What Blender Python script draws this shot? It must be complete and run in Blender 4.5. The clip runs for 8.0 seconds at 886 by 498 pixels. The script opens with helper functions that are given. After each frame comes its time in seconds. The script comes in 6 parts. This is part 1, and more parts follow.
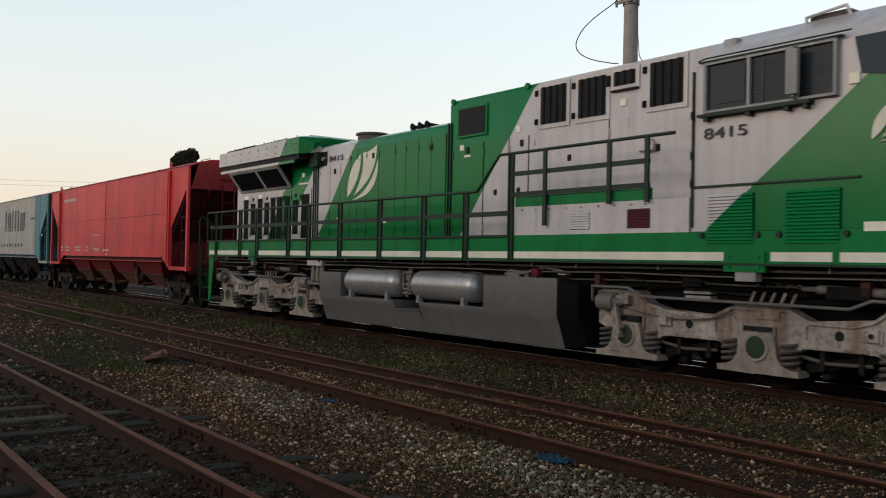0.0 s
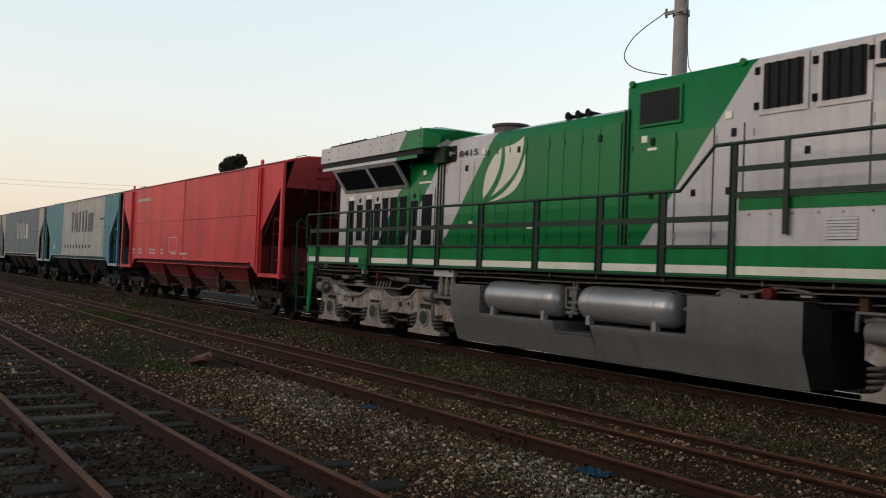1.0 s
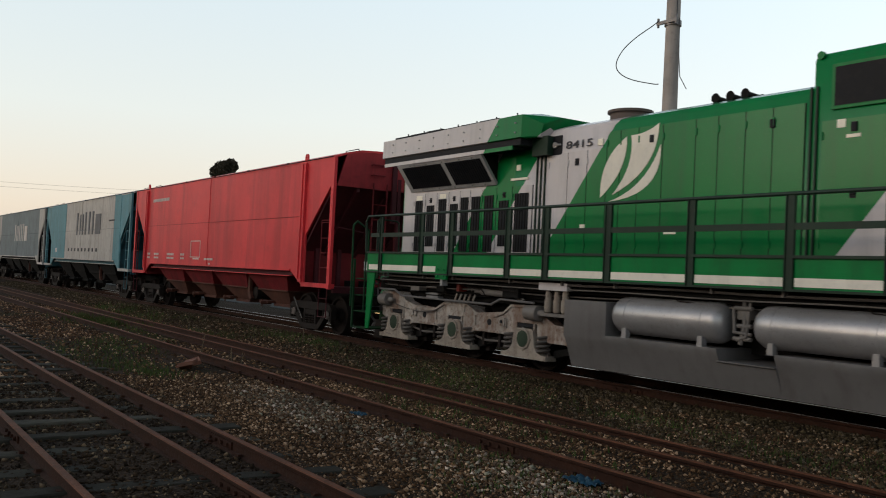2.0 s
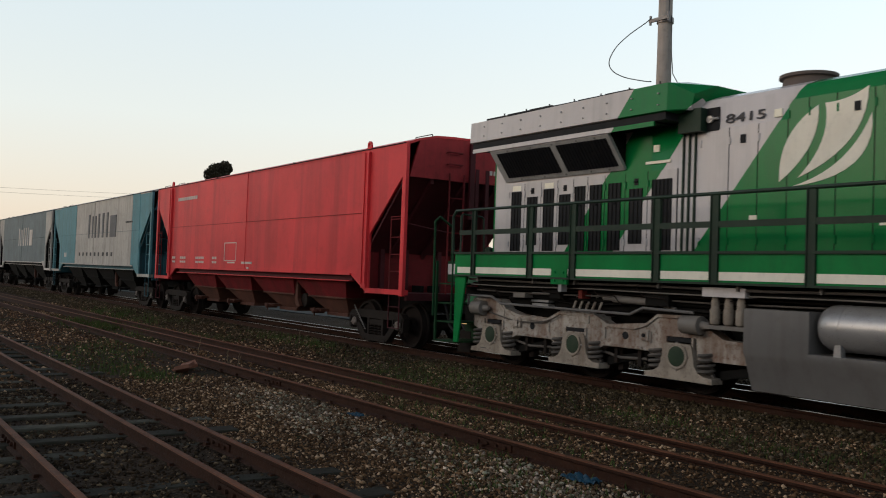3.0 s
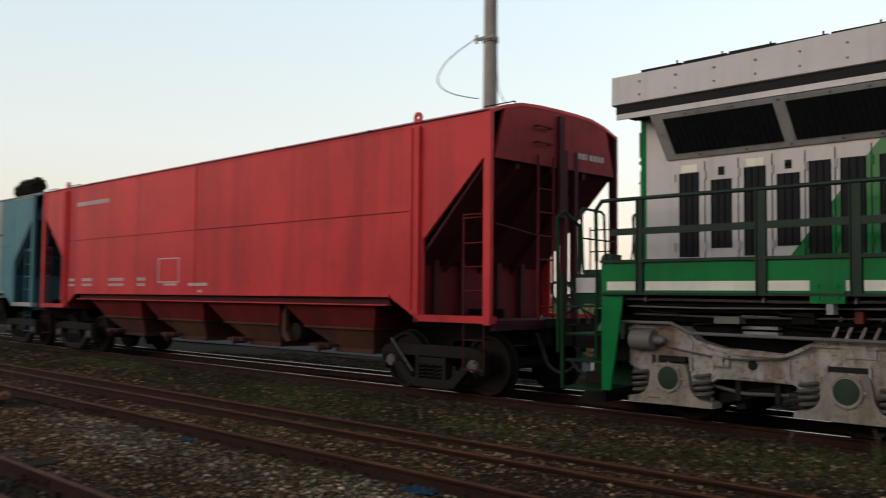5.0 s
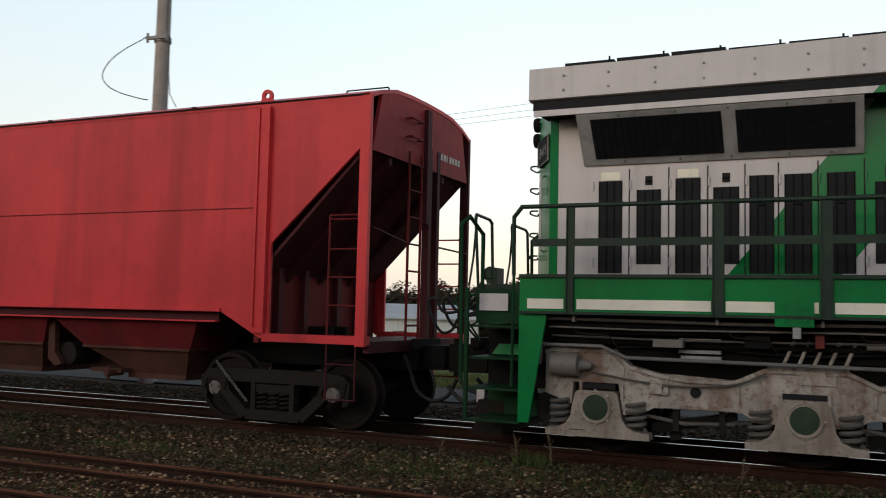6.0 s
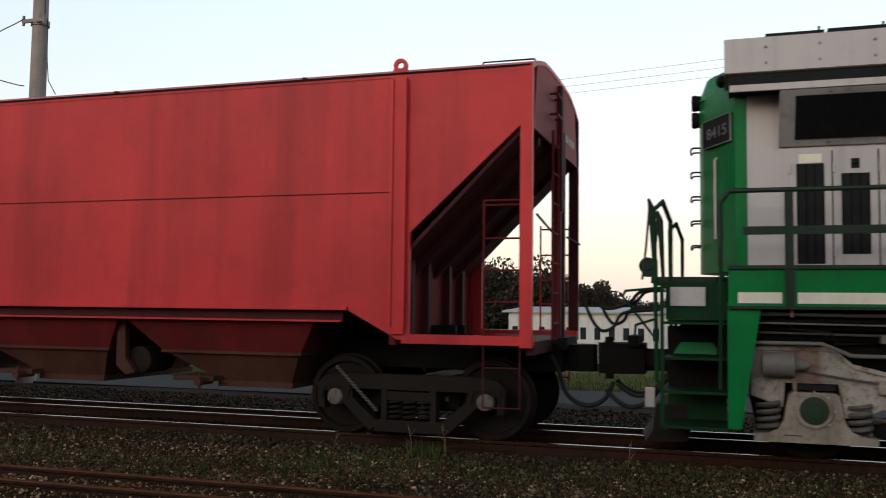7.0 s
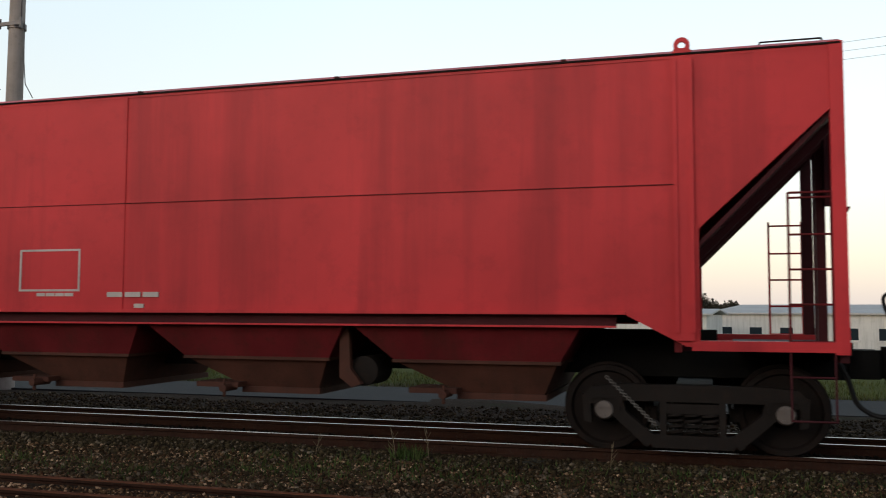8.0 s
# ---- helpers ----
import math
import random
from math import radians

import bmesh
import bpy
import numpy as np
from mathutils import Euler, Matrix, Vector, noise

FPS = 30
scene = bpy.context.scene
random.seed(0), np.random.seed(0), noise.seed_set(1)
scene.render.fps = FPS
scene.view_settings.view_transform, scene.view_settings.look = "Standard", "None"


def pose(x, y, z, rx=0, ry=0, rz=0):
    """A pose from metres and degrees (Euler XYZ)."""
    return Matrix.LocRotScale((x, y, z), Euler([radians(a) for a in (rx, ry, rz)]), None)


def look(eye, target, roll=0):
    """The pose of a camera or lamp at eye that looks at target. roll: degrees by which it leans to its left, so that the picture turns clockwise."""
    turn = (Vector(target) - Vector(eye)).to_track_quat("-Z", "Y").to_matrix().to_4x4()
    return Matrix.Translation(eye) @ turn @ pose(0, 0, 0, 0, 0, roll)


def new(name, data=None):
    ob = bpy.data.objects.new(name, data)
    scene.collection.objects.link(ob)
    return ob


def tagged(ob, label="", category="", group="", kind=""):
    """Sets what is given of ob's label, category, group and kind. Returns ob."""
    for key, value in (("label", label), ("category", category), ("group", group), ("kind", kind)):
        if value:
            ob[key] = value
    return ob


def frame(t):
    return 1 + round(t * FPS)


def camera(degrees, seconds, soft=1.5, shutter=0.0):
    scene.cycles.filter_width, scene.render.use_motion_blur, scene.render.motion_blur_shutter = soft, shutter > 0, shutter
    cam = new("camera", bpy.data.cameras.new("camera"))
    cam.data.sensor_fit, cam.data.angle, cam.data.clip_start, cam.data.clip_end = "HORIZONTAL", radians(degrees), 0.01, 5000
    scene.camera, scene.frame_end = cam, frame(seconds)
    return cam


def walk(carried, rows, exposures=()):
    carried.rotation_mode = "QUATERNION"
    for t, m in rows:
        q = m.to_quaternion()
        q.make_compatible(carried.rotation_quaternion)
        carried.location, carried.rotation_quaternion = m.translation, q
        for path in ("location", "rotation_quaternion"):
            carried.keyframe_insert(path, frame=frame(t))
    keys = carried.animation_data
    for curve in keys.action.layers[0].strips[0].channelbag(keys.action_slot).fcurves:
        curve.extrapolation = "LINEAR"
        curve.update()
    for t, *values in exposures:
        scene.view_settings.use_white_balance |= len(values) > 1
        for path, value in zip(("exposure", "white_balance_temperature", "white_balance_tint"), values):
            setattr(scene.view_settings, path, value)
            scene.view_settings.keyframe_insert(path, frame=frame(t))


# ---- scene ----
cam = camera(52.23, 8.0, soft=1.05, shutter=0.25)
EYE, SPEED = 1.71, 3.267
# the camera stands on one spot and turns: seconds, heading, pitch, roll
TURNS = [
    (0.0, 53.63, 0.82, -1.12), (0.5, 54.11, 1.08, -1.52), (1.0, 56.37, 1.30, -2.27), (1.5, 56.12, 1.51, -2.81),
    (2.0, 55.76, 1.76, -2.81), (2.2, 56.10, 1.72, -2.78), (2.8, 55.70, 1.75, -2.30), (3.3, 55.05, 1.81, -1.67),
    (3.5, 54.61, 1.91, -1.37), (4.0, 54.47, 2.25, -0.71), (4.5, 54.90, 2.54, -0.18), (4.6, 54.30, 2.62, -0.20),
    (4.7, 53.40, 2.70, -0.30), (4.8, 51.30, 2.78, -0.38), (4.9, 48.40, 2.86, -0.44), (5.0, 45.04, 2.94, -0.49),
    (5.1, 42.18, 3.08, -0.65), (5.2, 39.45, 3.30, -0.72), (5.5, 32.60, 3.70, -0.95), (5.9, 25.60, 4.05, -1.25),
    (6.3, 21.07, 4.13, -1.34), (6.5, 19.64, 4.02, -1.24), (6.8, 18.20, 3.85, -0.90), (7.0, 17.55, 3.74, -0.65),
    (7.5, 17.30, 3.75, -0.05), (8.0, 16.41, 3.90, -0.20),
]
EXPOSURE = 0.55
walk(cam, [(t, pose(0, 0, EYE, 90 + pitch, roll, yaw)) for t, yaw, pitch, roll in TURNS],
     exposures=[(0.0, EXPOSURE), (2.2, 0.53), (3.5, 0.53), (4.5, 0.47), (5.0, 0.50), (6.5, 0.55), (8.0, 0.52)])

# ---- sky and low evening light from behind the camera ----
world = bpy.data.worlds.new("evening_sky")
scene.world = world
world.use_nodes = True
wn, wl = world.node_tree.nodes, world.node_tree.links
sky = wn.new("ShaderNodeTexSky")
sky.sky_type, sky.sun_disc = "NISHITA", False
sky.sun_elevation, sky.sun_rotation = radians(6.0), radians(200)
sky.air_density, sky.dust_density, sky.ozone_density = 1.0, 2.0, 1.0
wn["Background"].inputs["Strength"].default_value = 0.15
# evening haze: a bright warm horizon that thins out towards a darker zenith
way = wn.new("ShaderNodeTexCoord").outputs["Generated"]
up = wn.new("ShaderNodeSeparateXYZ")
wl.new(way, up.inputs[0])
tone = wn.new("ShaderNodeValToRGB")
wl.new(up.outputs["Z"], tone.inputs[0])
HAZE = ((0.0, (0.74, 0.66, 0.63)), (0.05, (0.90, 0.78, 0.67)), (0.16, (0.87, 0.895, 0.865)), (0.38, (0.71, 0.86, 0.95)), (0.60, (0.20, 0.25, 0.32)), (1.0, (0.06, 0.08, 0.12)))
while len(tone.color_ramp.elements) < len(HAZE):
    tone.color_ramp.elements.new(0.5)
for el, (x, c) in zip(tone.color_ramp.elements, HAZE):
    el.position, el.color = x, (*c, 1)
lift = wn.new("ShaderNodeVectorMath")
lift.operation = "SCALE"
# the glow is fuller towards the middle of the view than far up the line
full = wn.new("ShaderNodeMapRange")
for slot, value in zip(("From Min", "From Max", "To Min", "To Max"), (-1.0, -0.35, 5.5, 6.9)):
    full.inputs[slot].default_value = value
wl.new(up.outputs["X"], full.inputs["Value"])
wl.new(full.outputs["Result"], lift.inputs[3])
wl.new(tone.outputs[0], lift.inputs[0])
haze = wn.new("ShaderNodeMix")
haze.data_type = "RGBA"
haze.inputs[0].default_value = 0.7
wl.new(sky.outputs["Color"], haze.inputs[6])
wl.new(lift.outputs[0], haze.inputs[7])
wl.new(haze.outputs[2], wn["Background"].inputs["Color"])

sun_data = bpy.data.lights.new("sun", "SUN")
sun_data.energy, sun_data.angle, sun_data.color = 0.46, radians(40), (1.0, 0.90, 0.83)
sun = new("sun", sun_data)
sun.matrix_basis = look((0, 0, 30), (10, 28, 21))


# ---- materials ----
def nodes_of(name):
    m = bpy.data.materials.new(name)
    m.use_nodes = True
    n, l = m.node_tree.nodes, m.node_tree.links
    return m, n, l, n["Principled BSDF"]


def noise_tex(n, l, vector, scale, detail=4.0, rough=0.6):
    t = n.new("ShaderNodeTexNoise")
    t.inputs["Scale"].default_value, t.inputs["Detail"].default_value, t.inputs["Roughness"].default_value = scale, detail, rough
    l.new(vector, t.inputs["Vector"])
    return t.outputs["Fac"]


def span(n, l, value, a, b, c=0.0, d=1.0):
    r = n.new("ShaderNodeMapRange")
    for k, v in zip(("From Min", "From Max", "To Min", "To Max"), (a, b, c, d)):
        r.inputs[k].default_value = v
    l.new(value, r.inputs["Value"])
    return r.outputs["Result"]


def mixed(n, l, fac, a, b):
    m = n.new("ShaderNodeMix")
    m.data_type = "RGBA"
    if isinstance(fac, float):
        m.inputs[0].default_value = fac
    else:
        l.new(fac, m.inputs[0])
    for sock, v in ((m.inputs[6], a), (m.inputs[7], b)):
        if isinstance(v, tuple):
            sock.default_value = (*v, 1)
        else:
            l.new(v, sock)
    return m.outputs[2]


def bumped(n, l, b, height, strength, distance):
    u = n.new("ShaderNodeBump")
    u.inputs["Strength"].default_value, u.inputs["Distance"].default_value = strength, distance
    l.new(height, u.inputs["Height"])
    l.new(u.outputs["Normal"], b.inputs["Normal"])


def stretched(n, l, coord, sx, sy, sz):
    m = n.new("ShaderNodeMapping")
    m.inputs["Scale"].default_value = (sx, sy, sz)
    l.new(coord, m.inputs["Vector"])
    return m.outputs["Vector"]


def shade(tint, k):
    return tuple(min(1.0, c * k) for c in tint)


def surface(name, tint, rough=0.5, metal=0.0, vary=0.25, scale=1.5, dirt=(0.06, 0.045, 0.035), grime=0.3, streaks=0.0,
            bump=0.15, grain=60.0, pattern=None, per_piece=0.0, gloss=0.22, smear=3.2, spot_at=(0.52, 0.75), run_at=(0.48, 0.74)):
    """A worn surface: large tone changes, grime spots, run-down streaks, fine relief. pattern(n, l, coord) may give the tint."""
    m, n, l, b = nodes_of(name)
    coord = n.new("ShaderNodeTexCoord").outputs["Object"]
    base = pattern(n, l, coord) if pattern else tint
    big = span(n, l, noise_tex(n, l, coord, scale), 0.3, 0.7)
    if pattern:
        mul = n.new("ShaderNodeHueSaturation")
        mul.inputs["Value"].default_value = 1 - vary
        l.new(base, mul.inputs["Color"])
        colour = mixed(n, l, big, mul.outputs["Color"], base)
    else:
        colour = mixed(n, l, big, shade(tint, 1 - vary), shade(tint, 1 + vary * 0.6))
    if grime:
        spot = span(n, l, noise_tex(n, l, coord, scale * 5, 8, 0.7), *spot_at, 0, grime)
        colour = mixed(n, l, spot, colour, dirt)
    if streaks:
        run = span(n, l, noise_tex(n, l, stretched(n, l, coord, smear, smear, 0.07 * smear), 1.6, 5, 0.6), *run_at, 0, streaks)
        colour = mixed(n, l, run, colour, dirt)
    if per_piece:
        hue = n.new("ShaderNodeHueSaturation")
        l.new(span(n, l, n.new("ShaderNodeObjectInfo").outputs["Random"], 0, 1, 1 - per_piece, 1 + per_piece), hue.inputs["Value"])
        l.new(colour, hue.inputs["Color"])
        colour = hue.outputs["Color"]
    if isinstance(colour, tuple):
        b.inputs["Base Color"].default_value = (*colour, 1)
    else:
        l.new(colour, b.inputs["Base Color"])
    fine = noise_tex(n, l, coord, grain, 5, 0.6)
    l.new(span(n, l, fine, 0.3, 0.7, max(0.04, rough - 0.08), min(1, rough + 0.1)), b.inputs["Roughness"])
    b.inputs["Metallic"].default_value = metal
    b.inputs["Specular IOR Level"].default_value = gloss
    if bump:
        bumped(n, l, b, fine, bump, 0.004)
    return m


GREEN, PALE = (0.002, 0.165, 0.040), (0.57, 0.515, 0.51)


def livery(n, l, coord):
    """Green paint crossed by pale slanted bands, in the locomotive's own space."""
    sep = n.new("ShaderNodeSeparateXYZ")
    l.new(coord, sep.inputs[0])

    def slant(slope):
        k = n.new("ShaderNodeMath")
        k.operation, k.inputs[1].default_value = "MULTIPLY_ADD", -slope
        l.new(sep.outputs["Z"], k.inputs[0])
        l.new(sep.outputs["X"], k.inputs[2])
        return k.outputs[0]

    def ramp(value, stops):
        r = n.new("ShaderNodeValToRGB")
        r.color_ramp.interpolation = "CONSTANT"
        l.new(span(n, l, value, -14, 14), r.inputs[0])
        e = r.color_ramp.elements
        while len(e) < len(stops):
            e.new(0.5)
        for el, (x, v) in zip(e, stops):
            el.position, el.color = (x + 14) / 28, (v, v, v, 1)
        return r.outputs[0]

    # bands by their x at height 3 m (x - slope * z)
    s, k = 0.80, 12.5
    bands = ramp(slant(s), [(-14, 1), (-20.22 + k - 3 * s, 0), (-19.1 + k - 3 * s, 1), (-17.60 + k - 3 * s, 0), (-12.24 + k - 3 * s, 1)])
    front = ramp(slant(1.25), [(-14, 1), (-5.94 + k - 3.75, 0)])
    both = n.new("ShaderNodeMath")
    both.operation = "MULTIPLY"
    l.new(bands, both.inputs[0])
    l.new(front, both.inputs[1])
    return mixed(n, l, both.outputs[0], GREEN, PALE)


def pieces(name, tints, rough, lo=0.6, hi=1.4):
    """Loose pieces (stones, leaves) whose tone changes from piece to piece."""
    m, n, l, b = nodes_of(name)
    r = n.new("ShaderNodeValToRGB")
    l.new(n.new("ShaderNodeNewGeometry").outputs["Random Per Island"], r.inputs[0])
    e = r.color_ramp.elements
    while len(e) < len(tints):
        e.new(0.5)
    for k, (el, c) in enumerate(zip(e, tints)):
        el.position, el.color = k / (len(tints) - 1), (*c, 1)
    coord = n.new("ShaderNodeTexCoord").outputs["Object"]
    big = span(n, l, noise_tex(n, l, coord, 0.7), 0.3, 0.7, lo, hi)
    hue = n.new("ShaderNodeHueSaturation")
    l.new(big, hue.inputs["Value"])
    l.new(r.outputs[0], hue.inputs["Color"])
    l.new(hue.outputs["Color"], b.inputs["Base Color"])
    b.inputs["Roughness"].default_value = rough
    b.inputs["Specular IOR Level"].default_value = 0.12
    bumped(n, l, b, noise_tex(n, l, coord, 90), 0.3, 0.004)
    return m


M = {
    "livery": surface("livery_paint", None, 0.20, vary=0.12, scale=0.9, dirt=(0.035, 0.055, 0.04), grime=0.08, streaks=0.2, bump=0.04, pattern=livery, gloss=0.20),
    "green": surface("green_paint", GREEN, 0.32, vary=0.2, dirt=(0.02, 0.045, 0.02), grime=0.25, streaks=0.3, bump=0.05, gloss=0.13),
    "rail_green": surface("dark_green_rail_paint", (0.011, 0.027, 0.016), 0.5, vary=0.25, grime=0.3, bump=0.05),
    "step_green": surface("worn_green_step_paint", (0.006, 0.038, 0.014), 0.6, vary=0.3, dirt=(0.03, 0.025, 0.015), grime=0.5, streaks=0.4, gloss=0.1),
    # ballast tints lowered to carry the shade under the train
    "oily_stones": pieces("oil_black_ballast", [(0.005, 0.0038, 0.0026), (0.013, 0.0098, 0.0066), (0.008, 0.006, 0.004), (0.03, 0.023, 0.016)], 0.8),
    # the wagon's red, lowered so that its colour holds the shade underneath
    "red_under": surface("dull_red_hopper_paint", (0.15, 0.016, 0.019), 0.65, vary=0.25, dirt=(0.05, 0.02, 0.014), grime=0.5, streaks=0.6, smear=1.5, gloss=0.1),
    # grimy red, also darkened for an end turned from the light
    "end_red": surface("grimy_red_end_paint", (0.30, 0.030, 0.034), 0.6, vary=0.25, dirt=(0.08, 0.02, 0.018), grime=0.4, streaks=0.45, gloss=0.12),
    "white": surface("white_paint", (0.74, 0.68, 0.58), 0.45, vary=0.12, grime=0.18, streaks=0.1, bump=0.05),
    "pale": surface("pale_grey_paint", PALE, 0.28, vary=0.12, grime=0.2, streaks=0.2, bump=0.05, gloss=0.25),
    "frame_grey": surface("window_frame_grey", (0.33, 0.315, 0.31), 0.5, vary=0.2, grime=0.35, streaks=0.3),
    "truck": surface("truck_cast_steel", (0.37, 0.325, 0.285), 0.65, vary=0.35, scale=2.6, dirt=(0.120, 0.050, 0.024), grime=0.8, streaks=0.6, bump=0.35, smear=2.2, gloss=0.2, spot_at=(0.49, 0.66), run_at=(0.46, 0.62)),
    "journal": surface("journal_box_cream", (0.30, 0.25, 0.205), 0.65, vary=0.3, scale=3, dirt=(0.085, 0.045, 0.027), grime=0.7, streaks=0.5, bump=0.25, gloss=0.15),
    "tank_grey": surface("fuel_tank_grey", (0.15, 0.139, 0.134), 0.36, vary=0.15, grime=0.25, streaks=0.35, bump=0.06, gloss=0.45),
    "silver": surface("air_tank_silver", (0.36, 0.34, 0.335), 0.33, 0.5, vary=0.15, grime=0.25, bump=0.05),
    "black": surface("dark_underframe", (0.008, 0.0072, 0.0065), 0.8, vary=0.3, grime=0.4, dirt=(0.020, 0.015, 0.012), gloss=0.12),
    "grille": surface("dark_grille", (0.010, 0.010, 0.012), 0.6, vary=0.2, grime=0.2, gloss=0.15),
    "spring": surface("spring_steel", (0.10, 0.085, 0.075), 0.6, vary=0.3, grime=0.5),
    "hub": surface("green_hub_cover", (0.018, 0.034, 0.018), 0.6, vary=0.3, grime=0.5),
    "pipe": surface("pale_pipe", (0.16, 0.14, 0.125), 0.5, vary=0.2, grime=0.4),
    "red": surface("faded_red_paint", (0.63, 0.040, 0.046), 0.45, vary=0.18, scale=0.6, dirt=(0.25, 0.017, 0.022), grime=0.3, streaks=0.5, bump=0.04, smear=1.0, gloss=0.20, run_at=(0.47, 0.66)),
    # dull red sunk further, so recess shade is part of the colour
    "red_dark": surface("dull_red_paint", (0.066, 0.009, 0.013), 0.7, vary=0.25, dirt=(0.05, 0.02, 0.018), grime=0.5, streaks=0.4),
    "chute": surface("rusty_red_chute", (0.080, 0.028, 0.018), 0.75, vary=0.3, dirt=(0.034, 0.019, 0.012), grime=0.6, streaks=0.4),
    "teal": surface("teal_paint", (0.085, 0.22, 0.255), 0.55, vary=0.15, grime=0.3, streaks=0.35),
    # shaded copy of the teal, for recessed and far parts
    "teal_dark": surface("dull_teal_paint", (0.03, 0.10, 0.125), 0.65, vary=0.2, grime=0.4, streaks=0.4),
    "wagon_grey": surface("weathered_wagon_grey", (0.42, 0.385, 0.35), 0.6, vary=0.15, scale=0.8, grime=0.35, streaks=0.5),
    "wagon_dark": surface("dark_slate_wagon", (0.14, 0.17, 0.18), 0.6, vary=0.2, grime=0.35, streaks=0.5),
    "letter_dark": surface("dark_lettering", (0.055, 0.05, 0.055), 0.55, vary=0.2, grime=0.1, bump=0),
    "letter_grey": surface("grey_lettering", (0.12, 0.115, 0.12), 0.6, vary=0.25, grime=0.3, bump=0),
    "yard_wall": surface("sooty_yard_wall", (0.055, 0.05, 0.042), 0.9, vary=0.3, scale=0.4, grime=0.4, streaks=0.4, bump=0.3),
    "valve_red": surface("red_valve_paint", (0.17, 0.022, 0.015), 0.5, vary=0.2, grime=0.3),
    "letter_pale": surface("pale_lettering", (0.55, 0.48, 0.44), 0.6, vary=0.2, grime=0.25, bump=0),
    "wheel": surface("wheel_steel", (0.015, 0.0105, 0.009), 0.75, 0.0, vary=0.3, grime=0.5, dirt=(0.034, 0.017, 0.012), gloss=0.1),
    "cap": surface("bearing_cap", (0.15, 0.12, 0.105), 0.55, vary=0.3, grime=0.5, bump=0.1),
    "bogie": surface("bogie_cast_iron", (0.018, 0.0135, 0.0115), 0.7, vary=0.3, grime=0.5, dirt=(0.038, 0.019, 0.012), bump=0.3, gloss=0.10),
    # rust darkened to hold the shade on a rail's side below its head
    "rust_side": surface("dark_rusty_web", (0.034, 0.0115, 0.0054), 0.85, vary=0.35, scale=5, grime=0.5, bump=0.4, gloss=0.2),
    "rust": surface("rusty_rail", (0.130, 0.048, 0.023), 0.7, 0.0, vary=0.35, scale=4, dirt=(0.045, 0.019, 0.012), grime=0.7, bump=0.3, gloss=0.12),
    "rail_top": surface("polished_rail_head", (0.31, 0.295, 0.285), 0.30, 1.0, vary=0.1, grime=0.1, bump=0.02),
    "sleeper": surface("weathered_timber", (0.050, 0.045, 0.034), 0.85, vary=0.35, scale=6, grime=0.5, bump=0.6, grain=35, per_piece=0.5, gloss=0.06),
    "concrete": surface("pole_concrete", (0.30, 0.27, 0.25), 0.8, vary=0.15, scale=2, grime=0.3, streaks=0.3, bump=0.3),
    "galv": surface("galvanised_steel", (0.16, 0.15, 0.15), 0.5, 0.6, vary=0.2),
    "cable": surface("cable_black", (0.05, 0.05, 0.055), 0.6, vary=0.1, grime=0),
    "hose": surface("rubber_hose", (0.016, 0.015, 0.015), 0.6, vary=0.2, grime=0.2),
    "plate": surface("notice_plate", (0.85, 0.78, 0.64), 0.55, vary=0.15, grime=0.2),
    "wall_white": surface("white_render", (0.62, 0.60, 0.58), 0.8, vary=0.1, scale=0.3, grime=0.2, streaks=0.3),
    "roof_grey": surface("sheet_roof", (0.45, 0.44, 0.44), 0.6, vary=0.1, scale=0.3, grime=0.2),
    "bark": surface("tree_bark", (0.07, 0.05, 0.04), 0.9, vary=0.3, scale=4, bump=0.6, grain=20),
    "brick": surface("broken_brick", (0.20, 0.085, 0.055), 0.85, vary=0.3, scale=8, grime=0.4, bump=0.5),
    "blue_bag": surface("blue_plastic", (0.008, 0.042, 0.070), 0.5, vary=0.3, scale=12, grime=0.3, bump=0.2),
    "asphalt": surface("worn_asphalt", (0.026, 0.026, 0.027), 0.85, vary=0.2, scale=0.6, grime=0.3, bump=0.4, grain=120),
}


def plain_glow(name, tint, strength):
    m, n, l, b = nodes_of(name)
    b.inputs["Base Color"].default_value = (*tint, 1)
    b.inputs["Emission Color"].default_value = (*tint, 1)
    b.inputs["Emission Strength"].default_value = strength
    return m


M["rust_chimney"] = surface("sooty_rust", (0.11, 0.085, 0.076), 0.8, vary=0.3, grime=0.5)
M["dry"] = surface("dry_stalk", (0.16, 0.12, 0.07), 0.8, vary=0.2, grime=0)
M["step_light"] = plain_glow("step_light_glow", (1.0, 0.62, 0.28), 0.8)


def glass(name, tint, rough):
    m, n, l, b = nodes_of(name)
    b.inputs["Base Color"].default_value = (*tint, 1)
    b.inputs["Roughness"].default_value = rough
    b.inputs["IOR"].default_value = 1.45
    b.inputs["Specular IOR Level"].default_value = 0.09
    coord = n.new("ShaderNodeTexCoord").outputs["Object"]
    bumped(n, l, b, noise_tex(n, l, coord, 1.5), 0.05, 0.01)
    return m


M["dark_glass"] = glass("tinted_cab_glass", (0.020, 0.028, 0.036), 0.06)
M["blue_glass"] = glass("windshield_glass", (0.012, 0.03, 0.05), 0.05)


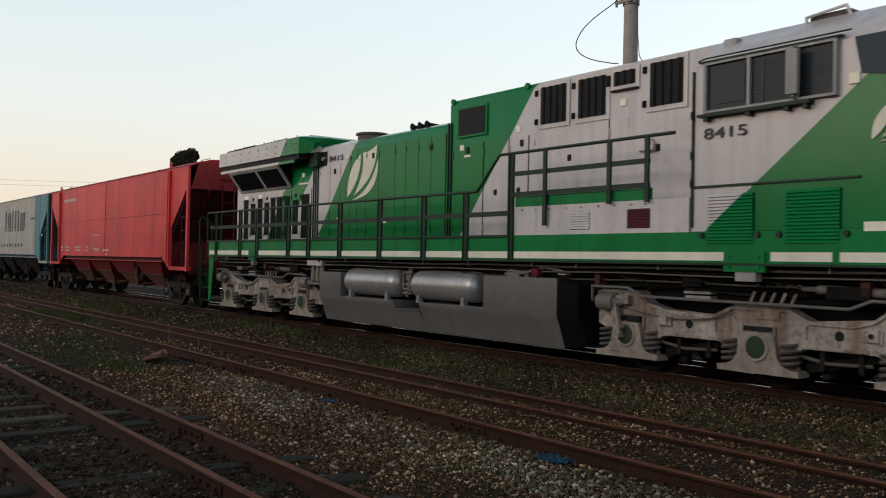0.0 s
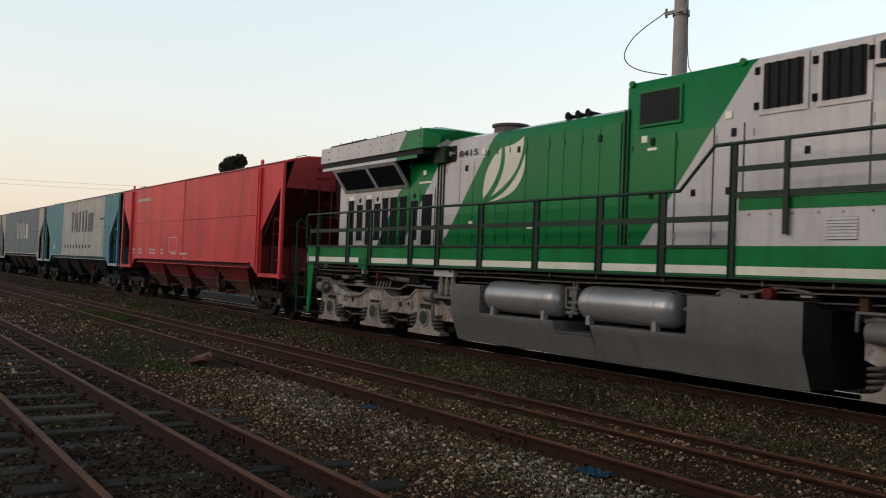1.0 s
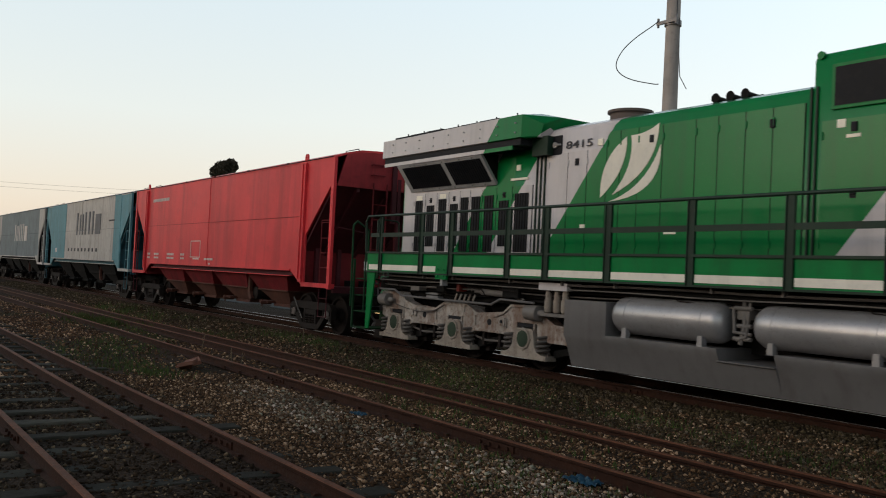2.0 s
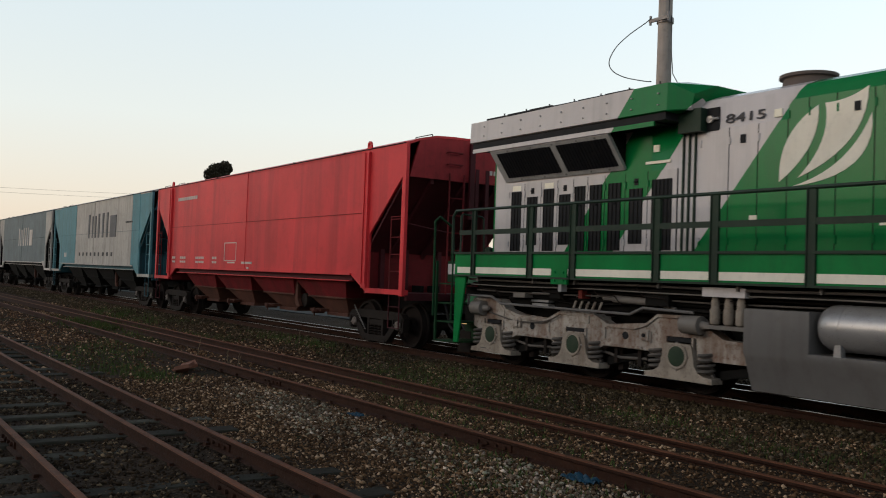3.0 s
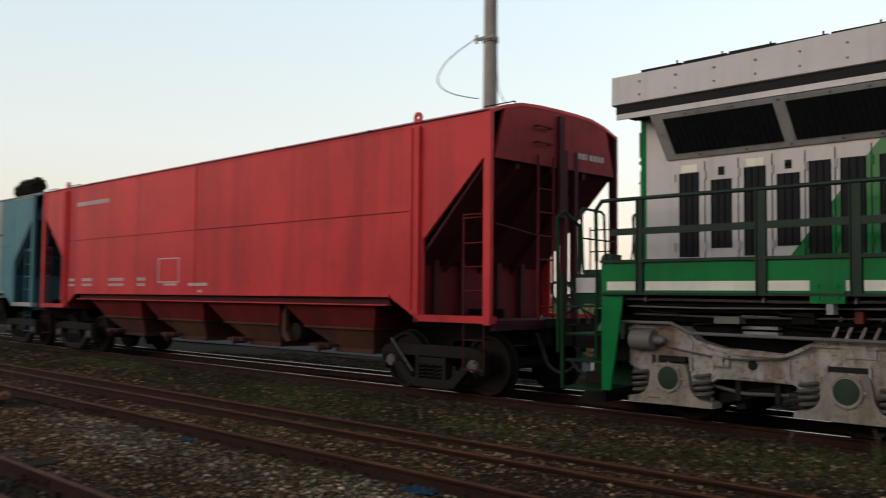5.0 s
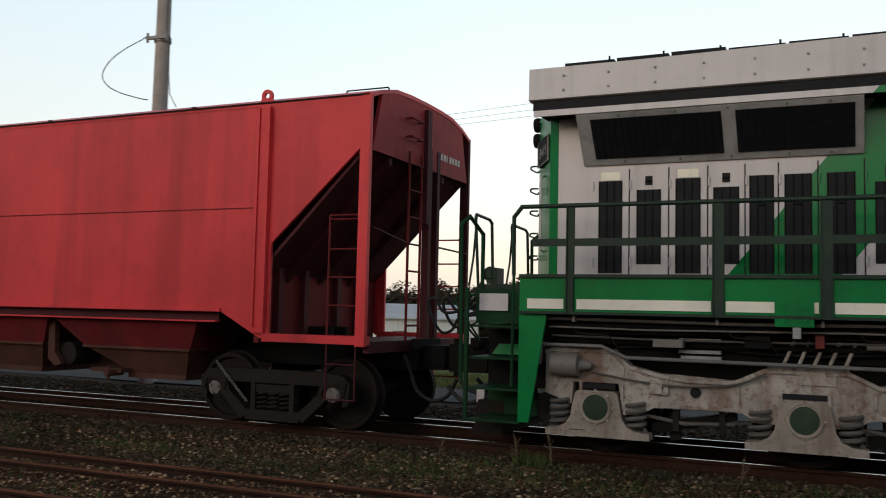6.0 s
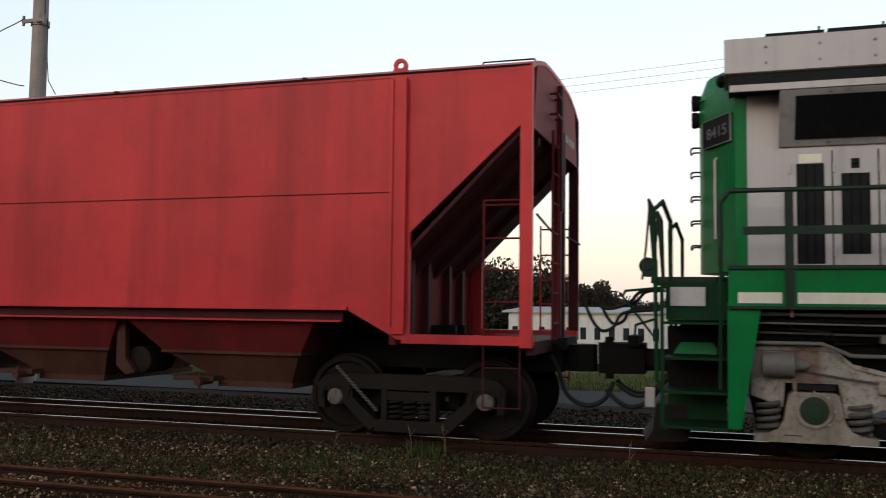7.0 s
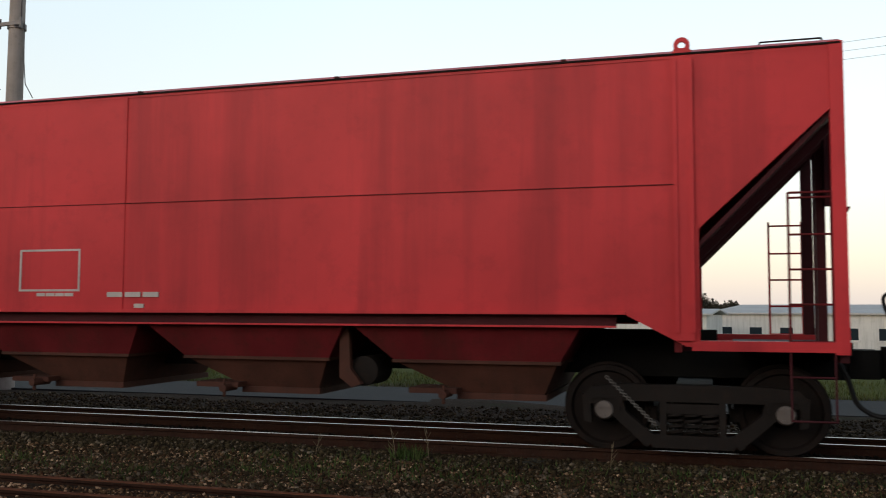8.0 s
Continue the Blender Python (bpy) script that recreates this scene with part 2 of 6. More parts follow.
M["stones"] = pieces("ballast_stones", [(0.0262, 0.0135, 0.0062), (0.0734, 0.0371, 0.0171), (0.0367, 0.0185, 0.0086), (0.1782, 0.0981, 0.0496), (0.0524, 0.0262, 0.0121), (0.2029, 0.1195, 0.0653), (0.5560, 0.3633, 0.2276)], 0.85)
M["siding_stones"] = pieces("dark_siding_gravel", [(0.0105, 0.0065, 0.0037), (0.0273, 0.0162, 0.0087), (0.0168, 0.0099, 0.0050), (0.0630, 0.0388, 0.0217), (0.0210, 0.0126, 0.0065), (0.2100, 0.1444, 0.0867)], 0.85)
M["pale_stones"] = pieces("pale_gravel", [(0.0489, 0.0300, 0.0183), (0.2696, 0.2468, 0.1754), (0.0870, 0.0550, 0.0341), (0.1812, 0.1234, 0.0844), (0.0680, 0.0425, 0.0268), (0.6526, 0.5025, 0.3940)], 0.85)
M["grey_stones"] = pieces("grey_ballast", [(0.0134, 0.0089, 0.0040), (0.0451, 0.0301, 0.0142), (0.0217, 0.0143, 0.0067), (0.0868, 0.0602, 0.0298), (0.0284, 0.0190, 0.0089), (0.1780, 0.1309, 0.0888)], 0.85)
M["grass"] = pieces("grass_blades", [(0.0253, 0.0483, 0.0115), (0.046, 0.069, 0.0161), (0.069, 0.0805, 0.023), (0.0345, 0.0552, 0.0138)], 0.7)
M["verge"] = pieces("verge_grass_blades", [(0.06, 0.08, 0.018), (0.10, 0.115, 0.028), (0.15, 0.14, 0.045), (0.08, 0.10, 0.024)], 0.7)
M["leaves"] = pieces("tree_leaves", [(0.0255, 0.0245, 0.0163), (0.0375, 0.0326, 0.0218), (0.0525, 0.0422, 0.0286), (0.0315, 0.0286, 0.0184)], 0.7)


def ground_material():
    m, n, l, b = nodes_of("gravel_earth")
    coord = n.new("ShaderNodeTexCoord").outputs["Object"]
    sep = n.new("ShaderNodeSeparateXYZ")
    l.new(coord, sep.inputs[0])
    earth = mixed(n, l, span(n, l, noise_tex(n, l, coord, 0.6, 6), 0.35, 0.65), (0.014, 0.0088, 0.0056), (0.036, 0.0215, 0.0135))
    vor = n.new("ShaderNodeTexVoronoi")
    vor.inputs["Scale"].default_value = 26
    l.new(coord, vor.inputs["Vector"])
    stone = mixed(n, l, span(n, l, vor.outputs["Distance"], 0.05, 0.6, 0.75, 0.1), earth, (0.085, 0.060, 0.040))
    weeds = span(n, l, noise_tex(n, l, coord, 0.35, 7, 0.7), 0.56, 0.66, 0, 0.75)
    near = mixed(n, l, weeds, stone, (0.022, 0.030, 0.010))
    # grass land beyond the yard
    far = mixed(n, l, span(n, l, noise_tex(n, l, coord, 0.08, 6), 0.35, 0.65), (0.07, 0.085, 0.022), (0.12, 0.125, 0.04))
    col = mixed(n, l, span(n, l, sep.outputs["Y"], 19.5, 20.5), near, far)
    l.new(col, b.inputs["Base Color"])
    b.inputs["Roughness"].default_value = 0.95
    b.inputs["Specular IOR Level"].default_value = 0.06
    bumped(n, l, b, vor.outputs["Distance"], 0.7, 0.03)
    return m


M["ground"] = ground_material()


# ---- mesh helpers ----
ORG = Vector((0, 0, 0))


def solid(bm, rings, closed=True):
    """Faces between rings of equally many points, with both ends closed."""
    vs = [[bm.verts.new(p) for p in ring] for ring in rings]
    k = len(vs[0])
    for a, b in zip(vs, vs[1:]):
        for i in range(k):
            bm.faces.new((a[i], a[(i + 1) % k], b[(i + 1) % k], b[i]))
    if closed:
        bm.faces.new(vs[0][::-1])
        bm.faces.new(vs[-1])
    return vs


def box(bm, x0, x1, y0, y1, z0, z1):
    solid(bm, [[(x0, y0, z), (x1, y0, z), (x1, y1, z), (x0, y1, z)] for z in (z0, z1)])


def slab_xz(bm, outline, y0, y1):
    """A plate with the outline in x and z, from y0 to y1."""
    solid(bm, [[(x, y, z) for x, z in outline] for y in (y0, y1)])


def slab_yz(bm, outline, x0, x1):
    solid(bm, [[(x, y, z) for y, z in outline] for x in (x0, x1)])


def rod(bm, a, b, r, seg=10, r2=None):
    a, b = Vector(a), Vector(b)
    u = (b - a).normalized()
    s = u.orthogonal().normalized()
    t = u.cross(s)
    ring = lambda c, q: [c + q * (math.cos(2 * math.pi * k / seg) * s + math.sin(2 * math.pi * k / seg) * t) for k in range(seg)]
    solid(bm, [ring(a, r), ring(b, r if r2 is None else r2)])


def tube(bm, points, r, seg=8):
    """One bent pipe through the points."""
    pts = [Vector(q) for q in points]
    ways = [(b - a).normalized() for a, b in zip(pts, pts[1:])]
    side = ways[0].orthogonal().normalized()
    rings = []
    for k, q in enumerate(pts):
        w = ways[0] if k == 0 else ways[-1] if k == len(ways) else (ways[k - 1] + ways[k]).normalized()
        side = (side - w * side.dot(w)).normalized()
        other = w.cross(side)
        wide = 1.0 if k in (0, len(ways)) else 1 / max(0.5, w.dot(ways[k]))
        rings.append([q + r * wide * (math.cos(2 * math.pi * j / seg) * side + math.sin(2 * math.pi * j / seg) * other) for j in range(seg)])
    solid(bm, rings)


def bent(points, steps=6):
    """A smooth way through the points."""
    q = [Vector(p) for p in points]
    q = [2 * q[0] - q[1]] + q + [2 * q[-1] - q[-2]]
    way = []
    for a, b, c, d in zip(q, q[1:], q[2:], q[3:]):
        for k in range(steps):
            u = k / steps
            way.append(0.5 * (2 * b + (c - a) * u + (2 * a - 5 * b + 4 * c - d) * u * u + (3 * b - a - 3 * c + d) * u ** 3))
    return way + [q[-2]]


def lathe(bm, centre, profile, axis="x", seg=24):
    """Rings of (along, radius) turned about an axis through centre."""
    c = Vector(centre)
    rings = []
    for s, r in profile:
        ring = []
        for k in range(seg):
            a = 2 * math.pi * k / seg
            u, v = max(r, 0.001) * math.cos(a), max(r, 0.001) * math.sin(a)
            ring.append(c + (Vector((s, u, v)) if axis == "x" else Vector((u, s, v)) if axis == "y" else Vector((u, v, s))))
        rings.append(ring)
    solid(bm, rings)


def helix(bm, centre, height, radius, r, turns, seg=10, wire=5):
    n = turns * seg
    tube(bm, [Vector(centre) + Vector((radius * math.cos(2 * math.pi * k / seg), radius * math.sin(2 * math.pi * k / seg), height * k / n)) for k in range(n + 1)], r, wire)


def bevelled(bm, width=0.012, angle=40):
    edges = [e for e in bm.edges if len(e.link_faces) == 2 and e.calc_face_angle(0) > radians(angle)]
    bmesh.ops.bevel(bm, geom=edges, offset=width, segments=1, affect="EDGES", clamp_overlap=True)


def mesh_of(name, bm, *mats, smooth=None):
    bmesh.ops.recalc_face_normals(bm, faces=bm.faces)
    data = bpy.data.meshes.new(name)
    bm.to_mesh(data)
    bm.free()
    for m in mats:
        data.materials.append(m)
    if smooth:
        data.shade_smooth()
        data.set_sharp_from_angle(angle=radians(smooth))
    return data


FORE = 0.0      # how far the locomotive's fore body stands ahead of its drawn stations


def ahead(x):
    return FORE * min(1.0, max(0.0, (x + 18.6) / 3.6))


def part(name, bm, material, parent, label="", smooth=35):
    """One mesh object under a thing or a part; built in the train's own coordinates and shifted to the thing's base."""
    if FORE:
        for v in bm.verts:
            v.co.x += ahead(v.co.x)
    bmesh.ops.translate(bm, verts=bm.verts, vec=-ORG)
    ob = new(name, mesh_of(name, bm, material, smooth=smooth))
    ob.parent = parent
    if label:
        ob["label"] = label
    return ob


def thing(name, bm, material, label, category, group="", kind="", at=(0, 0, 0), smooth=35):
    bmesh.ops.translate(bm, verts=bm.verts, vec=-Vector(at))
    ob = new(name, mesh_of(name, bm, material, smooth=smooth))
    ob.location = at
    return tagged(ob, label, category, group, kind)


def each(name, makers, material, parent, label=""):
    """One part for each (maker, arguments)."""
    for make, *args in makers:
        bm = bmesh.new()
        make(bm, *args)
        part(name, bm, material, parent, label)


def stuff(ob):
    ob["kind"] = "stuff"
    return ob


def fresh():
    return bmesh.new()


def one(make, *args, **kw):
    bm = bmesh.new()
    make(bm, *args, **kw)
    return bm


def lettering(name, body, size, x, y, z, material, parent, shear=0.0, width=None, rz=0, label=""):
    cu = bpy.data.curves.new(name, "FONT")
    cu.body, cu.size, cu.shear, cu.extrude, cu.offset = body, size, shear, 0.002, 0.010 * size
    tmp = bpy.data.objects.new(name, cu)
    scene.collection.objects.link(tmp)
    data = bpy.data.meshes.new_from_object(tmp.evaluated_get(bpy.context.evaluated_depsgraph_get()))
    bpy.data.objects.remove(tmp)
    xs = [v.co.x for v in data.vertices]
    k = width / (max(xs) - min(xs)) if width else 1.0
    data.transform(pose(x + ahead(x) - ORG.x, y - ORG.y, z - ORG.z, 90, 0, rz) @ Matrix.Diagonal((k, 1, 1, 1)))
    data.materials.clear()
    data.materials.append(material)
    ob = new(name, data)
    ob.parent = parent
    if label:
        ob["label"] = label
    return ob


def from_arrays(name, verts, faces, material):
    data = bpy.data.meshes.new(name)
    data.vertices.add(len(verts))
    data.vertices.foreach_set("co", np.asarray(verts, dtype=np.float32).ravel())
    f = np.asarray(faces, dtype=np.int32)
    k = f.shape[1]
    data.loops.add(f.size)
    data.loops.foreach_set("vertex_index", f.ravel())
    data.polygons.add(len(f))
    data.polygons.foreach_set("loop_start", np.arange(len(f), dtype=np.int32) * k)
    data.update(calc_edges=True)
    data.validate()
    data.materials.append(material)
    return new(name, data)


# ---- ground ----
RAIL_NEAR, RAIL_MAIN, MAIN_Y = 0.13, 0.235, 10.8
rng = np.random.default_rng(7)


def lie(x, y):
    """Height of the ground at a place."""
    x, y = np.asarray(x, float), np.asarray(y, float)
    z = -0.01 + 0.012 * np.sin(x * 0.9 + 1.3 * np.sin(y * 0.7)) + 0.012 * np.sin(y * 1.7 + x * 0.35)
    bed = np.clip((y - 8.2) / 1.2, 0, 1) * np.clip((14.2 - y) / 1.2, 0, 1)
    z = z + 0.115 * bed * bed * (3 - 2 * bed)
    fill = np.clip((x + 11) / 4, 0, 1) * np.clip((y - 6.0) / 0.5, 0, 1) * np.clip((8.8 - y) / 0.6, 0, 1)
    z = z + 0.085 * fill
    far = np.clip((y - 24) / 40, 0, 1)
    return z - 2.2 * far * far * (3 - 2 * far)


xs = np.concatenate([[-2500, -1200, -600, -300, -160], np.arange(-100, 24, 0.5), [40, 80, 160, 300, 600, 1200, 2500]])
ys = np.concatenate([[-2500, -900, -300, -100, -40, -15, -6], np.arange(-2, 25, 0.4), np.arange(26, 70, 3), [90, 140, 250, 500, 1000, 2500]])
gx, gy = np.meshgrid(xs, ys, indexing="ij")
gz = lie(gx, gy)
nx, ny = gx.shape
ids = np.arange(nx * ny).reshape(nx, ny)
quads = np.stack([ids[:-1, :-1], ids[1:, :-1], ids[1:, 1:], ids[:-1, 1:]], -1).reshape(-1, 4)
ground = from_arrays("ground", np.stack([gx, gy, gz], -1).reshape(-1, 3), quads, M["ground"])
ground.data.shade_smooth()
tagged(ground, "brown gravel and earth yard with weeds between rusty tracks", "ground", kind="structure")

bm = fresh()
for x0 in range(-120, 60, 12):
    solid(bm, [[(x, 16.3, float(lie(x, 16.3)) + 0.02), (x, 19.0, float(lie(x, 19.0)) + 0.02), (x, 19.0, -0.2), (x, 16.3, -0.2)] for x in (x0, x0 + 12)])
thing("road", bm, M["asphalt"], "grey worn asphalt service road beside the tracks", "road", kind="structure")


# unseen wall, added so the glossy paint reflects a dark band low down
bm = fresh()
box(bm, -110, 60, -26.4, -26.0, -0.3, 7.0)
box(bm, -110, 60, -26.5, -25.9, 7.0, 7.15)
thing("yard_wall", bm, M["yard_wall"], "long sooty wall closing the yard", "wall", kind="structure")


# ---- rails and sleepers ----
def rail_mesh(length, top):
    h = 0.14
    half = [(0.0, 0.0), (0.055, 0.0), (0.055, 0.012), (0.012, 0.026), (0.010, h - 0.045), (0.033, h - 0.032), (0.034, h - 0.008), (0.024, h)]
    outline = half + [(-y, z) for y, z in half[::-1][:-1]]
    bm = fresh()
    slab_yz(bm, outline[1:], -length / 2, length / 2)
    # sides get the shade-darkened rust, only the head faces the brighter slot
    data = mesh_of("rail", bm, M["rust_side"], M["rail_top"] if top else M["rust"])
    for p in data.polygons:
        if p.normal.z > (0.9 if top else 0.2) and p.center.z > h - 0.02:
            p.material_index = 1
    return data


RAIL_RUSTY, RAIL_POLISHED = rail_mesh(240, False), rail_mesh(240, True)


def track(name, label, ys, top, polished=False):
    base = tagged(new(name), label, "railway track", kind="structure")
    base.location = (-70, ys[0], top - 0.14)
    for y in ys:
        r = new("rail", RAIL_POLISHED if polished else RAIL_RUSTY)
        r.parent = base
        r.location = (0, y - ys[0], 0)
    return base


near_track = track("siding_track", "rusty mixed-gauge siding with three rails on old timber sleepers", (1.53, 2.60, 3.20), RAIL_NEAR)
middle_track = track("middle_track", "rusty mixed-gauge track sunk in gravel and weeds", (5.65, 6.70, 7.27), RAIL_NEAR)
main_track = track("main_track", "main track with polished rail heads on a ballast bed", (9.97, 11.04, 11.64), RAIL_MAIN, True)

SLEEPERS = []
for k in range(4):
    bm = fresh()
    box(bm, -0.12, 0.12, -1.35, 1.35, -0.14, 0.0)
    bmesh.ops.subdivide_edges(bm, edges=[e for e in bm.edges if e.calc_length() > 1], cuts=6)
    for v in bm.verts:
        q = noise.noise_vector(v.co * 2.3 + Vector((k * 9.1, 0, 0)))
        v.co += Vector((q.x * 0.022, 0, q.z * 0.014))
    bevelled(bm, 0.012)
    SLEEPERS.append(mesh_of("sleeper", bm, M["sleeper"]))


def lay_sleepers(base, y, top, x0, x1, step, lift):
    x, k = x0, 0
    while x < x1:
        s = new("sleeper", SLEEPERS[k % 4])
        s.parent = base
        s.matrix_basis = pose(x + 70 + random.uniform(-0.06, 0.06), y - base.location.y + random.uniform(-0.08, 0.08), lift + random.uniform(-0.012, 0.012), random.uniform(-0.5, 0.5), 0, random.uniform(-2.2, 2.2))
        x, k = x + step, k + 1


lay_sleepers(near_track, 2.36, RAIL_NEAR, -60, 3, 0.78, 0.018)
lay_sleepers(middle_track, 6.46, RAIL_NEAR, -45, 3, 0.66, -0.022)
lay_sleepers(main_track, 10.8, RAIL_MAIN, -60, 10, 0.60, 0.002)

bm = fresh()
box(bm, -0.03, 0.03, -0.075, -0.035, 0.0, 0.03)
box(bm, -0.03, 0.03, 0.035, 0.075, 0.0, 0.03)
box(bm, -0.07, 0.07, -0.09, 0.09, -0.008, 0.004)
CLIP = mesh_of("rail_clip", bm, M["rust_side"])
for base, rails, x0, x1, step in ((near_track, (1.53, 2.60, 3.20), -14.76, 0, 0.78), (middle_track, (5.65, 6.70), -14.6, -2, 0.66)):
    x = x0
    while x < x1:
        for y in rails:
            c = new("rail_clip", CLIP)
            c.parent = base
            c.matrix_basis = pose(x + 70 + random.uniform(-0.02, 0.02), y - base.location.y, 0.012, 0, 0, random.uniform(-4, 4))
        x += step
# bolted joint bars
bm = fresh()
for s in (-1, 1):
    box(bm, -0.30, 0.30, s * 0.016 - 0.012, s * 0.016 + 0.012, 0.03, 0.095)
    for k in range(4):
        rod(bm, (-0.22 + k * 0.147, s * 0.02, 0.062), (-0.22 + k * 0.147, s * 0.052, 0.062), 0.018, 6)
JOINT = mesh_of("joint_bar", bm, M["rust_side"])
for base, y, x in ((near_track, 3.20, -8.3), (near_track, 2.60, -6.4), (near_track, 1.53, -9.2), (middle_track, 5.65, -12.6), (middle_track, 5.65, -7.2), (main_track, 9.97, -9.6), (main_track, 9.97, -2.6)):
    j = new("joint_bar", JOINT)
    j.parent = base
    j.location = (x + 70, y - base.location.y, 0)


# ---- wagons ----
WHEELSETS = []      # (object, x, z, radius)
VEHICLES = []
NEAR, FAR = 9.35, 12.45      # side planes of the wagons


def wheelset_mesh(radius):
    bm = fresh()
    for s in (-1, 1):
        y = s * 0.80
        lathe(bm, (0, y, 0), [(s * q, r) for q, r in ((-0.10, radius + 0.028), (-0.065, radius + 0.028), (-0.05, radius), (0.07, radius - 0.006), (0.07, radius - 0.06), (0.02, radius - 0.08), (0.0, 0.17), (0.09, 0.13), (0.09, 0.09))], "y", 36)
    rod(bm, (0, -1.12, 0), (0, 1.12, 0), 0.085, 14)
    n_dark = len(bm.faces)
    for s in (-1, 1):
        lathe(bm, (0, s * 1.1, 0), [(s * q, r) for q, r in ((0, 0.105), (0.06, 0.105), (0.10, 0.085), (0.105, 0.03))], "y", 20)
        for k in range(3):
            a = 2 * math.pi * k / 3
            rod(bm, (0.065 * math.cos(a), s * 1.2, 0.065 * math.sin(a)), (0.065 * math.cos(a), s * 1.225, 0.065 * math.sin(a)), 0.018, 6)
    bm.faces.ensure_lookup_table()
    for f in bm.faces[n_dark:]:
        f.material_index = 1
    return mesh_of("wheelset", bm, M["wheel"], M["cap"], smooth=35)


WAGON_WHEELS, LOCO_WHEELS = wheelset_mesh(0.45), wheelset_mesh(0.53)


def wheelset(parent, x, radius, data):
    ob = new("wheelset", data)
    ob.parent = parent
    WHEELSETS.append((ob, x + ahead(x) - ORG.x, RAIL_MAIN + radius - ORG.z, radius))
    return ob


def far_side(bm, y=MAIN_Y):
    """Moves what was built to the far side of the track's centre line."""
    for v in bm.verts:
        v.co.y = 2 * y - v.co.y
    return bm


def side_frame(cx):
    """Cast side frames of a two-axle bogie, with windows and a spring nest."""
    bm = fresh()
    z = RAIL_MAIN + 0.45
    y0, y1 = 9.62, 9.76
    top = [(-1.12, z + 0.14), (-1.02, z + 0.24), (-0.72, z + 0.27), (0.72, z + 0.27), (1.02, z + 0.24), (1.12, z + 0.14)]
    slab_xz(bm, [(cx + a, b) for a, b in top] + [(cx + 1.1, z + 0.05), (cx + 0.72, z + 0.10), (cx - 0.72, z + 0.10), (cx - 1.1, z + 0.05)], y0, y1)
    for s in (-1, 1):
        slab_xz(bm, [(cx + s * a, b) for a, b in ((1.12, z + 0.16), (1.10, z - 0.12), (1.02, z - 0.14), (1.03, z + 0.12))], y0, y1)
        slab_xz(bm, [(cx + s * a, b) for a, b in ((0.86, z + 0.12), (0.80, z - 0.06), (0.46, z - 0.37), (0.36, z - 0.27), (0.67, z - 0.01), (0.70, z + 0.12))], y0, y1)
        slab_xz(bm, [(cx + s * a, b) for a, b in ((0.26, z + 0.12), (0.26, z - 0.25), (0.325, z - 0.25), (0.325, z + 0.12))], y0, y1)
    slab_xz(bm, [(cx - 0.44, z - 0.24), (cx + 0.44, z - 0.24), (cx + 0.40, z - 0.37), (cx - 0.40, z - 0.37)], y0, y1)
    box(bm, cx - 0.31, cx + 0.31, y0 + 0.01, y1 + 0.1, z - 0.02, z + 0.08)
    bevelled(bm, 0.014)
    return bm


def bogie(parent, cx):
    z = RAIL_MAIN + 0.45
    b = part("bogie", one(box, cx - 0.2, cx + 0.2, 9.7, 11.9, z - 0.04, z + 0.2), M["black"], parent, "dark cast-iron two-axle bogie")
    part("side_frame", side_frame(cx), M["bogie"], b)
    part("side_frame", far_side(side_frame(cx)), M["bogie"], b)
    for k in (-0.2, 0.0, 0.2):
        bm = fresh()
        helix(bm, (cx + k * 0.85, 9.69, z - 0.24), 0.22, 0.075, 0.016, 4)
        part("spring", bm, M["bogie"], b)
    for s in (-0.89, 0.89):
        wheelset(b, cx + s, 0.45, WAGON_WHEELS)
        bm = fresh()
        slab_xz(bm, [(cx + s - 0.19, z + 0.15), (cx + s + 0.19, z + 0.15), (cx + s + 0.16, z - 0.02), (cx + s + 0.12, z + 0.12), (cx + s - 0.12, z + 0.12), (cx + s - 0.16, z - 0.02)], 9.60, 9.74)
        part("bearing_adapter", bm, M["bogie"], b)
    each("brake_beam", [(box, cx + s - 0.05, cx + s + 0.05, 9.95, 11.65, z - 0.12, z + 0.02) for s in (-0.42, 0.42)], M["bogie"], b)
    return b


def roof_outline(edge=4.33):
    half = [(NEAR, edge), (9.66, edge + 0.115), (10.03, edge + 0.20), (10.45, edge + 0.225), (10.9, edge + 0.23)]
    return half + [(NEAR + FAR - y, z) for y, z in half[::-1][1:]]


def ladder(bm, x0, x1, y, zs, r=0.014):
    for x in (x0, x1):
        rod(bm, (x, y, zs[0]), (x, y, zs[-1]), r, 6)
    for z in zs[1:-1] if len(zs) > 3 else zs:
        rod(bm, (x0, y, z), (x1, y, z), r * 0.85, 6)


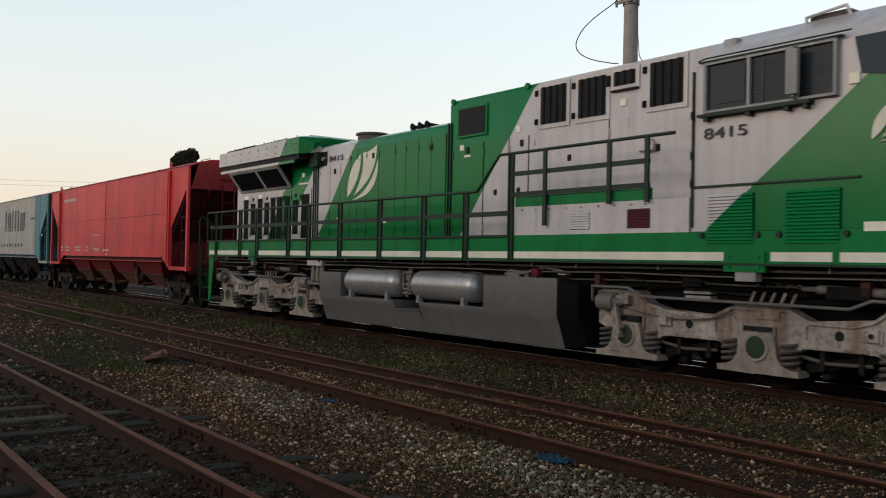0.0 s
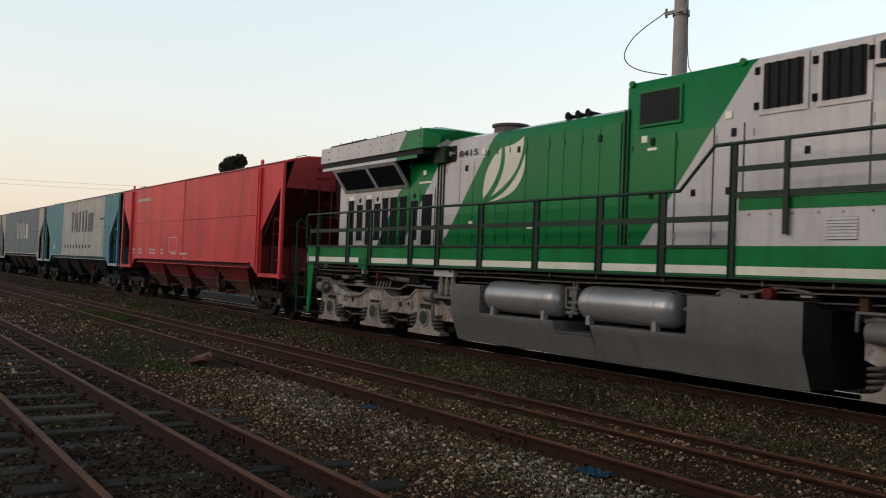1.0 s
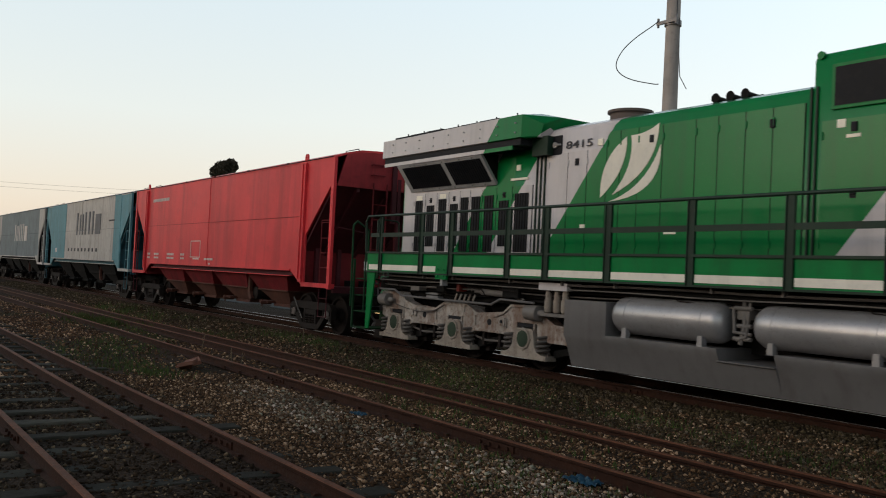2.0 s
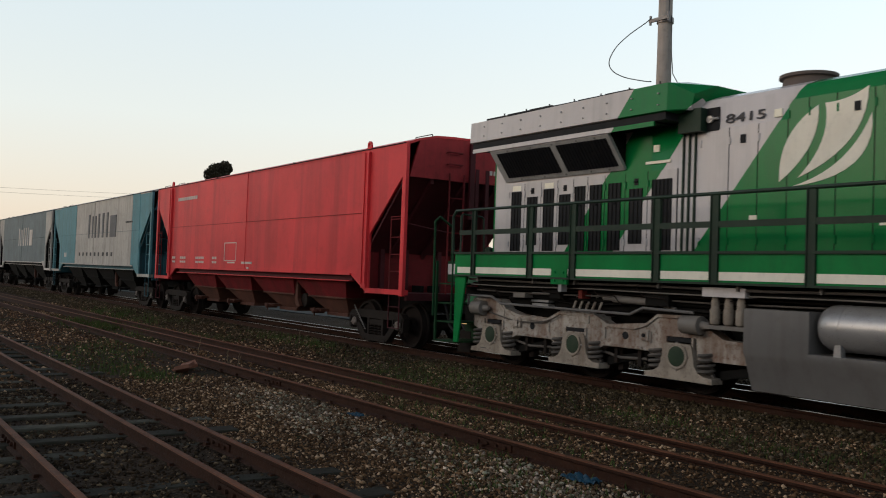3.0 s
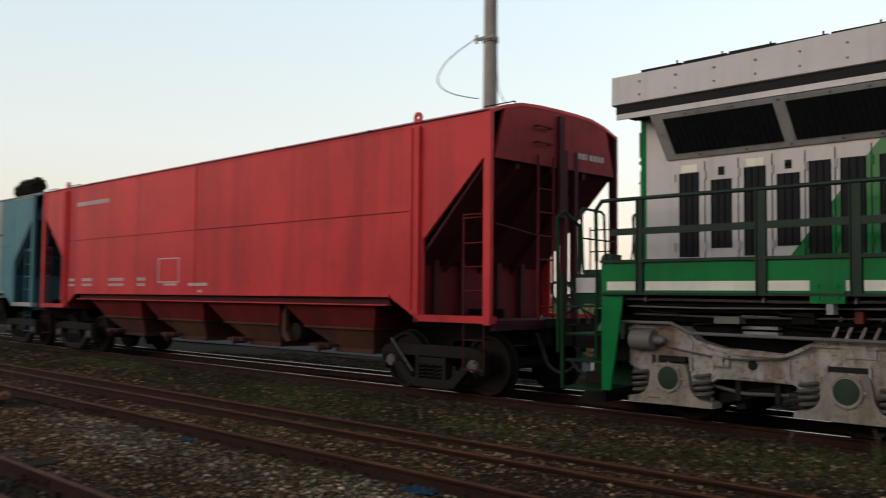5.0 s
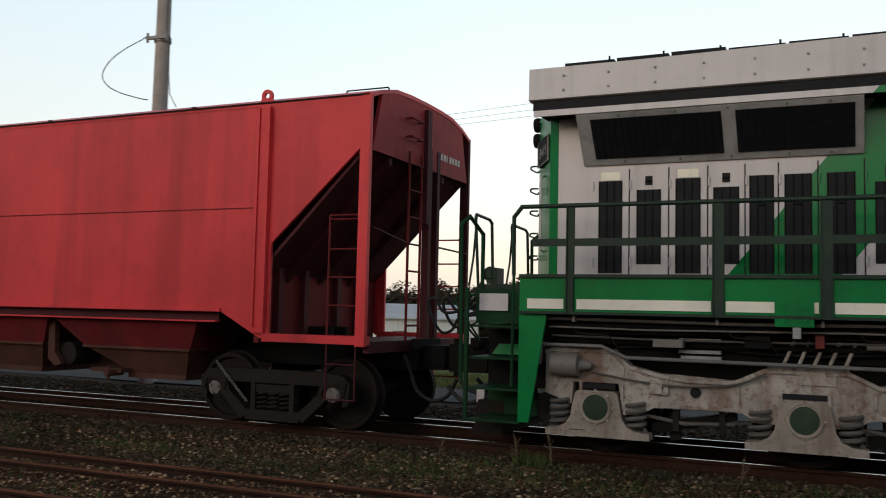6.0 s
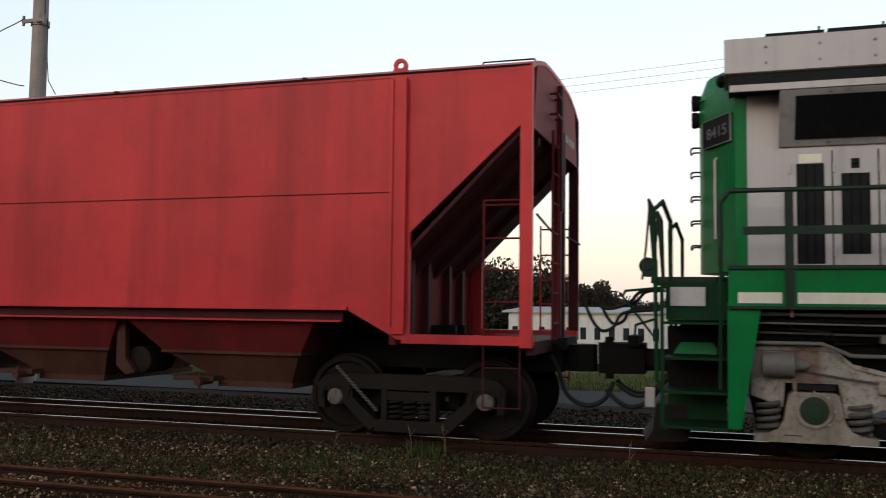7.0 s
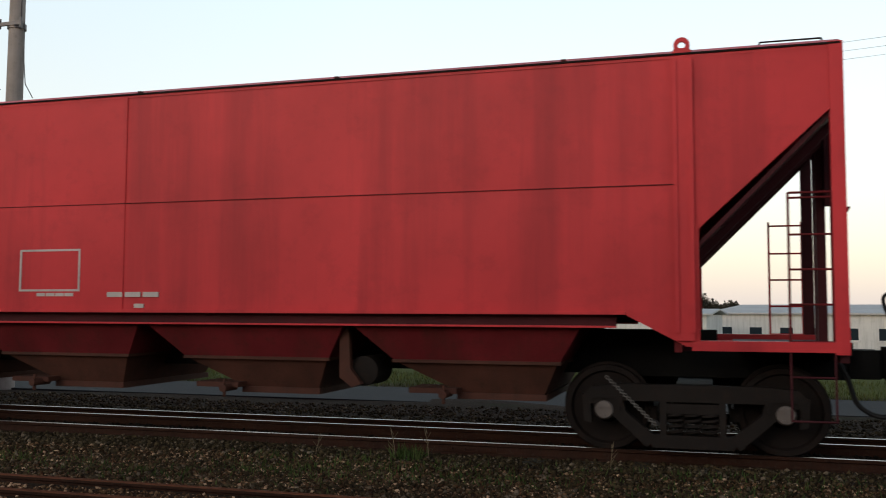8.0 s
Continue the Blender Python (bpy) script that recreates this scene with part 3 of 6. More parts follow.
def wagon(front, side, side_end, dark, under, label, marks, stripe=None, sill=None):
    """A closed covered hopper wagon, its leading end at x = front; side panels, sloped ends, four discharge hoppers."""
    global ORG
    L = 15.9
    back, mid = front - L, front - L / 2
    ORG = Vector((mid, MAIN_Y, 0))
    w = tagged(new("hopper_wagon"), label, "hopper wagon", "freight train")
    w.location = ORG
    VEHICLES.append((w, mid))
    e = lambda d, s: (front - d if s > 0 else back + d)     # distance from either end
    # side sheets with their triangular end panels
    for yn, yi in ((NEAR, NEAR + 0.05), (FAR, FAR - 0.05)):
        x0, x1 = e(1.50, -1), e(1.50, 1)
        for z0, z1, lean in ((1.70, 2.992, 0.0), (2.992, 4.33, 0.006)):
            for a, b in ((x0, mid - 0.10), (mid - 0.10, x1)):
                bm = fresh()
                d = (lean + (0.005 if a > x0 else 0)) * (1 if yn < MAIN_Y else -1)
                n = int((b - a) / 0.35)
                cols = [a + (b - a) * k / n for k in range(n + 1)]
                rows = [z0 + (z1 - z0) * k / 4 for k in range(5)]
                dent = lambda x, z: 0.0 if z in (z0, z1) else 0.013 * noise.noise(Vector((x * 1.3, z * 0.35, yn)))
                grid = [[bm.verts.new((x, yn + d + dent(x, z), z)) for z in rows] for x in cols]
                for i in range(n):
                    for j in range(4):
                        bm.faces.new((grid[i][j], grid[i + 1][j], grid[i + 1][j + 1], grid[i][j + 1]))
                rim = [g[0] for g in grid] + grid[-1][1:] + [g[-1] for g in grid[::-1][1:]] + grid[0][::-1][1:-1]
                back_rim = [bm.verts.new((v.co.x, yi + d, v.co.z)) for v in rim]
                for i in range(len(rim)):
                    k = (i + 1) % len(rim)
                    bm.faces.new((rim[i], rim[k], back_rim[k], back_rim[i]))
                part("side_sheet", bm, side, w, smooth=40)
        o = -0.004 if yn < MAIN_Y else 0.004
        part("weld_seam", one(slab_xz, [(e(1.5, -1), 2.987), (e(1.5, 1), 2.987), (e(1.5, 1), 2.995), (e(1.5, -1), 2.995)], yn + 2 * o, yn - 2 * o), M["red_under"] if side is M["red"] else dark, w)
        part("weld_seam", one(slab_xz, [(mid - 0.104, 1.72), (mid - 0.096, 1.72), (mid - 0.096, 4.32), (mid - 0.104, 4.32)], yn + 1.5 * o, yn - 2 * o), side, w)
        for s in (1, -1):
            bm = fresh()
            slab_xz(bm, [(e(1.52, s), 1.36), (e(1.37, s), 1.36), (e(1.37, s), 2.54), (e(0.12, s), 3.69), (e(0.12, s), 4.33), (e(1.52, s), 4.33)], yn + 0.004 * (1 if yn < MAIN_Y else -1), yi)
            slab_xz(bm, [(e(1.5, s), 1.36), (e(1.5, s), 1.78), (e(2.2, s), 1.78), (e(2.15, s), 1.70)], yn + 0.004 * (1 if yn < MAIN_Y else -1), yi)
            part("end_panel", bm, side_end, w)
            bm = fresh()
            o = -0.06 if yn < MAIN_Y else 0.06
            for d in (1.585, 1.43):
                slab_xz(bm, [(e(d + 0.02, s), 1.5), (e(d - 0.02, s), 1.5), (e(d - 0.02, s), 4.25), (e(d + 0.02, s), 4.25)], yn + o, yn + 0.01)
            slab_xz(bm, [(e(1.60, s), 1.42), (e(1.42, s), 1.42), (e(1.42, s), 4.27), (e(1.60, s), 4.27)], yn + o * 0.6, yn + 0.012)
            if side is M["red"]:
                part("side_rib", bm, side_end, w)
            else:
                bm.free()
            bm = fresh()
            box(bm, *sorted((e(0.13, s), e(0.0, s))), yn - 0.01 if yn < MAIN_Y else yn - 0.06, yn + 0.06 if yn < MAIN_Y else yn + 0.01, 1.30, 4.34)
            bevelled(bm, 0.01)
            # the far post is given the dark tint to look shaded
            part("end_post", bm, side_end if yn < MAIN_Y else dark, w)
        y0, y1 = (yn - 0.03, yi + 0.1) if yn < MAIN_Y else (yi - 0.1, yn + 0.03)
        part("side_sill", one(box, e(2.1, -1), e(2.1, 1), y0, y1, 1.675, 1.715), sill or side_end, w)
        # dark tint here stands for the shadow below the sill ledge
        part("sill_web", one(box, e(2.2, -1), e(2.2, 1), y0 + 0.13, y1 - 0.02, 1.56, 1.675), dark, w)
        part("sill_angle", one(box, e(2.2, -1), e(2.2, 1), y0 + 0.05, y1 - 0.02, 1.54, 1.56), sill or side_end, w)
        for s in (1, -1):
            part("end_sill", one(box, *sorted((e(1.45, s), e(0.0, s))), y0 + 0.015, y1 - 0.015, 1.32, 1.42), sill or side_end, w)
    # roof with running board and hatch rim
    bm = fresh()
    out = roof_outline()
    slab_yz(bm, out + [(y, z - 0.05) for y, z in out[::-1]], back, front)
    part("roof", bm, side, w)
    each("roof_edge", [(box, back + 0.02, front - 0.02, *lip, 4.314, 4.332) for lip in ((NEAR - 0.016, NEAR + 0.03), (FAR - 0.03, FAR + 0.016))], M["wheel"], w)
    for s in (1, -1):
        for y, z in ((10.0, 4.48), (11.7, 4.48)):
            bm = fresh()
            tube(bm, [(e(0.75, s), y, z), (e(0.72, s), y, z + 0.085), (e(0.12, s), y, z + 0.085), (e(0.08, s), y, z)], 0.010, 6)
            part("roof_handrail", bm, M["wheel"], w)
    for k in range(5):
        part("hatch_stop", one(box, mid - 5.2 + k * 2.6, mid - 5.15 + k * 2.6, NEAR + 0.05, NEAR + 0.12, 4.34, 4.375), dark, w)
    for s in (1, -1):
        for y in (NEAR + 0.02, FAR - 0.02):
            bm = fresh()
            xx, zz = e(1.51, s), 4.415
            ring = [[(xx + r * math.cos(a), y + d, zz + r * math.sin(a)) for r, d in ((0.082, -0.02), (0.082, 0.02), (0.038, 0.02), (0.038, -0.02))] for a in [2 * math.pi * k / 20 for k in range(21)]]
            solid(bm, ring, closed=False)
            slab_xz(bm, [(xx - 0.11, 4.32), (xx + 0.11, 4.32), (xx + 0.075, 4.385), (xx - 0.075, 4.385)], y - 0.02, y + 0.02)
            if side is M["red"]:
                part("lifting_lug", bm, side_end, w)
            else:
                bm.free()
    # ends: upper end sheet, sloped floor, bulkhead, centre sill, platform
    # the dark tints in this recess are shade put into the colour
    for s in (1, -1):
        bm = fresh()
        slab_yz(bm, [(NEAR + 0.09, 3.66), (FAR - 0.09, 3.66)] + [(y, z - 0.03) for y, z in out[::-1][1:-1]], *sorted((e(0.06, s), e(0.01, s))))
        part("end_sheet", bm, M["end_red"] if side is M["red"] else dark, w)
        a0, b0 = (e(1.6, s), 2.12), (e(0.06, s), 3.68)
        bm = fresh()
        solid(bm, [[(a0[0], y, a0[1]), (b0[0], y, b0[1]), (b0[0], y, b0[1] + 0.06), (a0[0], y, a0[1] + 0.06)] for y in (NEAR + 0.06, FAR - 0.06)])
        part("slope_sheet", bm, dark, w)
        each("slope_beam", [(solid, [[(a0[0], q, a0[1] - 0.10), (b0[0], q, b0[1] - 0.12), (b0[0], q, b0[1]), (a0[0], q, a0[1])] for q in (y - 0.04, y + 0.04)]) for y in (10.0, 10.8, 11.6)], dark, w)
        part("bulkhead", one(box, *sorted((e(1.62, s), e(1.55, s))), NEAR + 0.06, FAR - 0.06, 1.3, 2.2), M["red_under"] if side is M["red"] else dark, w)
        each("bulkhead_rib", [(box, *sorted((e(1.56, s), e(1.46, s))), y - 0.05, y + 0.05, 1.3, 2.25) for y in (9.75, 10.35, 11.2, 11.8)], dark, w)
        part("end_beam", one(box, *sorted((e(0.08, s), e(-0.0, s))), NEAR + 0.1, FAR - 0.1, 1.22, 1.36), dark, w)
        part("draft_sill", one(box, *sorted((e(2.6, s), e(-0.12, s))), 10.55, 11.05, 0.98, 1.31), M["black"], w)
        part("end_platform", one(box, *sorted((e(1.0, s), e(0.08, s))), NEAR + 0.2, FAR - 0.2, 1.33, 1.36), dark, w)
        bm = fresh()
        rod(bm, (e(0.05, s), 10.8, 1.14), (e(-0.40, s), 10.8, 1.14), 0.075, 10)
        solid(bm, [[(e(d, s), y, zz) for d, y in ((-0.16, 10.66), (-0.30, 10.60), (-0.46, 10.64), (-0.50, 10.74), (-0.36, 10.80), (-0.46, 10.94), (-0.30, 11.02), (-0.16, 10.96))] for zz in (0.99, 1.30)])
        box(bm, *sorted((e(-0.06, s), e(-0.18, s))), 10.48, 11.12, 1.24, 1.38)
        bevelled(bm, 0.03)
        part("coupler", bm, M["black"], w)
        bm = fresh()
        ladder(bm, e(0.53, s), e(0.13, s), NEAR + 0.015, [1.36, 1.42, 1.78, 2.12, 2.46, 2.82, 2.87], 0.013)
        rod(bm, (e(0.53, s), NEAR + 0.015, 2.87), (e(0.13, s), NEAR + 0.015, 2.87), 0.012, 6)
        # the red ladder takes the lowered red because it stands against the light
        part("side_ladder", bm, M["red_under"] if side_end is M["red"] else side_end, w)
        bm = fresh()
        tube(bm, [(e(0.53, s), NEAR + 0.02, 1.34), (e(0.53, s), NEAR + 0.02, 0.66), (e(0.13, s), NEAR + 0.02, 0.66), (e(0.13, s), NEAR + 0.02, 1.34)], 0.011, 6)
        rod(bm, (e(0.53, s), NEAR + 0.02, 1.08), (e(0.13, s), NEAR + 0.02, 1.08), 0.010, 6)
        # darker tint for the shade in which the stirrup hangs
        part("stirrup", bm, dark, w)
        bm = fresh()
        ladder(bm, e(0.53, s), e(0.13, s), FAR - 0.015, [0.72, 0.78, 1.12, 1.42, 1.78, 2.12, 2.46, 2.82, 2.87])
        part("side_ladder", bm, side_end, w)
        xe = e(-0.03, s)
        bm = fresh()
        for y in (10.36, 10.72):
            rod(bm, (xe, y, 1.36), (xe, y, 3.80), 0.019, 6)
        for z in (1.55, 1.9, 2.25, 2.6, 2.95, 3.3, 3.65):
            rod(bm, (xe, 10.36, z), (xe, 10.72, z), 0.014, 6)
        part("end_ladder", bm, M["red_under"] if side is M["red"] else dark, w)
        each("grab_handle", [(tube, [(e(0.0, s), 10.30, z), (e(-0.09, s), 10.30, z), (e(-0.09, s), 10.62, z), (e(0.0, s), 10.62, z)], 0.013, 6) for z in (3.98, 4.22)], M["red_under"] if side is M["red"] else dark, w)
        each("end_grab_bar", [(tube, [(xe, NEAR + 0.1, 2.72), (xe, 10.36, 2.60)], 0.014, 6), (tube, [(xe, 11.34, 2.62), (xe, FAR - 0.1, 2.60)], 0.014, 6)], dark, w)
        each("end_upright", [(box, *sorted((e(0.10, s), e(0.0, s))), y - 0.045, y + 0.045, 1.3, 3.95) for y in (11.08, 11.34)], dark, w)
        part("brake_shaft", one(box, *sorted((e(0.02, s), e(-0.05, s))), 10.86, 10.98, 2.9, 4.45), dark, w)
        bm = fresh()
        z = 1.20
        tube(bm, bent([(e(-0.02, s), 10.35, z - 0.02), (e(-0.10, s), 10.36, z - 0.18), (e(-0.20, s), 10.38, z - 0.46), (e(-0.42, s), 10.40, z - 0.58), (e(-0.62, s), 10.42, z - 0.50), (e(-0.72, s), 10.44, z - 0.30)]), 0.026, 8)
        part("brake_hose", bm, M["hose"], w)
        bogie(w, e(1.46, s))
    # discharge hoppers
    for k in range(4):
        c = mid + (1.5 - k) * 2.67
        ring = lambda a, b, y0, z: [(c + a, y0, z), (c + b, y0, z), (c + b, 2 * MAIN_Y - y0, z), (c + a, 2 * MAIN_Y - y0, z)]
        # the red wagon's upper hopper carries its under-sill shade in its tint
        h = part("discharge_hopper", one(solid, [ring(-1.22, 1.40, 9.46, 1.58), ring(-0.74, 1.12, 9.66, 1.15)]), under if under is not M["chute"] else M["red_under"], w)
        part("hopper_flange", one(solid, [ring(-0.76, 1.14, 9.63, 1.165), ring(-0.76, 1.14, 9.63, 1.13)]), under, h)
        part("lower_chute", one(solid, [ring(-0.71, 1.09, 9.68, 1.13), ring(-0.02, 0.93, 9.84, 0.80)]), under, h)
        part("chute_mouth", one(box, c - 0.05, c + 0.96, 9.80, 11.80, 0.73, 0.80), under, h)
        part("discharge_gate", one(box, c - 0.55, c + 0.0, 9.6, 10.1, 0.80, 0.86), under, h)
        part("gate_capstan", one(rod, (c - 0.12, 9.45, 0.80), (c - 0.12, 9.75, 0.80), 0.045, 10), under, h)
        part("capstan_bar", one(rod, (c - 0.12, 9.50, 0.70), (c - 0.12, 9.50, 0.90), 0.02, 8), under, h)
    each("centre_sill", [(box, back + 1.2, front - 1.2, y - 0.04, y + 0.04, 1.0, 1.5) for y in (10.6, 11.0)], M["black"], w)
    bm = fresh()
    lathe(bm, (front - 5.08, 9.72, 1.02), [(-0.02, 0.1), (0.0, 0.17), (0.5, 0.17), (0.52, 0.1)], "y")
    part("air_reservoir", bm, M["bogie"], w)
    bm = fresh()
    slab_xz(bm, [(front - 5.33, 1.55), (front - 5.22, 1.55), (front - 5.20, 1.05), (front - 5.06, 0.88), (front - 5.18, 0.84), (front - 5.33, 0.95)], 9.60, 9.68)
    part("reservoir_hanger", bm, M["chute"], w)
    if stripe:
        for a, b in stripe:
            bm = fresh()
            slab_xz(bm, [(front - a, 1.72), (front - b, 1.72), (front - b, 4.32), (front - a, 4.32)], NEAR - 0.006, NEAR + 0.01)
            part("painted_panel", bm, M["teal"], w)
    each("marking", [(box, front - 0.02, front - 0.004, 11.30 + k * 0.10, 11.30 + k * 0.10 + (0.03 if k == 3 else 0.065), 3.86, 3.95) for k in range(8)], M["letter_pale"], w)
    for x0, x1, z0, z1, m in marks:
        bm = fresh()
        slab_xz(bm, [(front - x1, z0), (front - x0, z0), (front - x0, z1), (front - x1, z1)], NEAR - 0.010, NEAR + 0.012)
        part("marking", bm, M[m], w)
    return w


def text_row(x0, x1, z0, z1, count, m, gap=0.35):
    step = (x1 - x0) / count
    return [(x0 + k * step, x0 + (k + 1 - gap) * step, z0, z1, m) for k in range(count)]


def box_mark(x0, x1, z0, z1, m, t=0.025):
    return [(x0, x1, z0, z0 + t, m), (x0, x1, z1 - t, z1, m), (x0, x0 + t, z0 + t, z1 - t, m), (x1 - t, x1, z0 + t, z1 - t, m)]


red_marks = box_mark(8.66, 9.55, 1.93, 2.45, "letter_pale") + text_row(8.75, 9.3, 1.87, 1.91, 4, "letter_pale", 0.12)
red_marks += text_row(7.55, 8.3, 1.86, 1.92, 3, "letter_pale", 0.15) + text_row(7.75, 7.95, 1.73, 1.78, 1, "letter_pale")
for x0, x1, count in ((10.15, 10.55, 2), (11.2, 11.95, 5), (12.85, 13.4, 3), (13.85, 14.15, 2)):
    red_marks += text_row(x0, x1, 1.98, 2.05, count, "letter_pale", 0.3) + text_row(x0, x1, 1.86, 1.92, count, "letter_pale", 0.3)
red_marks += text_row(12.0, 13.8, 3.82, 3.92, 11, "letter_pale", 0.3)


def logo_bars(x0, x1, z0, z1, m):
    """A row of plain bars standing for a company sign."""
    L = x1 - x0
    return [(x0 + a * L, x0 + b * L, z0, z1 - low, m) for a, b, low in ((0.0, 0.20, 0.14), (0.28, 0.33, 0.0), (0.43, 0.48, 0.0), (0.58, 0.63, 0.0), (0.71, 0.75, 0.08), (0.82, 0.86, 0.08), (0.95, 1.0, 0.0))]


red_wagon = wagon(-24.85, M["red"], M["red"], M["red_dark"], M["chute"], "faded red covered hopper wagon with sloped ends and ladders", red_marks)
grey_marks = logo_bars(4.6, 9.0, 2.80, 3.80, "letter_grey") + text_row(2.3, 3.3, 3.3, 3.36, 3, "letter_dark", 0.2) + text_row(5, 11, 2.05, 2.2, 9, "letter_dark", 0.7) + text_row(13.0, 13.5, 2.0, 2.2, 2, "letter_pale", 0.4)
grey_wagon = wagon(-41.40, M["wagon_grey"], M["teal"], M["teal_dark"], M["black"], "weathered grey covered hopper wagon with teal end panels", grey_marks, [(1.45, 2.4), (11.3, 14.45)], M["wagon_grey"])
slate_wagon = wagon(-57.95, M["wagon_dark"], M["wagon_grey"], M["black"], M["black"], "dark slate covered hopper wagon with pale end panels", logo_bars(5.0, 9.0, 2.6, 3.6, "letter_pale"), None, M["letter_pale"])
last_wagon = wagon(-74.50, M["wagon_grey"], M["wagon_grey"], M["black"], M["black"], "weathered grey covered hopper wagon at the tail", [])
end_wagon = wagon(-91.05, M["wagon_dark"], M["wagon_dark"], M["black"], M["black"], "dark grey covered hopper wagon far back in the train", [])

# pale chain hung on the red wagon's leading bogie
ORG = Vector((-24.85 - 7.95, MAIN_Y, 0))
for k in range(14):
    x, z = -27.16 + k * 0.036, 1.02 - k * 0.035
    bm = fresh()
    tube(bm, [(x - 0.02, 9.60, z + 0.02), (x + 0.012, 9.585, z + 0.012), (x + 0.02, 9.60, z - 0.02), (x - 0.012, 9.585, z - 0.012), (x - 0.02, 9.60, z + 0.02)], 0.0055, 5)
    part("chain_link", bm, M["pipe"], red_wagon)


# ---- locomotive ----
ORG = Vector((-12.5, MAIN_Y, 0))
loco = tagged(new("locomotive"), "green and pale grey diesel locomotive with dark walkway handrails", "locomotive", "freight train")
loco.location = ORG
VEHICLES.append((loco, ORG.x))
FORE = 0.12
HOOD, SILL = 9.90, 9.20          # near planes of the hood and of the walkway's edge
FLOOR = 2.13


def both(y0, y1):
    """The same depth on the near and on the far side."""
    return ((y0, y1), (2 * MAIN_Y - y1, 2 * MAIN_Y - y0))


# underframe, walkway and side sills
bm = fresh()
box(bm, -22.8, -2.2, 9.75, 11.85, 1.30, 1.80)
box(bm, -22.9, -2.1, 9.30, 12.30, 1.74, 1.80)
part("underframe", bm, M["black"], loco)
bm = fresh()
box(bm, -22.88, -4.6, SILL + 0.05, 2 * MAIN_Y - SILL - 0.05, 2.08, FLOOR)
part("walkway", bm, M["rail_green"], loco)
for y0, y1 in both(SILL, SILL + 0.05):
    bm = fresh()
    box(bm, -22.88, -2.6, y0, y1, 1.74, FLOOR + 0.015)
    part("side_sill", bm, M["green"], loco)
for y0, y1 in both(SILL - 0.035, SILL):
    part("lower_flange", one(box, -22.88, -2.6, y0, y1, 1.735, 1.765), M["rail_green"], loco)
    part("upper_flange", one(box, -22.88, -10.7, y0, y1, FLOOR - 0.01, FLOOR + 0.025), M["rail_green"], loco)

POSTS = (-22.32, -20.82, -19.84, -18.22, -17.30, -16.0, -14.53, -13.08, -11.87, -10.72)
cuts = [-22.86] + list(POSTS) + [-6.78]
for a, b in list(zip(cuts, cuts[1:])) + [(-6.22, -5.4), (-5.38, -4.0)]:
    bm = fresh()
    box(bm, a + 0.07, b - 0.07 if b < -9.5 else b, SILL - 0.012, SILL + 0.01, 1.79, 1.895)
    part("reflective_strip", bm, M["white"], loco, "dirty white reflective strip")
for x0, x1 in ((-6.78, -6.22), (-20.3, -19.95)):
    bm = fresh()
    box(bm, x0, x1, SILL - 0.03, SILL + 0.02, 1.66, 1.90)
    bevelled(bm)
    for x in (x0 + 0.08, x1 - 0.08):
        for z in (1.72, 1.84):
            rod(bm, (x, SILL - 0.045, z), (x, SILL - 0.02, z), 0.022, 8)
    j = part("jacking_pad", bm, M["green"], loco)
    bm = one(box, x0 + 0.16, x1 - 0.12, SILL - 0.02, SILL + 0.1, 1.55, 1.66)
    part("pad_block", bm, M["frame_grey"], j)

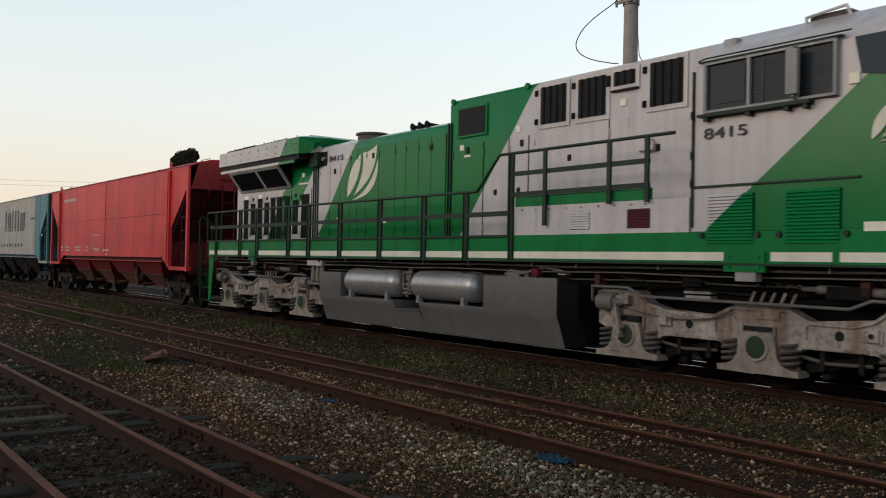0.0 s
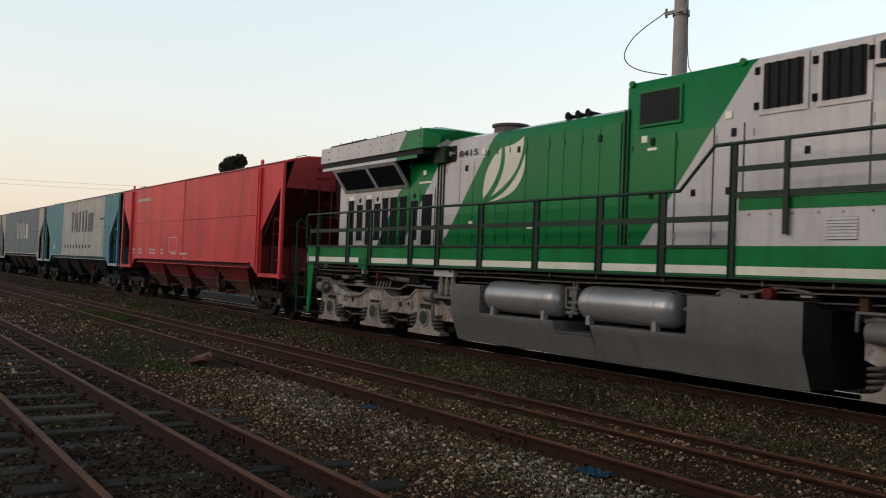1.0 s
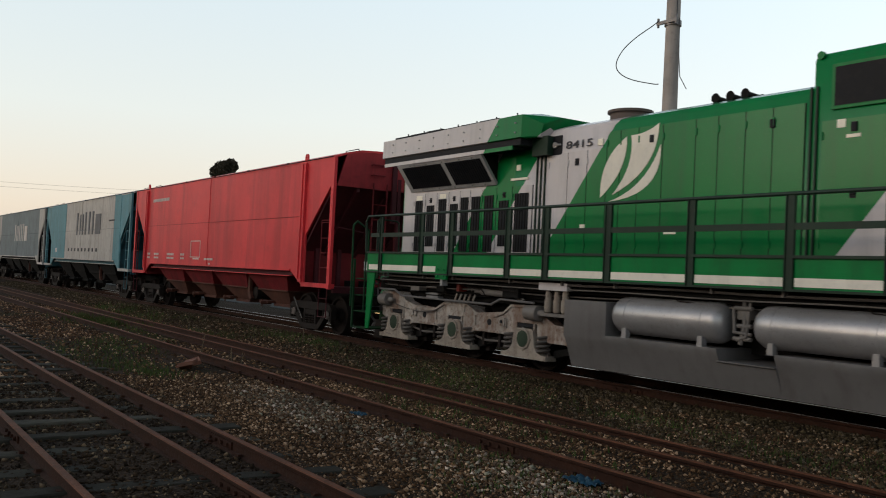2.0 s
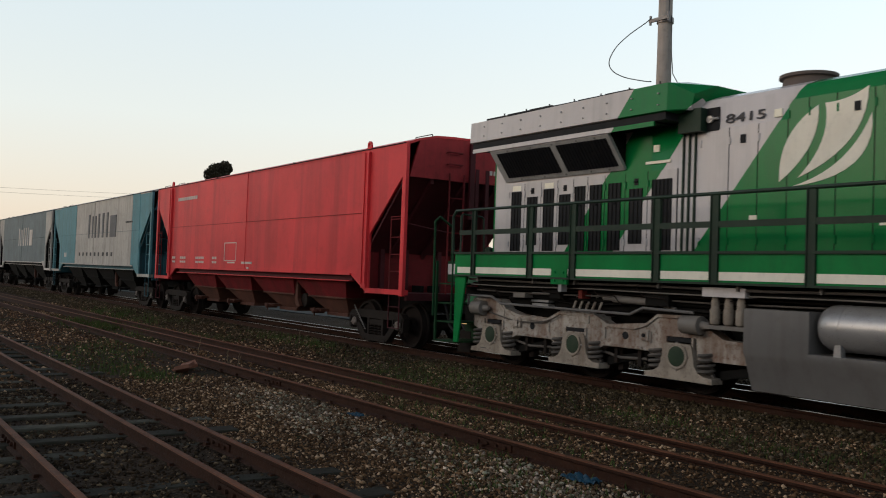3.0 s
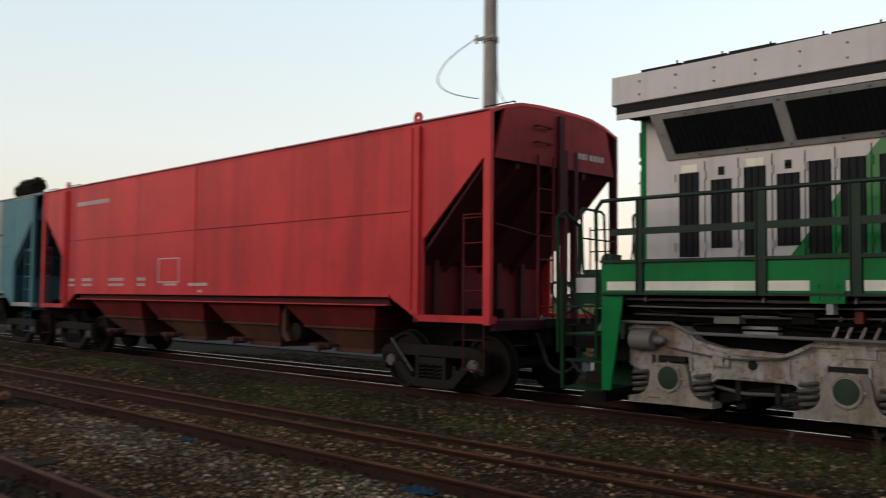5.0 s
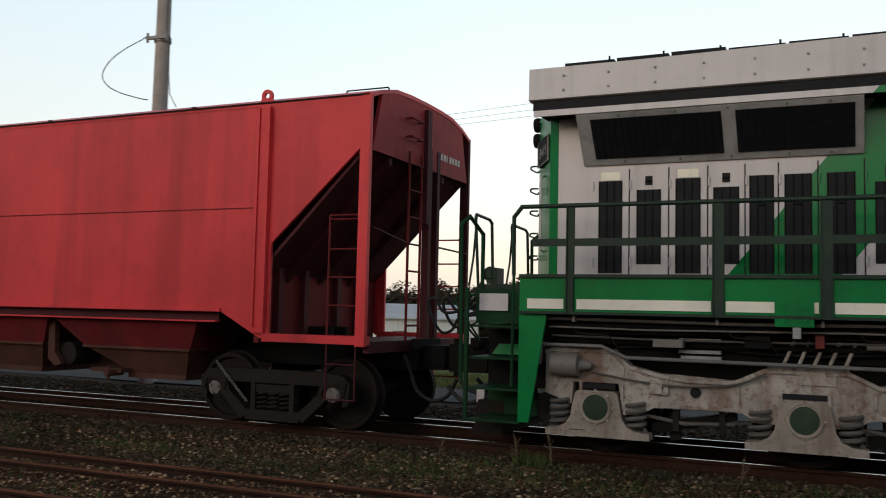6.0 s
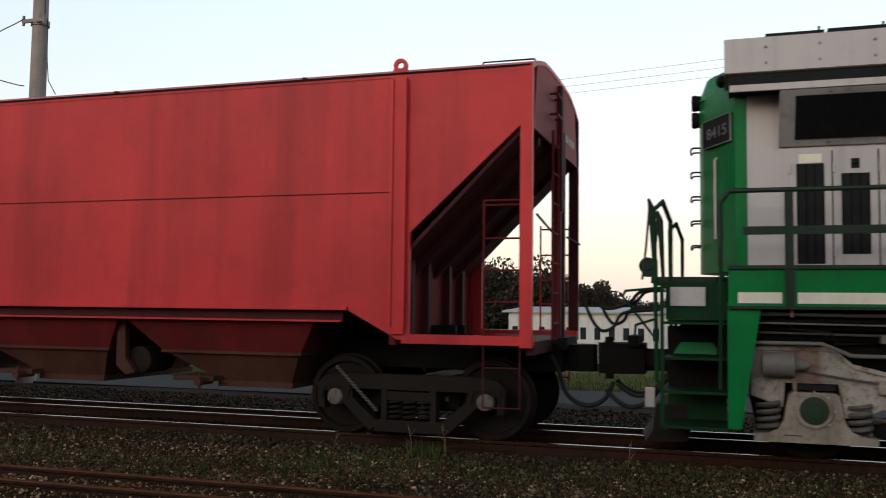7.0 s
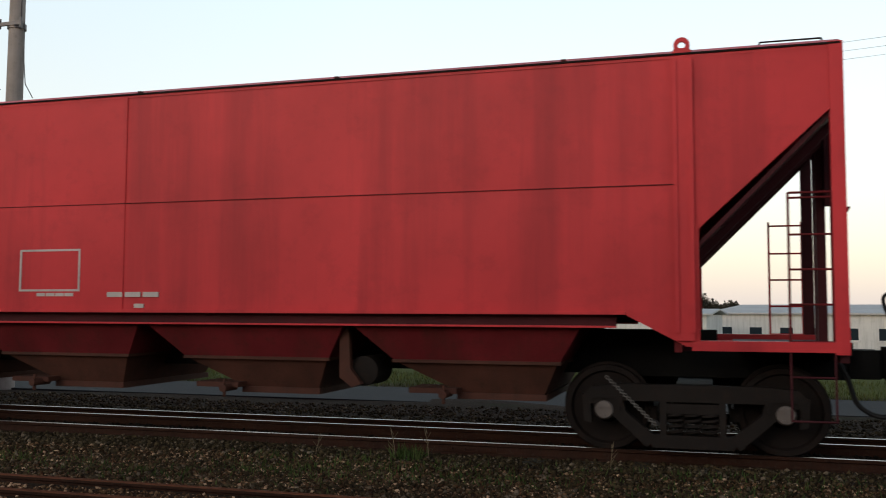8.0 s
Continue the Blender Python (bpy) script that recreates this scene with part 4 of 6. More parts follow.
# handrails
for side, y in ((0, SILL - 0.02), (1, 2 * MAIN_Y - SILL + 0.02)):
    for x in POSTS:
        bm = fresh()
        wide = 0.055 if x not in (-10.72, -22.32) else 0.04
        box(bm, x - wide, x + wide, y - 0.012, y + 0.03, 1.74, 2.87 if x < -11 else 3.41)
        box(bm, x - wide, x - wide + 0.012, y - 0.03, y - 0.012, 1.74, 2.87 if x < -11 else 3.41)
        part("handrail_post", bm, M["rail_green"], loco)
    bm = fresh()
    tube(bm, [(-22.95, y + 0.02, 2.14), (-22.95, y, 2.77), (-22.86, y, 2.88), (-11.58, y, 2.87), (-11.02, y, 3.42), (-7.55, y, 3.42)], 0.024)
    part("top_handrail", bm, M["rail_green"], loco)
    bm = fresh()
    box(bm, -22.74, -10.72, y - 0.008, y + 0.014, 2.45, 2.53)
    part("mid_handrail", bm, M["rail_green"], loco)
    each("handrail_post", [(box, x - 0.035, x + 0.035, y - 0.03, y + 0.005, z, 3.41) for x, z in ((-9.95, 2.28), (-8.66, 2.55), (-7.99, 2.55))], M["rail_green"], loco)
    each("mid_handrail", [(box, -10.72, -7.95, y - 0.01, y + 0.012, z, z + 0.07) for z in (3.06, 2.74)], M["rail_green"], loco)
    # raised walkway casing with vents
    y0, y1 = (SILL + 0.02, HOOD) if side == 0 else (2 * MAIN_Y - HOOD, 2 * MAIN_Y - SILL - 0.02)
    bm = fresh()
    box(bm, -10.66, -7.34, y0, y1, FLOOR, 2.58)
    bevelled(bm, 0.015)
    casing = part("raised_walkway_casing", bm, M["pale"], loco)
    bm = one(box, -10.66, -7.95, (y0 - 0.01) if side == 0 else (y1 - 0.02), (y0 + 0.02) if side == 0 else (y1 + 0.01), 2.585, 2.74)
    part("kick_plate", bm, M["green"], casing)
    if side == 0:
        for x0, x1, mm in ((-9.45, -9.07, "pale"), (-8.36, -7.97, "red_dark")):
            for k in range(7):
                z = 2.22 + k * 0.036
                bm = fresh()
                solid(bm, [[(x, y0 - 0.020, z), (x, y0 - 0.006, z + 0.031), (x, y0 - 0.004, z + 0.026), (x, y0 - 0.012, z - 0.002)] for x in (x0, x1)])
                part("louvre_slat", bm, M[mm], casing)
            part("vent_backing", one(box, x0, x1, y0 - 0.003, y0 + 0.004, 2.21, 2.47), M["grille"], casing)
        bm = fresh()
        for x in (-10.5, -10.2, -9.9, -9.55, -9.25, -8.9, -8.6, -8.3, -8.05):
            rod(bm, (x, y0 - 0.012, 2.53), (x, y0 + 0.01, 2.53), 0.018, 6)
        stuff(part("casing_bolts", bm, M["truck"], casing))


def hood_section(x0, x1, top, half, ridge):
    n = MAIN_Y - half
    return [(n, FLOOR), (n, top - 0.10), (n + 0.05, top - 0.02), (n + 0.22, top + ridge * 0.6), (MAIN_Y, top + ridge), (2 * MAIN_Y - n - 0.22, top + ridge * 0.6), (2 * MAIN_Y - n - 0.05, top - 0.02), (2 * MAIN_Y - n, top - 0.10), (2 * MAIN_Y - n, FLOOR)]


bm = fresh()
slab_yz(bm, hood_section(0, 0, 4.28, MAIN_Y - HOOD, 0.08), -19.0, -13.31)
part("engine_hood", bm, M["livery"], loco)
bm = fresh()
slab_yz(bm, hood_section(0, 0, 4.68, MAIN_Y - HOOD, 0.06), -13.31, -7.25)
bevelled(bm, 0.02)
part("electrical_cabinet", bm, M["livery"], loco)
bm = fresh()
box(bm, -22.68, -19.0, HOOD, 2 * MAIN_Y - HOOD, FLOOR, 4.12)
part("radiator_hood", bm, M["livery"], loco)

# radiator wings with their overhang
bm = fresh()
a, b = -22.90, -18.25
wing = lambda x, dz=0.0: [(x, 9.47, 4.10), (x, 9.45, 4.112), (x, 9.46, 4.462 + dz), (x, 9.9, 4.53 + dz), (x, 11.7, 4.53 + dz), (x, 12.14, 4.462 + dz), (x, 12.15, 4.112), (x, 12.13, 4.10)]
solid(bm, [wing(a), wing(a + 1.2), wing(-19.2, 0.03), wing(-18.35, 0.03), [(-18.15, 9.72, 4.12), (-18.15, 9.70, 4.14), (-18.10, 9.72, 4.34), (-17.95, 10.0, 4.46), (-17.95, 11.6, 4.46), (-18.10, 11.88, 4.34), (-18.15, 11.9, 4.14), (-18.15, 11.88, 4.12)]])
bevelled(bm, 0.012, 25)
radiator = part("radiator_wing", bm, M["livery"], loco)
bm = fresh()
for k in range(9):
    x = -22.5 + k * 0.5
    for z in (4.20, 4.36):
        rod(bm, (x, 9.435, z), (x, 9.47, z), 0.014, 6)
stuff(part("wing_bolts", bm, M["frame_grey"], radiator))
bm = fresh()
box(bm, -22.3, -18.5, 9.85, 11.75, 4.53, 4.575)
for k in range(7):
    x = -22.5 + k * 0.58
    box(bm, x, x + 0.55, 9.50, 9.8, 4.46, 4.505 + 0.008 * (k % 3))
    rod(bm, (x + 0.5, 9.5, 4.49), (x + 0.5, 9.5, 4.54), 0.012, 6)
stuff(part("roof_grating", bm, M["grille"], radiator))
# near-black strip put in for the shade under the wing's overhang
bm = one(box, -22.86, -18.4, 9.49, 12.11, 3.995, 4.098)
part("wing_recess", bm, M["grille"], radiator)
each("wing_ledge", [(box, -22.85, -18.6, *lip, 3.925, 3.992) for lip in both(9.48, 9.51)], M["livery"], radiator)
# soffit coloured near-black to hold the shadow below the ledge
each("wing_soffit", [(box, -22.84, -18.61, y0, y1, 3.975, 3.99) for y0, y1 in both(9.51, HOOD)], M["grille"], radiator)

# slanted radiator screens
def leaning(bm, x0, x1, u0, u1, proud):
    """A flat piece on the leaning screen plane, from its foot (u = 0) to the ledge (u = 1)."""
    q = lambda u, d: (HOOD - 0.03 - 0.38 * u - 0.80 * d, 3.41 + 0.50 * u - 0.6 * d)
    (ya, za), (yb, zb), (yc, zc), (yd, zd) = q(u0, proud), q(u1, proud), q(u1, -0.05), q(u0, -0.05)
    solid(bm, [[(x, ya, za), (x, yb, zb), (x, yc, zc), (x, yd, zd)] for x in (x0, x1)])


panel = part("screen_frame", one(leaning, -22.37, -19.50, 0.0, 1.0, 0.0), M["frame_grey"], loco)
bm = fresh()
slab_yz(bm, [(HOOD + 0.02, 3.44), (HOOD - 0.01, 3.44), (9.56, 3.94), (HOOD + 0.02, 3.96)], -22.35, -19.52)
part("screen_cheek", bm, M["black"], panel)
for x0, x1 in ((-22.22, -20.84), (-20.70, -19.58)):
    part("screen", one(leaning, x0, x1, 0.13, 0.90, 0.006), M["grille"], panel, "dark radiator screen")
    n = int((x1 - x0) / 0.07)
    each("screen_rib", [(leaning, x - 0.006, x + 0.006, 0.13, 0.90, 0.016) for x in [x0 + (k + 0.5) * (x1 - x0) / n for k in range(n)]], M["grille"], panel)
each("frame_bolt", [(leaning, x - 0.012, x + 0.012, u, u + 0.04, 0.012) for x in (-21.9, -21.3, -20.77, -20.2, -19.8) for u in (0.04, 0.93)], M["tank_grey"], panel)


def hood_door(x0, x1, z0, z1, window=None, y=HOOD, plate=None, m="livery", latch=True):
    bm = one(box, x0 + 0.008, x1 - 0.008, y - 0.014, y + 0.01, z0, z1)
    bevelled(bm, 0.005)
    d = part("hood_door", bm, M[m], loco)
    # dark strip added in place of the gap between two doors
    part("door_seal", one(box, x1 - 0.006, x1 + 0.006, y - 0.009, y + 0.005, z0, z1), M["grille"], d)
    if window:
        a, b, lo, hi = window
        part("door_grille", one(box, a, b, y - 0.018, y, lo, hi), M["grille"], d, "dark louvred grille")
        n = max(2, int((b - a) / 0.07))
        each("grille_bar", [(box, x - 0.007, x + 0.007, y - 0.026, y - 0.016, lo, hi) for x in [a + k * (b - a) / n for k in range(n + 1)]], M["black"], d)
    each("hinge", [(rod, (x0 + 0.015, y - 0.024, z - 0.05), (x0 + 0.015, y - 0.024, z + 0.05), 0.013, 6) for z in (z0 + 0.15, z1 - 0.18)], M[m], d)
    if plate:
        part("notice", one(box, (x0 + x1) / 2 - 0.11, (x0 + x1) / 2 + 0.11, y - 0.02, y, z1 - 0.12, z1 - 0.03), M["plate"], d)
    elif latch:
        bm = fresh()
        c, zz = (x0 + x1) / 2, (z1 - 0.14 if window and window[3] < z1 - 0.18 else z0 + 0.75)
        box(bm, c - 0.04, c + 0.04, y - 0.02, y, zz - 0.05, zz + 0.05)
        rod(bm, (c - 0.03, y - 0.03, zz), (c + 0.03, y - 0.03, zz), 0.012, 6)
        part("latch", bm, M["grille"], d)
    return d


edges = (-22.28, -21.86, -21.43, -21.02, -20.64, -20.31, -19.93, -19.50, -19.05, -18.50)
for k, (a, b) in enumerate(zip(edges, edges[1:])):
    short = k in (1, 3, 7)
    w = 0.25 if k not in (8,) else 0.36
    c = (a + b) / 2
    hood_door(a, b, 2.17, 3.36, (c - min(w, b - a - 0.1) / 2, c + min(w, b - a - 0.1) / 2, 2.30 if short else 2.20, 3.12 if short else 3.23), plate=k in (0, 2))
# plain engine-room doors
edges = (-18.12, -17.66, -17.22, -16.80, -16.52, -16.16, -15.70, -15.12, -14.74, -14.30, -13.88, -13.42)
for a, b in zip(edges, edges[1:]):
    hood_door(a, b, 2.17, 3.84 if a < -17.0 else 4.08, latch=False)
each("door_latch", [(box, x - 0.035, x + 0.035, HOOD - 0.035, HOOD, z - 0.05, z + 0.06) for x, z in ((-17.44, 3.66), (-15.9, 3.88), (-13.88, 3.87), (-12.76, 3.71), (-11.3, 3.7))], M["grille"], loco)
for a, b in ((-13.19, -12.32), (-12.30, -11.64), (-11.6, -11.14)):
    hood_door(a, b, 2.17, 3.82)
each("conduit", [(box, x - 0.012, x + 0.012, HOOD - 0.03, HOOD, 2.17, z) for x, z in ((-18.40, 3.85), (-18.30, 3.85), (-18.20, 3.85), (-13.34, 4.26), (-13.26, 4.26))], M["rail_green"], loco)

# dark grille high on the cabinet and the row of vents before the cab
bm = one(box, -13.06, -12.22, HOOD - 0.03, HOOD, 3.95, 4.50)
v = part("cabinet_vent_frame", bm, M["green"], loco)
part("vent_grille", one(box, -13.02, -12.26, HOOD - 0.035, HOOD, 3.99, 4.46), M["grille"], v)
for x0, x1, z0, z1 in ((-10.85, -10.26, 3.955, 4.55), (-10.0, -9.42, 3.955, 4.55), (-9.27, -8.85, 4.345, 4.55), (-8.575, -7.99, 3.955, 4.57)):
    bm = one(box, x0 - 0.07, x1 + 0.07, HOOD - 0.022, HOOD, z0 - 0.07, z1 + 0.06)
    bevelled(bm, 0.008)
    v = part("vent_frame", bm, M["pale"], loco)
    part("vent_grille", one(box, x0, x1, HOOD - 0.027, HOOD, z0, z1), M["grille"], v, "dark corrugated vent")
    n = max(3, int((x1 - x0) / 0.12))
    each("vent_rib", [(rod, (x, HOOD - 0.028, z0), (x, HOOD - 0.028, z1), 0.03, 8) for x in [x0 + (k + 0.5) * (x1 - x0) / n for k in range(n)]], M["grille"], v)
    each("vent_latch", [(box, x0 - 0.13, x0 - 0.06, HOOD - 0.04, HOOD, z - 0.04, z + 0.05) for z in (z0 + 0.05, z1 - 0.08)], M["black"], v)
bm = one(box, -9.31, -8.79, HOOD - 0.05, HOOD, 4.26, 4.285)
part("vent_ledge", bm, M["grille"], loco)
hood_door(-11.0, -9.36, 2.62, 3.86, m="pale")
hood_door(-9.34, -7.50, 2.62, 3.86, m="pale")
bm = fresh()
tube(bm, [(-8.72, HOOD - 0.05, 3.34), (-8.46, HOOD - 0.06, 3.34), (-8.46, HOOD - 0.06, 3.46)], 0.018)
box(bm, -8.64, -8.50, HOOD - 0.06, HOOD, 3.46, 3.50)
part("door_handle", bm, M["silver"], loco)
for x, z in ((-16.94, 3.94), (-12.93, 3.77), (-11.4, 3.95), (-17.27, 2.60), (-9.08, 4.09), (-18.9, 3.68)):
    bm = one(box, x - 0.055, x + 0.055, HOOD - 0.02, HOOD, z - 0.05, z + 0.05)
    part("notice", bm, M["plate"], loco)
part("notice", one(box, -12.86, -12.68, HOOD - 0.02, HOOD, 3.59, 3.63), M["plate"], loco)
part("notice", one(box, -15.62, -15.40, HOOD - 0.02, HOOD, 2.475, 2.505), M["plate"], loco)
bm = one(box, -19.1, -18.63, HOOD - 0.02, HOOD, 3.46, 3.50)
part("notice", bm, M["plate"], loco)
each("wing_tag", [(box, x - 0.10, x + 0.10, 9.50, 9.54, 3.93, 4.0) for x in (-20.9, -19.7)], M["plate"], loco)

# marker box, headlight niche and numbers
bm = one(box, -18.40, -18.02, HOOD - 0.15, HOOD + 0.02, 3.82, 4.14)
bevelled(bm, 0.01)
part("junction_box", bm, M["rail_green"], loco)
bm = one(box, -18.06, -17.82, HOOD - 0.02, HOOD + 0.02, 3.82, 4.14)
nb = part("sand_filler_niche", bm, M["grille"], loco)
bm = fresh()
rod(bm, (-17.95, HOOD - 0.06, 3.98), (-17.95, HOOD, 3.98), 0.05, 14)
rod(bm, (-17.95, HOOD - 0.05, 3.98), (-17.82, HOOD - 0.05, 3.98), 0.018, 8)
part("filler_cap", bm, M["silver"], nb)
lettering("fleet_number", "8415", 0.17, -17.73, HOOD - 0.016, 3.90, M["letter_dark"], loco, 0.05, 0.62)


# leaf emblem of three blades
def blade(points, steps=10):
    pts = []
    for (p, c, q) in points:
        for k in range(steps):
            u = k / steps
            pts.append(((1 - u) ** 2 * p[0] + 2 * u * (1 - u) * c[0] + u * u * q[0], (1 - u) ** 2 * p[1] + 2 * u * (1 - u) * c[1] + u * u * q[1]))
    return pts


def leaf(x, z, s, y):
    em = None
    for curves in (
        [((0.0, 0.0), (-0.04, 0.62), (0.45, 0.92)), ((0.45, 0.92), (0.50, 0.40), (0.0, 0.0))],
        [((0.53, 0.93), (0.80, 0.92), (1.0, 1.06)), ((1.0, 1.06), (1.02, 0.36), (0.22, 0.03)), ((0.22, 0.03), (0.62, 0.45), (0.53, 0.93))],
        [((1.04, 0.74), (1.12, -0.02), (0.16, -0.07)), ((0.16, -0.07), (0.82, 0.10), (1.04, 0.74))],
    ):
        bm = fresh()
        slab_xz(bm, [(x + 1.14 * s * a, z + s * b) for a, b in blade(curves)], y - 0.022, y)
        em = part("emblem_blade", bm, M["white"], loco, "white leaf blade emblem", smooth=None)


leaf(-16.90, 3.06, 0.985, HOOD)

# stack, horns and roof gear
bm = fresh()
lathe(bm, (-16.93, 10.5, 4.30), [(0, 0.33), (0.15, 0.31), (0.16, 0.36), (0.20, 0.36), (0.20, 0.26), (0.10, 0.25)], "z")
part("chimney", bm, M["rust_chimney"], loco, "sooty exhaust chimney")
bm = fresh()
box(bm, -15.2, -14.4, 10.35, 10.45, 4.30, 4.40)
for k in range(3):
    lathe(bm, (-15.15 + k * 0.25, 10.4, 4.44), [(-0.10, 0.07), (-0.02, 0.035), (0.20, 0.025)], "y")
part("air_horn", bm, M["black"], loco)
each("lifting_eye", [(lathe, (x, HOOD, 4.64), [(-0.025, 0.05), (0.025, 0.05)], "y", 16) for x in (-13.23, -11.2)], M["green"], loco)

# ---- cab ----
bm = fresh()
cab_half = [(SILL + 0.02, 2.15), (SILL + 0.02, 4.20), (SILL + 0.10, 4.30), (9.85, 4.66), (MAIN_Y, 4.74)]
cab_out = cab_half + [(2 * MAIN_Y - y, z) for y, z in cab_half[::-1][1:]]
solid(bm, [[(x + (0.0 if k == 0 else -0.16 * max(0.0, (z - 3.75)) / 0.9), y, z) for y, z in cab_out] for k, x in ((0, -7.30), (1, -4.72))])
bevelled(bm, 0.02, 25)
cab = part("cab", bm, M["livery"], loco)
bm = one(box, -4.75, -2.5, 9.6, 12.0, 2.1, 3.75)
bevelled(bm, 0.12)
part("nose", bm, M["green"], loco)
bm = one(box, -5.1, -2.6, SILL + 0.03, 2 * MAIN_Y - SILL - 0.03, 2.1, 2.7)
part("nose_walkway", bm, M["green"], loco)
leaf(-4.98, 3.08, 0.42, SILL + 0.02)
part("windshield", one(solid, [[(-4.71, 9.45, 3.82), (-4.86, 9.45, 4.40), (-4.84, 9.45, 4.40), (-4.68, 9.45, 3.82)], [(-4.71, 12.1, 3.82), (-4.86, 12.1, 4.40), (-4.84, 12.1, 4.40), (-4.68, 12.1, 3.82)]]), M["blue_glass"], cab)
part("corner_window", one(slab_xz, [(-5.10, 3.80), (-4.73, 3.74), (-4.80, 4.20), (-5.18, 4.20)], SILL + 0.0, SILL + 0.03), M["blue_glass"], cab)
# side windows: outer frame, panes, mirror
bm = fresh()
zt, zb = 4.22, 3.60
for x0, x1, z0, z1 in ((-7.10, -5.36, zt - 0.03, zt), (-7.10, -5.36, zb, zb + 0.03), (-7.10, -7.06, zb + 0.03, zt - 0.03), (-5.395, -5.36, zb + 0.03, zt - 0.03), (-6.48, -6.44, zb + 0.03, zt - 0.03), (-5.86, -5.82, zb + 0.03, zt - 0.03)):
    box(bm, x0, x1, SILL - 0.05, SILL + 0.03, z0, z1)
part("window_frame", bm, M["frame_grey"], cab)
for x0, x1 in ((-7.06, -6.48), (-6.44, -5.86), (-5.82, -5.395)):
    part("window_pane", one(box, x0, x1, SILL - 0.005, SILL + 0.015, zb + 0.03, zt - 0.03), M["dark_glass"], cab)
bm = fresh()
for k in range(16):
    z = zb + 0.07 + k * 0.03
    box(bm, -6.40, -5.92, SILL - 0.012, SILL - 0.006, z, z + 0.007)
    box(bm, -5.79, -5.42, SILL - 0.012, SILL - 0.006, z, z + 0.007)
stuff(part("window_blind", bm, M["cable"], cab))
part("blind_cord", one(box, -6.30, -6.27, SILL - 0.016, SILL - 0.008, zb + 0.05, zt - 0.08), M["cable"], cab)
bm = one(box, -6.93, -6.52, SILL - 0.02, SILL - 0.01, zb + 0.10, zt - 0.12)
part("sliding_sash", bm, M["dark_glass"], cab)
bm = fresh()
box(bm, -7.16, -5.30, SILL - 0.06, SILL + 0.02, zt + 0.005, zt + 0.025)
box(bm, -7.16, -5.65, SILL - 0.09, SILL + 0.02, zb - 0.05, zb - 0.015)
for x in (-7.05, -6.45, -5.95, -5.72):
    box(bm, x - 0.03, x + 0.03, SILL - 0.07, SILL + 0.02, zb - 0.10, zb - 0.03)
part("window_rail", bm, M["rail_green"], cab)
bm = one(box, -5.90, -5.76, SILL - 0.16, SILL - 0.10, 3.66, 4.16)
bevelled(bm, 0.02)
rod(bm, (-5.83, SILL - 0.13, 4.18), (-5.83, SILL + 0.02, 4.24), 0.015, 6)
rod(bm, (-5.83, SILL - 0.13, 3.64), (-5.83, SILL + 0.02, 3.58), 0.015, 6)
part("rear_view_mirror", bm, M["frame_grey"], cab)
bm = fresh()
box(bm, -7.30, -5.10, SILL - 0.006, SILL + 0.03, 2.69, 2.715)
box(bm, -7.30, -7.27, SILL - 0.006, SILL + 0.03, 2.2, 4.15)
for z in (2.75, 3.1, 3.6):
    rod(bm, (-7.285, SILL - 0.02, z - 0.05), (-7.285, SILL - 0.02, z + 0.05), 0.018, 6)
part("cab_seam", bm, M["rail_green"], cab)
for x0, x1 in ((-7.04, -6.40), (-5.97, -5.32)):
    part("louvre_backing", one(box, x0, x1, SILL + 0.004, SILL + 0.03, 1.99, 2.60), M["grille"], cab)
    for k in range(15):
        z = 2.0 + k * 0.0405
        bm = fresh()
        solid(bm, [[(x, SILL - 0.020, z), (x, SILL + 0.0, z + 0.036), (x, SILL + 0.003, z + 0.032), (x, SILL - 0.012, z - 0.002)] for x in (x0, x1)])
        part("louvre_slat", bm, M["livery"], cab)
each("panel_knob", [(lathe, (x, SILL - 0.01, 2.10), [(-0.02, 0.034), (0.03, 0.042)], "y", 14) for x in (-7.12, -6.33, -6.05, -5.24)], M["rail_green"], cab)
lettering("fleet_number", "8415", 0.185, -7.13, SILL + 0.006, 3.29, M["letter_dark"], cab, 0.0, 0.62)
part("notice", one(box, -5.24, -5.12, SILL - 0.004, SILL + 0.02, 3.70, 3.82), M["plate"], cab)
part("notice", one(box, -5.05, -4.8, SILL - 0.004, SILL + 0.02, 2.12, 2.22), M["plate"], cab)
bm = fresh()
tube(bm, [(-7.20, SILL - 0.02, 4.26), (-7.1, SILL - 0.03, 4.28), (-5.2, SILL - 0.03, 4.28)], 0.010)
part("rain_gutter", bm, M["rail_green"], cab)
bm = one(box, -6.1, -5.6, 9.85, 10.4, 4.58, 4.72)
bevelled(bm, 0.05)
ac = part("roof_air_conditioner", bm, M["rust_chimney"], loco)
bm = fresh()
tube(bm, [(-6.12, 9.80, 4.58), (-6.12, 9.80, 4.70), (-5.62, 9.80, 4.75), (-5.56, 9.80, 4.62)], 0.018)
part("guard_rail", bm, M["pale"], ac)
part("roof_vent", one(box, -7.15, -6.98, 9.62, 9.76, 4.46, 4.60), M["frame_grey"], loco)

# ---- fuel tank with air reservoirs ----
tank = lambda x, top: [(x, 9.29, 0.80 if top < 0.9 else 0.86), (x, 9.25, 0.82 if top < 0.9 else 0.93), (x, 9.25, top), (x, 12.35, top), (x, 12.35, 0.93), (x, 12.31, 0.86), (x, 12.16, 0.46), (x, 9.44, 0.46)]
ft = None
